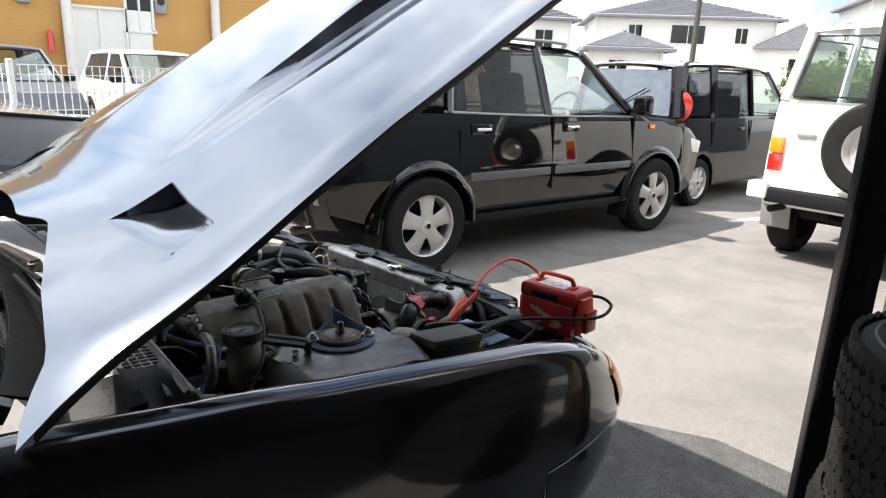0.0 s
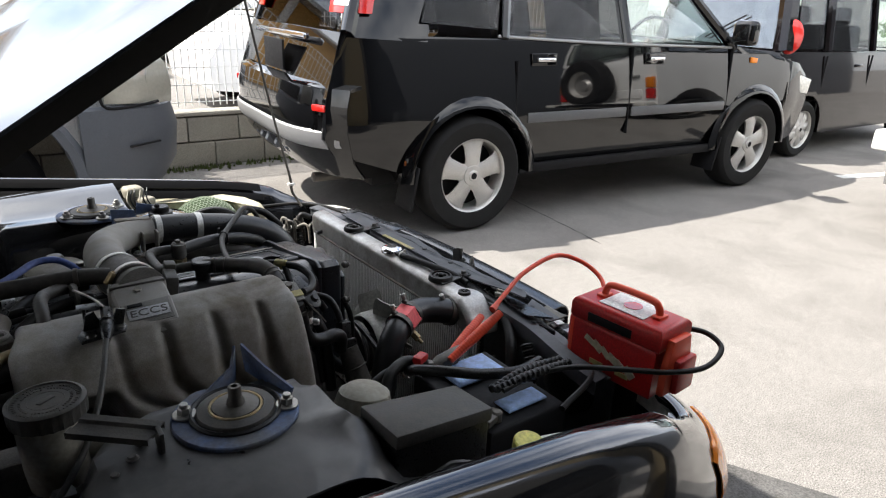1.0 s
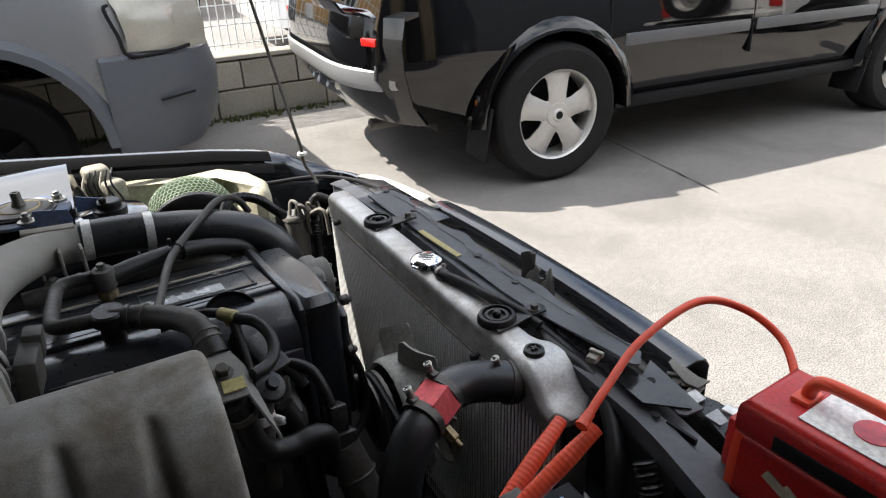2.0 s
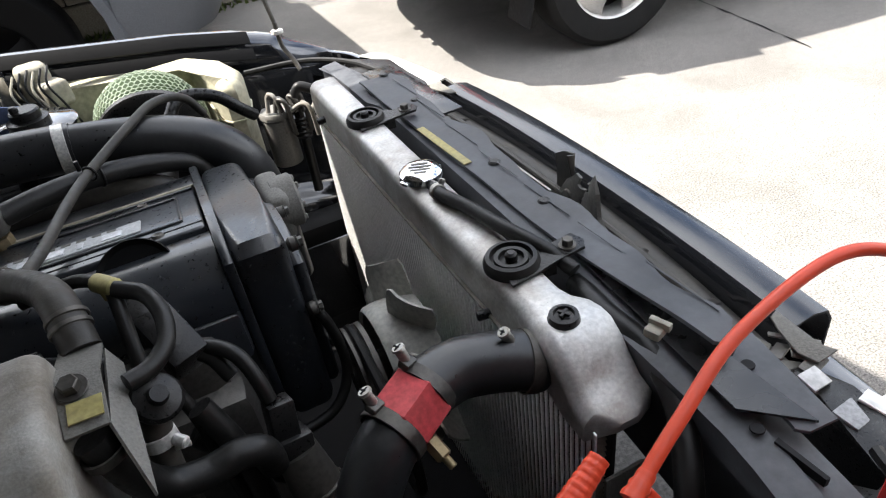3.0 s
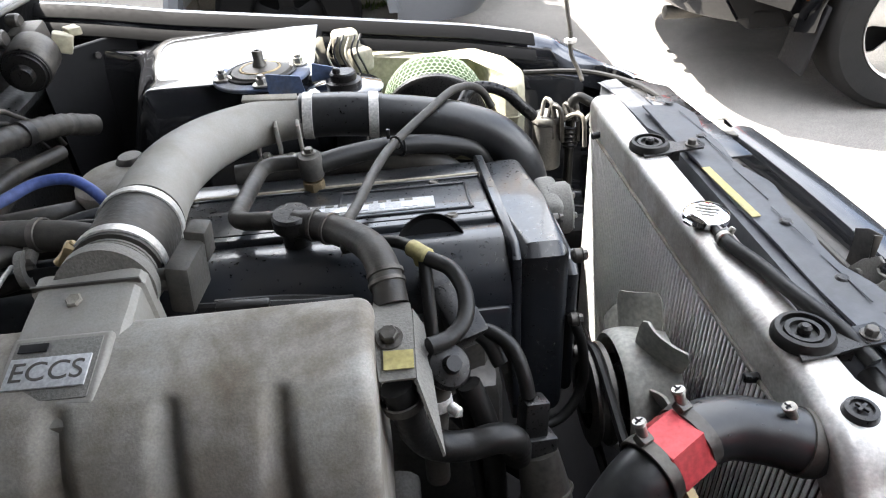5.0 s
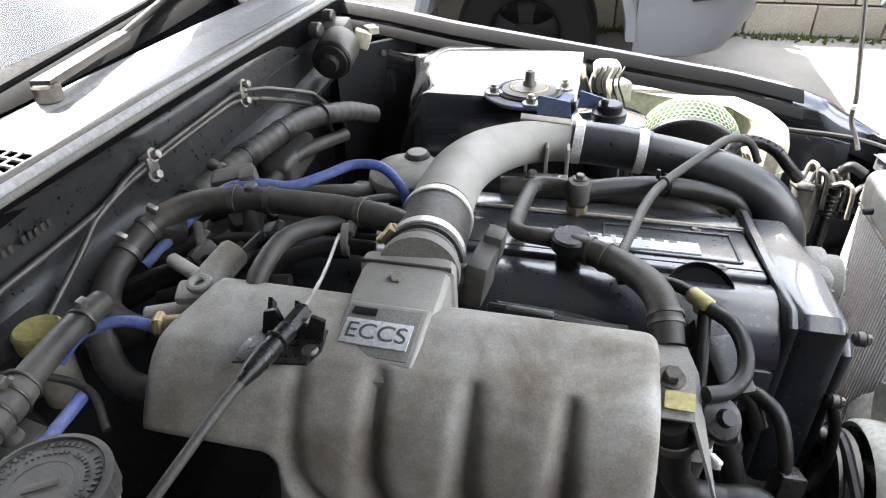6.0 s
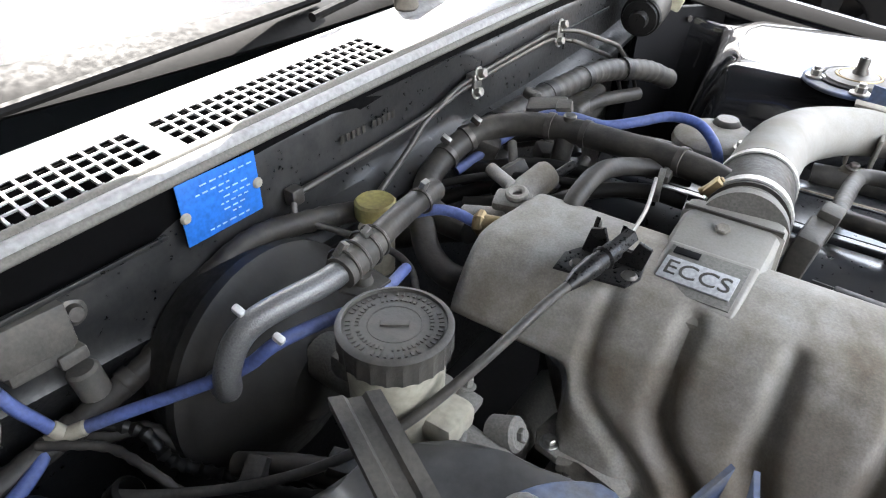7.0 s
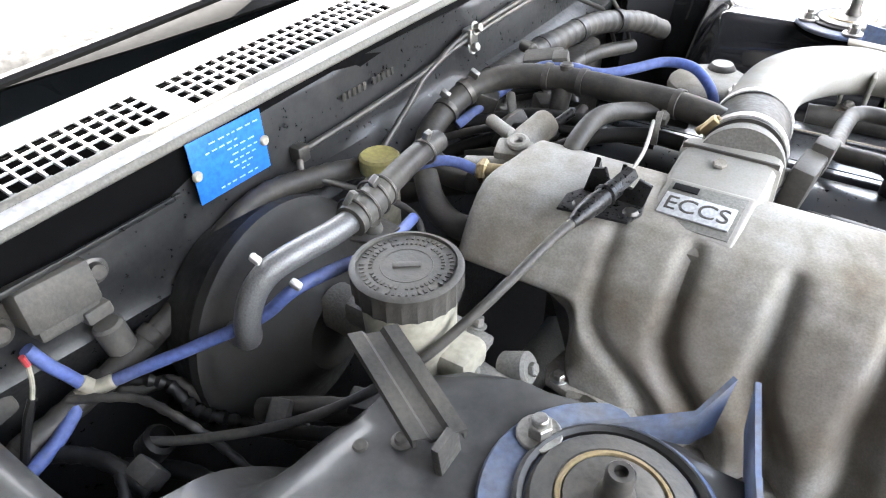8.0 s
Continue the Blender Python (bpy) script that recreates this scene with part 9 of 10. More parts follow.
wm = thing("wiper_motor", (0.34, 2.44, 0.84), "cylindrical silver-black wiper motor on the firewall", "motor")
bm = B()
lathe(bm, [(0, 0.0), (0.014, 0.0), (0.016, 0.012), (0.028, 0.014), (0.030, 0.02), (0.030, 0.030)], (0.358, 2.385, 0.852), (-0.1, 1, 0.15), 28)
for k in range(3):
    ring(bm, Vector((0.358, 2.385, 0.852)) + Vector((-0.1, 1, 0.15)).normalized() * (0.02 + 0.006 * k), (-0.1, 1, 0.15), 0.031, 0.002, 26, 6)
part("end_cap", bm, "plastic", wm, "black ribbed end cap")
bm = B()
lathe(bm, [(0.031, 0.028), (0.034, 0.032), (0.034, 0.085), (0.03, 0.09)], (0.358, 2.385, 0.852), (-0.1, 1, 0.15), 28)
part("casing", bm, "darksteel", wm, "dark zinc motor casing")
bm = B()
box(bm, (0.335, 2.495, 0.872), (0.045, 0.055, 0.055), (10, 0, 0), 0.008)
disc(bm, (0.31, 2.44, 0.895), (1, 0, 0), 0.014, 0.02, 20)
disc(bm, (0.31, 2.50, 0.905), (1, 0, 0), 0.012, 0.02, 20)
part("gearbox", bm, "darksteel", wm, "alloy gear housing")
bm = B()
box(bm, (0.378, 2.500, 0.868), (0.030, 0.026, 0.030), (0, 20, 20), 0.004)
box(bm, (0.39, 2.520, 0.880), (0.02, 0.03, 0.012), (0, 0, 40), 0.002)
part("connector", bm, "cream", wm, "cream plastic connector")

SET = stand(0.016, 0.008, -0.010)
# ==== FIREWALL PIPES ====
for k, pts in enumerate((
    [(0.325, 1.60, 0.80), (0.312, 1.70, 0.838), (0.306, 1.755, 0.862), (0.304, 1.85, 0.876), (0.306, 2.05, 0.884), (0.306, 2.12, 0.880), (0.322, 2.148, 0.874), (0.331, 2.17, 0.866), (0.331, 2.31, 0.809), (0.331, 2.333, 0.797), (0.331, 2.345, 0.783), (0.331, 2.395, 0.740), (0.334, 2.43, 0.69)],
    [(0.298, 1.515, 0.852), (0.300, 1.62, 0.856), (0.302, 1.72, 0.862), (0.303, 1.78, 0.868), (0.304, 1.85, 0.884), (0.304, 2.05, 0.892), (0.306, 2.12, 0.893), (0.324, 2.160, 0.888), (0.335, 2.190, 0.878), (0.358, 2.276, 0.843), (0.361, 2.292, 0.834), (0.361, 2.308, 0.822), (0.362, 2.385, 0.764), (0.368, 2.41, 0.72)],
)):
    bm = B()
    tube(bm, pts, 0.0042, 10)
    single("brake_pipe", bm, "darksteel", "thin grey steel brake pipe along the firewall", "pipe", "brake pipes on the firewall")
for y, z in ((1.868, 0.879), (2.130, 0.890)):
    bm = B()
    box(bm, (0.304, y, z), (0.016, 0.022, 0.026), (0, 0, 0), 0.003)
    bolt(bm, (0.310, y + 0.004, z + 0.012), (1, 0, 0.3), 0.007, 0.010)
    bolt(bm, (0.310, y - 0.004, z - 0.014), (1, 0, 0.3), 0.007, 0.010)
    single("pipe_clip", bm, "steel", "bright metal clip holding the brake pipes", "clip", "brake pipe clips")
bm = B()
box(bm, (0.296, 1.512, 0.850), (0.016, 0.018, 0.020), (0, 0, 0), 0.003)
tube(bm, [(0.30, 1.505, 0.845), (0.312, 1.500, 0.832), (0.345, 1.525, 0.815), (0.39, 1.545, 0.802), (0.43, 1.545, 0.79), (0.46, 1.52, 0.77)], 0.0042, 10)
single("servo_pipe", bm, "darksteel", "thin black pipe from the firewall to the servo", "pipe")
bm = B()
tube(bm, [(0.318, 1.86, 0.80), (0.33, 1.98, 0.808), (0.345, 2.10, 0.812), (0.36, 2.22, 0.808), (0.40, 2.34, 0.785), (0.43, 2.42, 0.75)], 0.020, 14, 8, True, 0.0010, 0.022)
loom = single("taped_loom", bm, "hose", "thick black taped wiring loom on the firewall ledge", "cable")
for p, ax in (((0.323, 1.91, 0.803), (0.1, 1, 0.06)), ((0.338, 2.05, 0.811), (0.1, 1, 0.03)), ((0.352, 2.16, 0.811), (0.12, 1, -0.03)), ((0.380, 2.28, 0.799), (0.3, 1, -0.18))):
    part("tape_band", lathe(B(), [(0.0212, -0.009), (0.0222, -0.008), (0.0222, 0.008), (0.0212, 0.009)], p, ax, 18), "rubber", loom, "black tape wrap")
bm = B()
tube(bm, [(0.345, 1.79, 0.76), (0.34, 1.84, 0.79), (0.335, 1.89, 0.80)], 0.016, 14, 8, True, 0.002, 0.008)
single("corrugated_conduit", bm, "plastic", "black corrugated conduit at the loom's end", "cable")
bm = B()
box(bm, (0.335, 2.20, 0.735), (0.06, 0.16, 0.06), (0, 0, 6), 0.015, 3)
tube(bm, [(0.34, 2.05, 0.73), (0.36, 2.2, 0.75), (0.40, 2.33, 0.74)], 0.013, 12)
single("heater_pipe", bm, "hose", "dusty heater pipes low on the firewall", "pipe")
SET = stand(0.0205, 0.007, -0.003)
bm = B()
box(bm, (0.2855, 1.425, 0.878), (0.0012, 0.095, 0.068), (0, 0, 0), 0.0004)
lab = single("identity_plate", bm, "bluelabel", "blue riveted identity plate on the firewall", "label")
for y in (1.381, 1.470):
    bm = B()
    lathe(bm, [(0, 0.004), (0.004, 0.0035), (0.006, 0.001), (0.006, 0)], (0.286, y, 0.876), (1, 0, 0), 14)
    part("rivet", bm, "dirtywhite", lab, "pale plastic rivet")
rng = random.Random(2)
for k, (dz, a, b) in enumerate(((0.028, -0.020, 0.038), (0.018, -0.026, 0.012), (0.010, 0.0, 0.036), (0.001, 0.004, 0.036), (-0.007, 0.0, 0.036), (-0.015, 0.002, 0.030), (-0.022, 0.012, 0.020), (-0.032, -0.018, 0.034))):
    bm = B()
    y = 1.422 + a
    while y < 1.422 + b:
        w = rng.uniform(0.004, 0.010)
        box(bm, (0.2863, y + w / 2, 0.878 + 0.85 * dz), (0.0004, w * 0.8, 0.0015), bev=0)
        y += w + 0.002
    part("print_bar", bm, "paleink", lab)
stamp = thing("stamped_plate", (0.2875, 1.65, 0.876), "row of stamped marks in the firewall", "stamp")
for k in range(11):
    if k != 5:
        part("stamped_mark", box(B(), (0.2875, 1.600 + k * 0.0096, 0.876), (0.0012, 0.0056, 0.010), (0, 0, 0), 0.0004), "hose", stamp)

SET = stand(-0.001, 0.020, -0.012)
# ==== BRAKE SERVO CORNER ====
bm = B()
lathe(bm, [(0.0, 0.075), (0.045, 0.075), (0.052, 0.068), (0.080, 0.050), (0.118, 0.034), (0.130, 0.022), (0.135, 0.014), (0.139, 0.012), (0.139, 0.0), (0.135, -0.004), (0.125, -0.05), (0.09, -0.07)], (0.352, 1.404, 0.700), (1, 0.05, 0.06), 52)
servo = single("brake_servo", bm, "servoblack", "large dusty black brake servo drum", "brake servo")
bm = B()
tube(bm, [(0.42, 1.415, 0.735), (0.56, 1.405, 0.735), (0.66, 1.395, 0.735)], [0.026, 0.023, 0.020], 18)
box(bm, (0.52, 1.41, 0.765), (0.12, 0.05, 0.03), bev=0.008)
disc(bm, (0.622, 1.425, 0.742), (0.8, 0.1, 0.35), 0.0165, 0.030, 22)
disc(bm, (0.600, 1.395, 0.750), (0.3, -0.5, 0.8), 0.0125, 0.026, 18)
bolt(bm, (0.648, 1.428, 0.753), (0.8, 0.1, 0.35), 0.007, 0.006)
bolt(bm, (0.585, 1.44, 0.766), (0, 0.2, 1), 0.006, 0.010)
box(bm, (0.575, 1.425, 0.750), (0.05, 0.045, 0.012), (10, 8, 0), 0.003)
part("master_cylinder", bm, "castdark", servo, "dusty alloy master cylinder")
bm = B()
lathe(bm, [(0, -0.03), (0.038, -0.03), (0.041, 0.0), (0.043, 0.075), (0.040, 0.08)], (0.548, 1.383, 0.765), (0, 0, 1), 36)
box(bm, (0.59, 1.39, 0.775), (0.05, 0.045, 0.03), bev=0.01)
rsv = single("brake_fluid_reservoir", bm, "dirtywhite", "grimy translucent brake fluid reservoir with a black cap", "reservoir")
bm = B()
pr = []
for i in range(72):
    a = 2 * math.pi * i / 72
    pr.append((a, 0.0478 if i % 3 else 0.0492))
m0 = Matrix.Translation((0.548, 1.383, 0.842))
rings = []
for h, k in ((0.0, 1), (0.022, 1), (0.024, None), (0.026, 0.96), (0.0265, 0.90), (0.0235, 0.89)):
    rings.append([m0 @ Vector((math.cos(a) * (0.0492 if k is None else (r if k == 1 else 0.0485 * k)), math.sin(a) * (0.0492 if k is None else (r if k == 1 else 0.0485 * k)), h)) for a, r in pr])
sheet(bm, rings, 0, True)
bmesh.ops.holes_fill(bm, edges=[e for e in bm.edges if e.is_boundary])
cp = part("cap", bm, "greyplastic", rsv, "dusty ribbed black cap with raised lettering")
bm = B()
for i in range(46):
    a = 2 * math.pi * i / 46
    for r, w, l in ((0.0385, 0.0022, 0.0042), (0.0310, 0.002, 0.0032)):
        if (i * 7 + int(r * 1e4)) % 9:
            box(bm, (0.548 + r * math.cos(a), 1.383 + r * math.sin(a), 0.8662), (l, w, 0.0012), (0, 0, math.degrees(a)), 0)
box(bm, (0.548, 1.383, 0.8664), (0.024, 0.007, 0.0016), (0, 0, 35), 0.0005)
ring(bm, (0.548, 1.383, 0.8652), (0, 0, 1), 0.0225, 0.0008, 36, 5)
part("raised_mark", bm, "greyplastic", cp)
SET = stand(0.004, -0.007, -0.010)
# clutch reservoir
bm = B()
lathe(bm, [(0, -0.06), (0.020, -0.06), (0.022, 0.0)], (0.372, 1.592, 0.800), (0, 0, 1), 24)
cl = single("clutch_reservoir", bm, "dirtywhite", "small clutch fluid reservoir with a yellowed cap", "reservoir")
bm = B()
lathe(bm, [(0, 0.020), (0.018, 0.021), (0.0215, 0.022), (0.0245, 0.019), (0.0245, 0.002), (0.022, 0.0)], (0.372, 1.592, 0.815), (0, 0, 1), 28)
part("cap", bm, "oldyellow", cl, "yellowed dusty cap")
# servo vacuum pipe with its valve and hose
SET = Matrix.Identity(4)
vp = thing("servo_vacuum_pipe", (0.54, 1.48, 0.84), "grey vacuum pipe with clamped check valve and bent hose", "pipe")
part("pipe", tube(B(), [(0.527, 1.622, 0.846), (0.531, 1.58, 0.850), (0.537, 1.535, 0.851), (0.541, 1.505, 0.850)], 0.0118, 18), "hose", vp, "dusty grey pipe")
part("check_valve", tube(B(), [(0.540, 1.515, 0.850), (0.543, 1.490, 0.8495), (0.545, 1.462, 0.848)], [0.0135, 0.0155, 0.0150], 18, 3), "greyplastic", vp)
for y, r in ((1.514, 0.0150), (1.500, 0.0165), (1.484, 0.0165), (1.470, 0.0162), (1.590, 0.0125)):
    part("spring_clip", ring(B(), (0.5405 + (1.5 - y) * 0.09, y, 0.850), (-0.09, 1, 0.03), r, 0.0016, 22, 6), "darksteel", vp)
for p, a in (((0.545, 1.498, 0.869), 30), ((0.541, 1.470, 0.866), -30), ((0.533, 1.595, 0.864), 0)):
    part("clip_ear", box(B(), p, (0.006, 0.009, 0.014), (a, 20, 0), 0.001), "steel", vp)
part("hose", tube(B(), [(0.544, 1.470, 0.848), (0.543, 1.440, 0.849), (0.537, 1.410, 0.849), (0.529, 1.384, 0.844), (0.523, 1.368, 0.830), (0.519, 1.358, 0.806), (0.512, 1.360, 0.782), (0.492, 1.368, 0.766), (0.462, 1.378, 0.758)], 0.0108, 18), "wirewhite", vp, "silvery braided hose bend")
bm = slab(B(), [(0.548, 1.456), (0.572, 1.462), (0.574, 1.492), (0.552, 1.496)], "z", 0.833, 0.836, 0.0005)
lathe(bm, [(0, 0.007), (0.0065, 0.007), (0.0085, 0.0)], (0.557, 1.477, 0.836), (0, 0, 1), 14)
part("pipe_bracket", bm, "greyplastic", vp)
# blue hose with its white tee
bh = single("blue_vacuum_hose", tube(B(), [(0.545, 1.55, 0.80), (0.562, 1.48, 0.815), (0.560, 1.427, 0.830), (0.546, 1.388, 0.828), (0.520, 1.370, 0.800), (0.474, 1.336, 0.772), (0.440, 1.304, 0.756), (0.416, 1.283, 0.743)], 0.0056, 12), "bluehose", "faded blue vacuum hose with a white tee piece", "hose")
part("branch", tube(B(), [(0.399, 1.261, 0.736), (0.408, 1.246, 0.730), (0.417, 1.224, 0.726), (0.422, 1.198, 0.722)], 0.0062, 12), "bluehose", bh)
part("branch", tube(B(), [(0.403, 1.266, 0.749), (0.400, 1.260, 0.764), (0.396, 1.252, 0.782), (0.392, 1.246, 0.802)], 0.0058, 12), "bluehose", bh)
part("tee_piece", rod(rod(B(), (0.419, 1.285, 0.745), (0.397, 1.259, 0.735), 0.0068), (0.407, 1.272, 0.740), (0.402, 1.265, 0.752), 0.0068), "dirtywhite", bh, "white plastic tee")
for p in ((0.524, 1.376, 0.858), (0.556, 1.383, 0.842)):
    part("hose_clip", box(B(), p, (0.010, 0.006, 0.009), (20, 30, 10), 0.002), "tin", bh, "pale blue clip")
SET = stand(0.000, 0.027, -0.023)
# map sensor on the firewall
bm = B()
box(bm, (0.301, 1.198, 0.863), (0.036, 0.064, 0.042), (-3, -8, 0), 0.004)
sn = single("boost_sensor", bm, "greyplastic", "dark grey boost sensor box screwed to the firewall", "sensor")
bm = B()
disc(bm, (0.312, 1.224, 0.812), (0.1, 0.1, -1), 0.0145, 0.034, 16, 0.003)
box(bm, (0.306, 1.221, 0.828), (0.026, 0.026, 0.014), (0, -8, 0), 0.003)
part("base", box(B(), (0.300, 1.199, 0.836), (0.028, 0.056, 0.018), (-3, -8, 0), 0.003), "greyplastic", sn)
part("mounting_ear", box(B(), (0.278, 1.199, 0.850), (0.008, 0.105, 0.026), (-3, 0, 0), 0.002), "greyplastic", sn)
part("plug", bm, "greyplastic", sn, "round moulded plug socket")
for p in ((0.284, 1.243, 0.850), (0.284, 1.152, 0.845)):
    bm = B()
    lathe(bm, [(0, 0.012), (0.007, 0.012), (0.009, 0.006), (0.013, 0.005), (0.013, 0.0)], p, (1, 0, 0.2), 18)
    part("mounting_bolt", bm, "darksteel", sn)
SET = stand(-0.003, 0.022, -0.018)
# bundles and the cable's grommet
SET = Matrix.Identity(4)
LOOM = [(0.398, 1.150, 0.708), (0.399, 1.187, 0.722), (0.399, 1.241, 0.728), (0.400, 1.305, 0.738), (0.402, 1.364, 0.754), (0.408, 1.420, 0.798), (0.418, 1.478, 0.822), (0.430, 1.54, 0.815), (0.44, 1.60, 0.80)]
loom = single("taped_loom", tube(B(), LOOM, 0.0115, 14, 8, True, 0.0007, 0.018), "hose", "dusty taped loom draped round the servo", "cable")
for a, b, t in ((1, 2, 0.4), (2, 3, 0.6), (3, 4, 0.5), (4, 5, 0.6), (5, 6, 0.5)):
    p, q = Vector(LOOM[a]), Vector(LOOM[b])
    part("tape_band", lathe(B(), [(0.0122, -0.006), (0.0128, -0.005), (0.0128, 0.005), (0.0122, 0.006)], p.lerp(q, t), q - p, 18), "hose", loom, "black tape wrap")
part("loom_branch", tube(B(), [(0.392, 1.285, 0.716), (0.410, 1.300, 0.712), (0.425, 1.325, 0.708), (0.445, 1.335, 0.692), (0.47, 1.345, 0.66)], 0.0062, 10, 8, True, 0.0006, 0.010), "hose", loom, "thin taped branch")
SET = stand(-0.003, 0.022, -0.018)
bm = B()
tube(bm, [(0.30, 1.225, 0.725), (0.335, 1.25, 0.715), (0.37, 1.255, 0.69), (0.42, 1.29, 0.66), (0.48, 1.31, 0.64)], 0.0065, 12, 8, True, 0.0015, 0.012)
single("taped_lead", bm, "rubber", "black taped lead beside the servo", "cable")
bm = B()
lathe(bm, [(0.010, 0.0), (0.016, 0.01), (0.016, 0.03), (0.012, 0.034)], (0.372, 1.19, 0.695), (0.5, 0.4, 0.7), 18)
gm = single("cable_grommet", bm, "rubber", "black rubber cable grommet", "grommet")
bm = B()
tube(bm, [(0.33, 1.112, 0.68), (0.322, 1.114, 0.72), (0.320, 1.135, 0.765), (0.320, 1.148, 0.785)], 0.0042, 8)
lw = single("loose_wire", bm, "rubber", "loose black wire with a bare red and white end", "wire")
bm = B()
tube(bm, [(0.320, 1.147, 0.783), (0.320, 1.154, 0.800), (0.320, 1.158, 0.818)], 0.0022, 8)
part("bare_end", bm, "dirtywhite", lw)
bm = B()
tube(bm, [(0.320, 1.158, 0.818), (0.320, 1.157, 0.829)], 0.0026, 8, 3)
part("red_tip", bm, "redalu", lw)
bm = B()
lathe(bm, [(0, 0.03), (0.014, 0.03), (0.018, 0.02), (0.018, 0.0)], (0.245, 1.09, 0.69), (0.6, 0.5, 0.5), 18)
box(bm, (0.235, 1.085, 0.68), (0.04, 0.04, 0.04), (20, 30, 40), 0.006)
single("fuel_filter_plug", bm, "cream", "yellowed plastic plug by the inner wing", "connector")
bm = B()
box(bm, (0.235, 1.10, 0.755), (0.10, 0.08, 0.05), (0, -20, 10), 0.008)
single("relay_cover", bm, "greyplastic", "dusty dark relay cover by the inner wing", "relay box")
SET = stand(0.019, 0.014, 0.004)
# angled grey arm, rail and fixings on the tower's rear
bm = B()
wv = Vector((0.028, 0.026, 0.004))
a0, a1 = Vector((0.535, 1.300, 0.846)), Vector((0.622, 1.260, 0.824))
rows = []
for t in (0, 1):
    p = a0.lerp(a1, t)
    rows.append([p + Vector((0, 0, -0.009)), p, p + wv * 0.28, p + wv * 0.36 + Vector((0, 0, -0.004)), p + wv * 0.64 + Vector((0, 0, -0.004)), p + wv * 0.72, p + wv, p + wv + Vector((0, 0, -0.009))])
sheet(bm, rows, 0.003)
cbk = single("channel_bracket", bm, "greyplastic", "grey pressed channel bracket standing off the tower", "bracket")
part("bracket_foot", slab(B(), [(1.260, 0.826), (1.286, 0.828), (1.290, 0.795), (1.264, 0.793)], "x", 0.636, 0.643, 0.002), "greyplastic", cbk)
for p in ((0.603, 1.272, 0.796), (0.578, 1.254, 0.790), (0.62, 1.30, 0.796)):
    bm = B()
    lathe(bm, [(0, 0.005), (0.005, 0.005), (0.0062, 0.002), (0.0085, 0.001), (0.0085, 0)], p, (0, 0, 1), 16)
    single("tower_bolt", bm, "darksteel", "small crosshead bolt on the strut tower", "bolt", "bolts on the strut tower")
single("brake_line", tube(B(), [(0.46, 1.33, 0.66), (0.52, 1.35, 0.69), (0.58, 1.365, 0.72), (0.64, 1.38, 0.74)], 0.006, 12), "hose", "dusty brake line below the reservoir", "pipe")

SET = stand()
# ==== BATTERY CORNER ====
def tilted(top, depth, bev=0.005):
    """A box hanging below four top corners."""
    bm = B()
    up = [bm.verts.new(p) for p in top]
    dn = [bm.verts.new((p[0], p[1], p[2] - depth)) for p in top]
    bm.faces.new(up)
    bm.faces.new(dn[::-1])
    for i in range(4):
        j = (i + 1) % 4
        bm.faces.new((up[i], dn[i], dn[j], up[j]))
    bmesh.ops.bevel(bm, geom=bm.edges[:], offset=bev, segments=2, affect="EDGES", profile=0.5)
    return bm


LID = [(0.924, 1.222, 0.809), (1.082, 1.196, 0.806), (1.103, 1.126, 0.794), (0.925, 1.120, 0.815)]
fb = single("fuse_box", tilted([(p[0] * 0.97 + 0.03, p[1] * 0.95 + 0.059, p[2] - 0.018) for p in LID], 0.13), "plastic", "black plastic fuse box with a flat lid", "fuse box")
part("lid", tilted(LID, 0.024, 0.004), "greyplastic", fb, "scuffed dark grey lid")
part("lid_catch", box(B(), (0.924, 1.160, 0.752), (0.014, 0.012, 0.022), (0, 0, 20), 0.003), "greyplastic", fb)
bm = B()
slab(bm, [(1.14, 1.165), (1.315, 1.165), (1.315, 1.395), (1.14, 1.395)], "z", 0.50, 0.705, 0.008, 3)
bat = single("battery", bm, "ink", "dark car battery with a torn blue and white label", "battery")
part("label", slab(B(), [(1.175, 1.30), (1.285, 1.30), (1.285, 1.37), (1.175, 1.37)], "z", 0.706, 0.722, 0.008, 3), "paleink", bat, "crumpled pale blue label")
part("label", slab(B(), [(1.20, 1.19), (1.29, 1.19), (1.29, 1.23), (1.20, 1.23)], "z", 0.706, 0.716, 0.006, 3), "paleink", bat, "torn pale blue label")
for p in ((1.17, 1.385, 0.705), (1.17, 1.19, 0.705)):
    bm = B()
    disc(bm, p, (0, 0, 1), 0.010, 0.022, 18)
    box(bm, (p[0] - 0.012, p[1], p[2] + 0.012), (0.045, 0.022, 0.014), (0, 0, 20), 0.003)
    part("terminal", bm, "darksteel", bat)
bm = B()
tube(bm, [(1.13, 1.40, 0.71), (1.12, 1.365, 0.735), (1.15, 1.31, 0.75), (1.20, 1.27, 0.748), (1.27, 1.25, 0.742), (1.34, 1.265, 0.735)], 0.010, 12)
part("hold_down_strap", bm, "plastic", bat, "black strap")
bm = B()
tube(bm, [(1.16, 1.385, 0.725), (1.12, 1.40, 0.735), (1.075, 1.385, 0.72), (1.055, 1.36, 0.68), (1.06, 1.34, 0.62)], 0.011, 12)
tube(bm, [(1.15, 1.39, 0.72), (1.10, 1.415, 0.715), (1.05, 1.41, 0.69), (1.04, 1.40, 0.62)], 0.008, 12)
part("battery_lead", bm, "rubber", bat, "black battery lead")
bm = B()
box(bm, (1.145, 1.385, 0.742), (0.030, 0.020, 0.016), (0, 0, 25), 0.004)
part("terminal_cover", bm, "redbox", bat, "red terminal cover")
bm = B()
lathe(bm, [(0, 0.088), (0.028, 0.086), (0.042, 0.076), (0.048, 0.055), (0.046, 0.0), (0.035, -0.04)], (0.972, 1.305, 0.690), (0.15, 0.1, 1), 32)
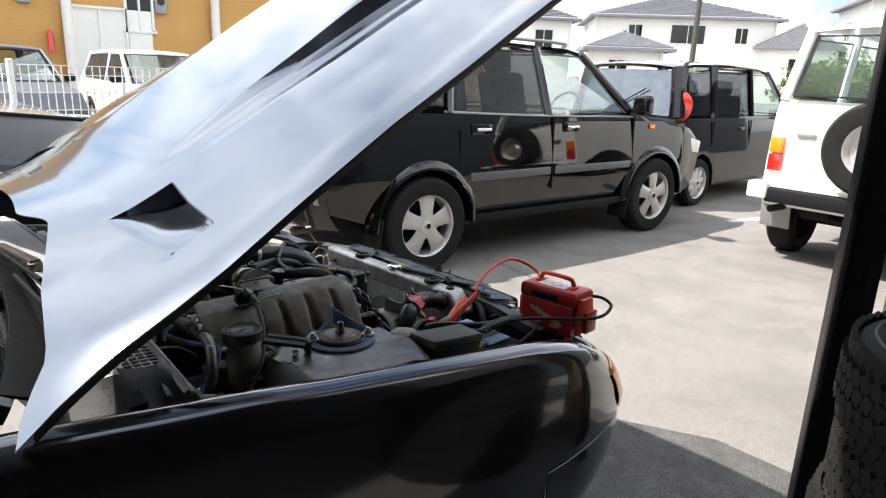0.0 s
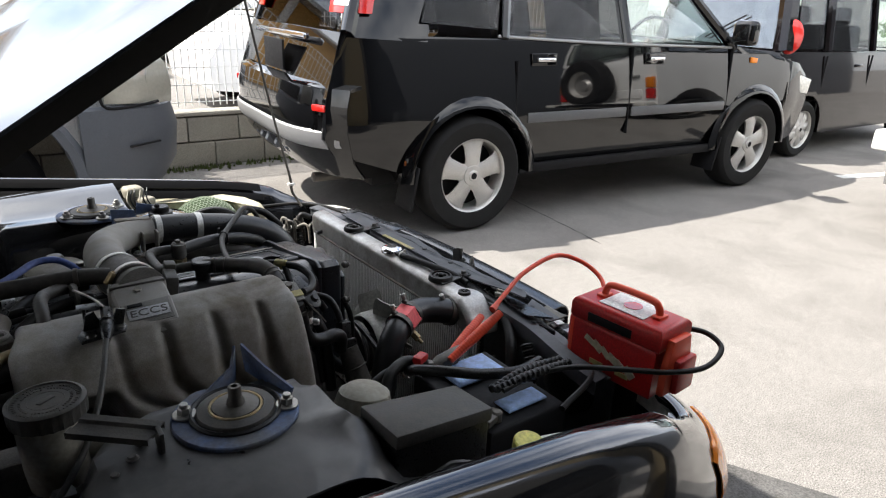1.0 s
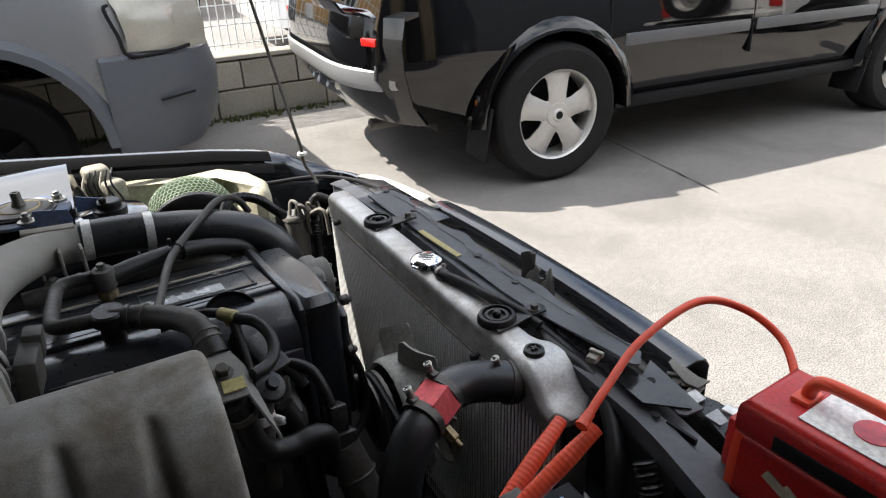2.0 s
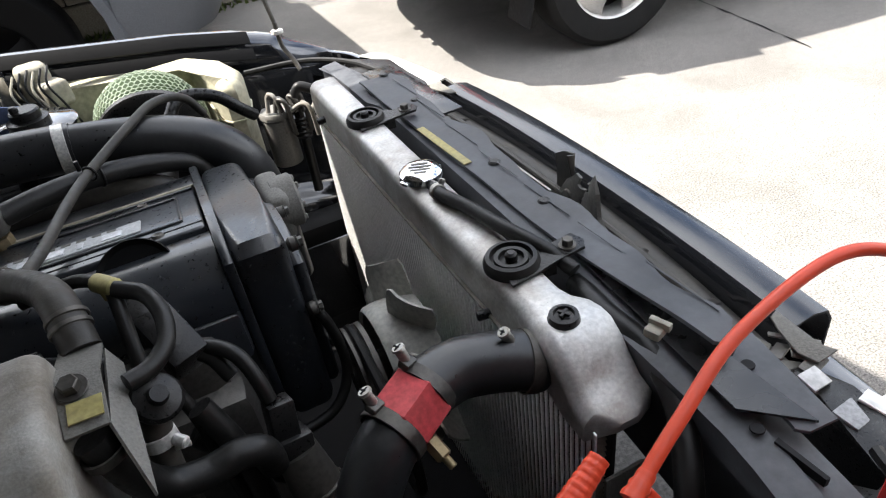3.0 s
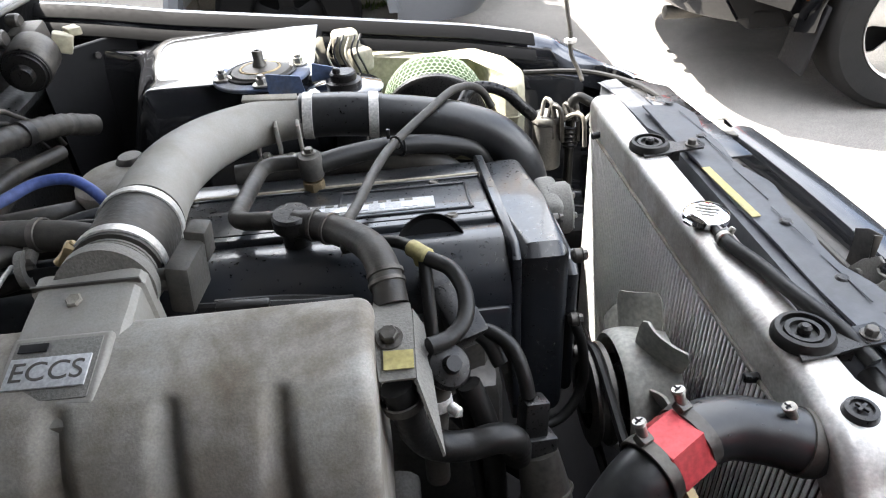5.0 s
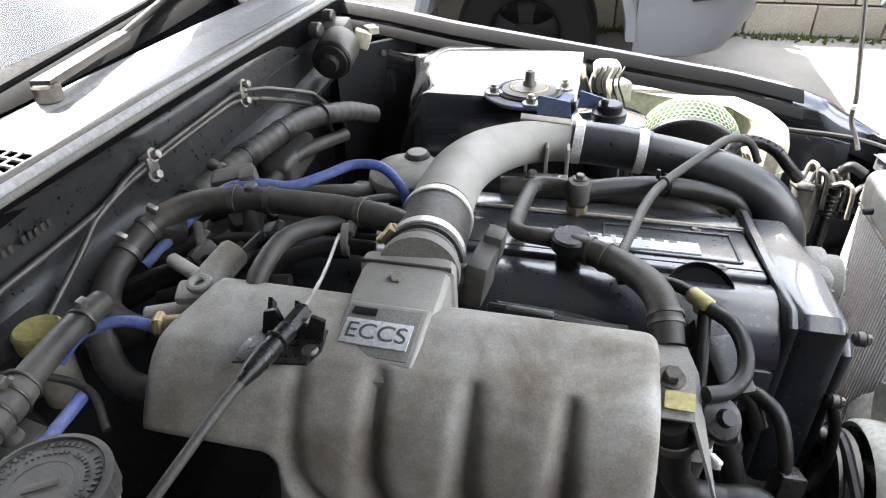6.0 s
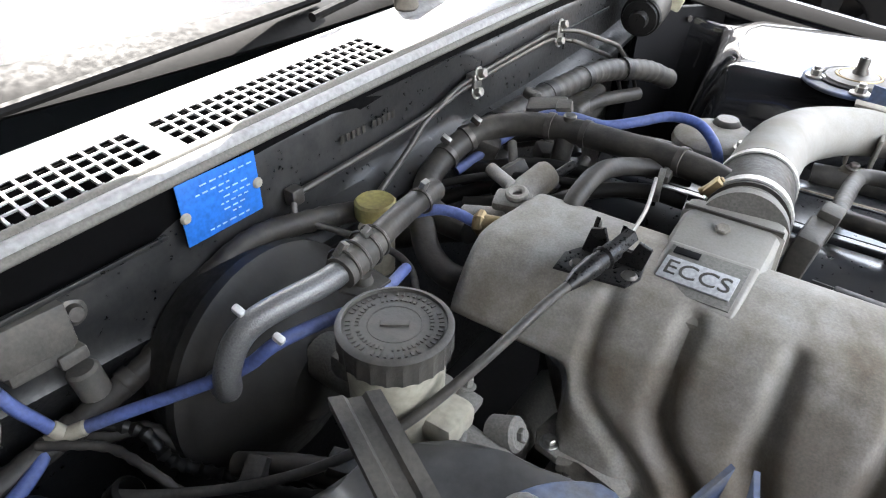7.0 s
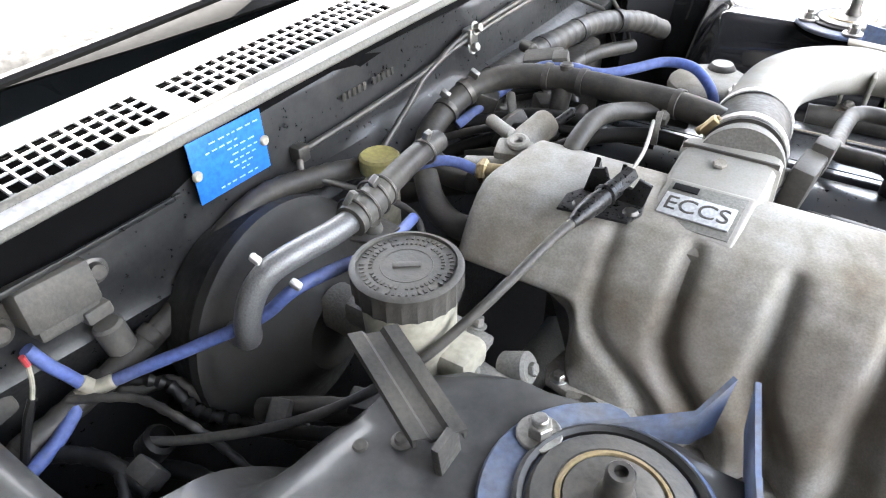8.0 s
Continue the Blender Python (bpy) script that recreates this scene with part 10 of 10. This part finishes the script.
wt = single("washer_pump_cap", bm, "dirtywhite", "domed pale plastic canister beside the strut tower", "canister")
bm = B()
for k in range(3):
    ring(bm, (0.945, 1.298, 0.715 - 0.009 * k), (0.3, 0.1, 1), 0.050, 0.003, 30, 6)
part("ribbed_band", bm, "brass", wt, "brown ribbed band")
bm = B()
slab(bm, [(1.13, 1.075), (1.27, 1.065), (1.30, 1.11), (1.20, 1.14), (1.13, 1.13)], "z", 0.58, 0.700, 0.02, 3)
ws = single("washer_bottle", bm, "white", "white washer bottle with a yellow cap", "bottle")
bm = B()
lathe(bm, [(0, 0.024), (0.022, 0.024), (0.0245, 0.021), (0.0245, 0.003), (0.020, 0.0)], (1.158, 1.10, 0.706), (0.0, -0.1, 1), 28)
part("cap", bm, "yellow", ws, "yellow filler cap")

# ==== JUMP STARTER ====
js = thing("jump_starter", (1.503, 1.195, 0.688), "red plastic jump starter with handle, standing on the headlamp corner", "jump starter")
JR = Matrix.Translation((1.503, 1.195, 0.688)) @ Euler((0, 0, radians(-86))).to_matrix().to_4x4()
def J(bm):
    bmesh.ops.transform(bm, matrix=JR, verts=bm.verts)
    return bm
bm = B()
slab(bm, [(-0.094, -0.046), (0.094, -0.046), (0.094, 0.046), (-0.094, 0.046)], "z", 0.0, 0.108, 0.012, 4)
slab(bm, [(-0.102, -0.050), (0.102, -0.050), (0.102, 0.050), (-0.102, 0.050)], "z", 0.100, 0.150, 0.014, 4)
body = part("casing", J(bm), "redbox", js, "glossy red casing")
for s in (-1, 1):
    bm = B()
    slab(bm, [(-0.040, 0.02), (0.040, 0.02), (0.040, 0.075), (0.028, 0.13), (-0.028, 0.13), (-0.040, 0.075)], "x", s * 0.105 - 0.004, s * 0.105 + 0.012, 0.004)
    part("side_panel", J(bm), "orangered", js, "orange-red side panel")
    bm = B()
    box(bm, (s * 0.118, 0.012, 0.055), (0.022, 0.060, 0.070), (0, 0, 0), 0.006)
    part("clamp_holder", J(bm), "redbox", js)
bm = B()
tube(bm, [(-0.062, 0, 0.148), (-0.058, 0, 0.168), (-0.040, 0, 0.178), (0.040, 0, 0.178), (0.058, 0, 0.168), (0.062, 0, 0.148)], 0.0072, 12)
for s_ in (-1, 1):
    box(bm, (s_ * 0.062, 0, 0.152), (0.020, 0.030, 0.008), (0, 0, 0), 0.003)
part("handle", J(bm), "orangered", js, "orange-red carrying handle")
bm = B()
box(bm, (0, 0.0, 0.1512), (0.10, 0.070, 0.0016), (0, 0, 0), 0.0005)
lbl = part("top_label", J(bm), "white", js, "white round-dial label")
bm = B()
disc(bm, (0.004, 0.0, 0.152), (0, 0, 1), 0.018, 0.0012, 24, 0.0002)
part("dial", J(bm), "redlamp", lbl)
bm = B()
for z, w in ((0.120, 0.10), ):
    box(bm, (-0.01, -0.0504, z), (w, 0.002, 0.018), (0, 0, 0), 0.0005)
part("switch_panel", J(bm), "ink", js, "black switch strip")
bm = B()
for k in range(6):
    box(bm, (-0.05 + 0.019 * k, -0.0472, 0.07 - 0.006 * k), (0.026, 0.0018, 0.012 + 0.004 * (k % 2)), (0, 24 + 8 * (k % 3), 0), 0.0004)
part("print", J(bm), "cream", js, "pale printed pattern")
for k in range(2):
    part("print_bar", J(box(B(), (-0.03 + 0.06 * k, -0.0472, 0.028), (0.03, 0.0018, 0.010), (0, 0, 0), 0.0004)), "oldyellow", js)
LEAD = [(1.300, 1.366, 0.812), (1.350, 1.385, 0.830), (1.420, 1.408, 0.852), (1.515, 1.415, 0.868), (1.570, 1.390, 0.852), (1.585, 1.345, 0.828), (1.560, 1.305, 0.808), (1.535, 1.285, 0.795)]
jl = thing("jump_lead", LEAD[0], "thick red jump lead arching from the clamp to the charger", "cable", "jump leads")
part("sheath", tube(B(), LEAD, 0.0049, 14), "orangered", jl, "red cable sheath")
part("strain_relief", tube(B(), [LEAD[0], tuple(a + (b - a) * 0.35 for a, b in zip(LEAD[0], LEAD[1]))], [0.0075, 0.0055], 14, 6, True, 0.0006, 0.008), "orangered", jl)
jw = thing("jump_clamp", (1.30, 1.39, 0.75), "red plastic jump lead clamp gripping the battery terminal", "clamp")
for dy, dz in ((-0.004, 0.018), (0.032, -0.014)):
    bm = B()
    a, b = Vector((1.322, 1.372 + dy * 1.6, 0.782 + dz)), Vector((1.195, 1.360 + dy * 0.5, 0.728 + dz * 0.4))
    tube(bm, [a, a.lerp(b, 0.3), a.lerp(b, 0.7), b], [0.0080, 0.0105, 0.0100, 0.0075], 12, 8, True, 0.0003, 0.006)
    part("grip", bm, "orangered", jw, "ribbed red grip")
bm = B()
slab(bm, [(1.215, 0.722), (1.235, 0.745), (1.18, 0.735), (1.16, 0.712)], "y", 1.358, 1.388, 0.003)
part("jaw", bm, "darksteel", jw, "toothed steel jaw")
bm = B()
tube(bm, [(1.20, 1.21, 0.745), (1.27, 1.205, 0.758), (1.34, 1.175, 0.765), (1.41, 1.12, 0.765), (1.48, 1.07, 0.762), (1.545, 1.045, 0.765), (1.595, 1.05, 0.785), (1.60, 1.085, 0.80), (1.575, 1.115, 0.805), (1.55, 1.125, 0.805)], 0.0052, 12)
single("jump_lead", bm, "rubber", "black jump lead looping round the charger", "cable", "jump leads")
bk = thing("jump_clamp", (1.27, 1.22, 0.72), "black jump lead clamp lying over the battery", "clamp")
for dy, dz in ((0.0, 0.010), (0.024, 0.004)):
    bm = B()
    tube(bm, [(1.345, 1.195 + dy, 0.755 + dz), (1.27, 1.205 + dy, 0.75 + dz), (1.19, 1.22 + dy * 0.5, 0.735 + dz)], [0.007, 0.0095, 0.007], 12, 8, True, 0.0010, 0.010)
    part("grip", bm, "plastic", bk, "ribbed black grip")

# ==== UNDER THE BAY ====
part("undertray", box(B(), (0.86, YC, 0.215), (1.24, 1.40, 0.02), bev=0.004), "ink", car, "black undertray")
part("crossmember", box(B(), (1.42, YC, 0.22), (0.10, 1.30, 0.10), bev=0.01), "ink", car)
part("crossmember", box(B(), (0.80, YC, 0.26), (0.12, 1.20, 0.10), bev=0.02), "ink", car)
for y in (1.30, 2.42):
    part("chassis_rail", box(B(), (0.95, y, 0.36), (1.3, 0.08, 0.12), bev=0.02), "ink", car)
bm = B()
box(bm, (1.10, 1.52, 0.42), (0.16, 0.14, 0.22), bev=0.03)
lathe(bm, [(0, 0), (0.065, 0), (0.07, 0.02), (0.07, 0.12), (0, 0.13)], (1.09, 1.56, 0.42), (1, 0, 0), 28)
part("alternator", bm, "darksteel", engine)
bm = B()
box(bm, (0.75, 1.52, 0.47), (0.5, 0.14, 0.10), bev=0.02)
lower = part("inlet_manifold", bm, "castalu", engine)
for k in range(6):
    part("inlet_runner", tube(B(), [(0.56 + 0.085 * k, 1.47, 0.58), (0.57 + 0.082 * k, 1.53, 0.53), (0.58 + 0.08 * k, 1.70, 0.55)], 0.026, 12), "castdark", lower)
bm = B()
box(bm, (0.86, 2.20, 0.58), (0.50, 0.10, 0.16), bev=0.03)
part("exhaust_shield", bm, "darksteel", engine, "rusty heat shield")

# taped leads and pipes low beside the servo and the inner wing
for r, stuff, pts in ((0.0045, "hose", [(0.30, 1.20, 0.725), (0.345, 1.235, 0.722), (0.385, 1.245, 0.715), (0.43, 1.255, 0.69), (0.47, 1.26, 0.66)]), (0.008, "rubber", [(0.29, 1.14, 0.70), (0.33, 1.17, 0.70), (0.37, 1.185, 0.70), (0.41, 1.19, 0.68)]),
                      (0.012, "hose", [(0.44, 1.30, 0.70), (0.50, 1.325, 0.715), (0.56, 1.335, 0.735), (0.61, 1.34, 0.75)]), (0.007, "rubber", [(0.46, 1.285, 0.70), (0.52, 1.30, 0.72), (0.58, 1.315, 0.745), (0.64, 1.33, 0.77)]),
                      (0.006, "greyplastic", [(0.30, 1.12, 0.66), (0.36, 1.15, 0.665), (0.42, 1.17, 0.655)]), (0.009, "rubber", [(0.35, 1.20, 0.66), (0.41, 1.23, 0.66), (0.48, 1.24, 0.65), (0.55, 1.26, 0.66)]),
                      (0.005, "rubber", [(0.37, 1.19, 0.70), (0.40, 1.175, 0.69), (0.43, 1.15, 0.665)])):
    single("lead", tube(B(), pts, r, 10, 8, True, 0.0007, 0.017), stuff, "dusty taped lead low beside the brake servo", "cable", "leads beside the servo")
for p, s, rot in (((0.545, 1.335, 0.742), (0.03, 0.022, 0.018), (10, 20, 30)), ((0.60, 1.345, 0.760), (0.022, 0.03, 0.02), (0, 15, 60)), ((0.40, 1.20, 0.690), (0.026, 0.02, 0.03), (20, 10, 0)), ((0.47, 1.30, 0.715), (0.02, 0.026, 0.02), (30, 0, 20))):
    single("connector", box(B(), p, s, rot, 0.003), "greyplastic", "dusty electrical connector beside the brake servo", "connector", "connectors beside the servo")
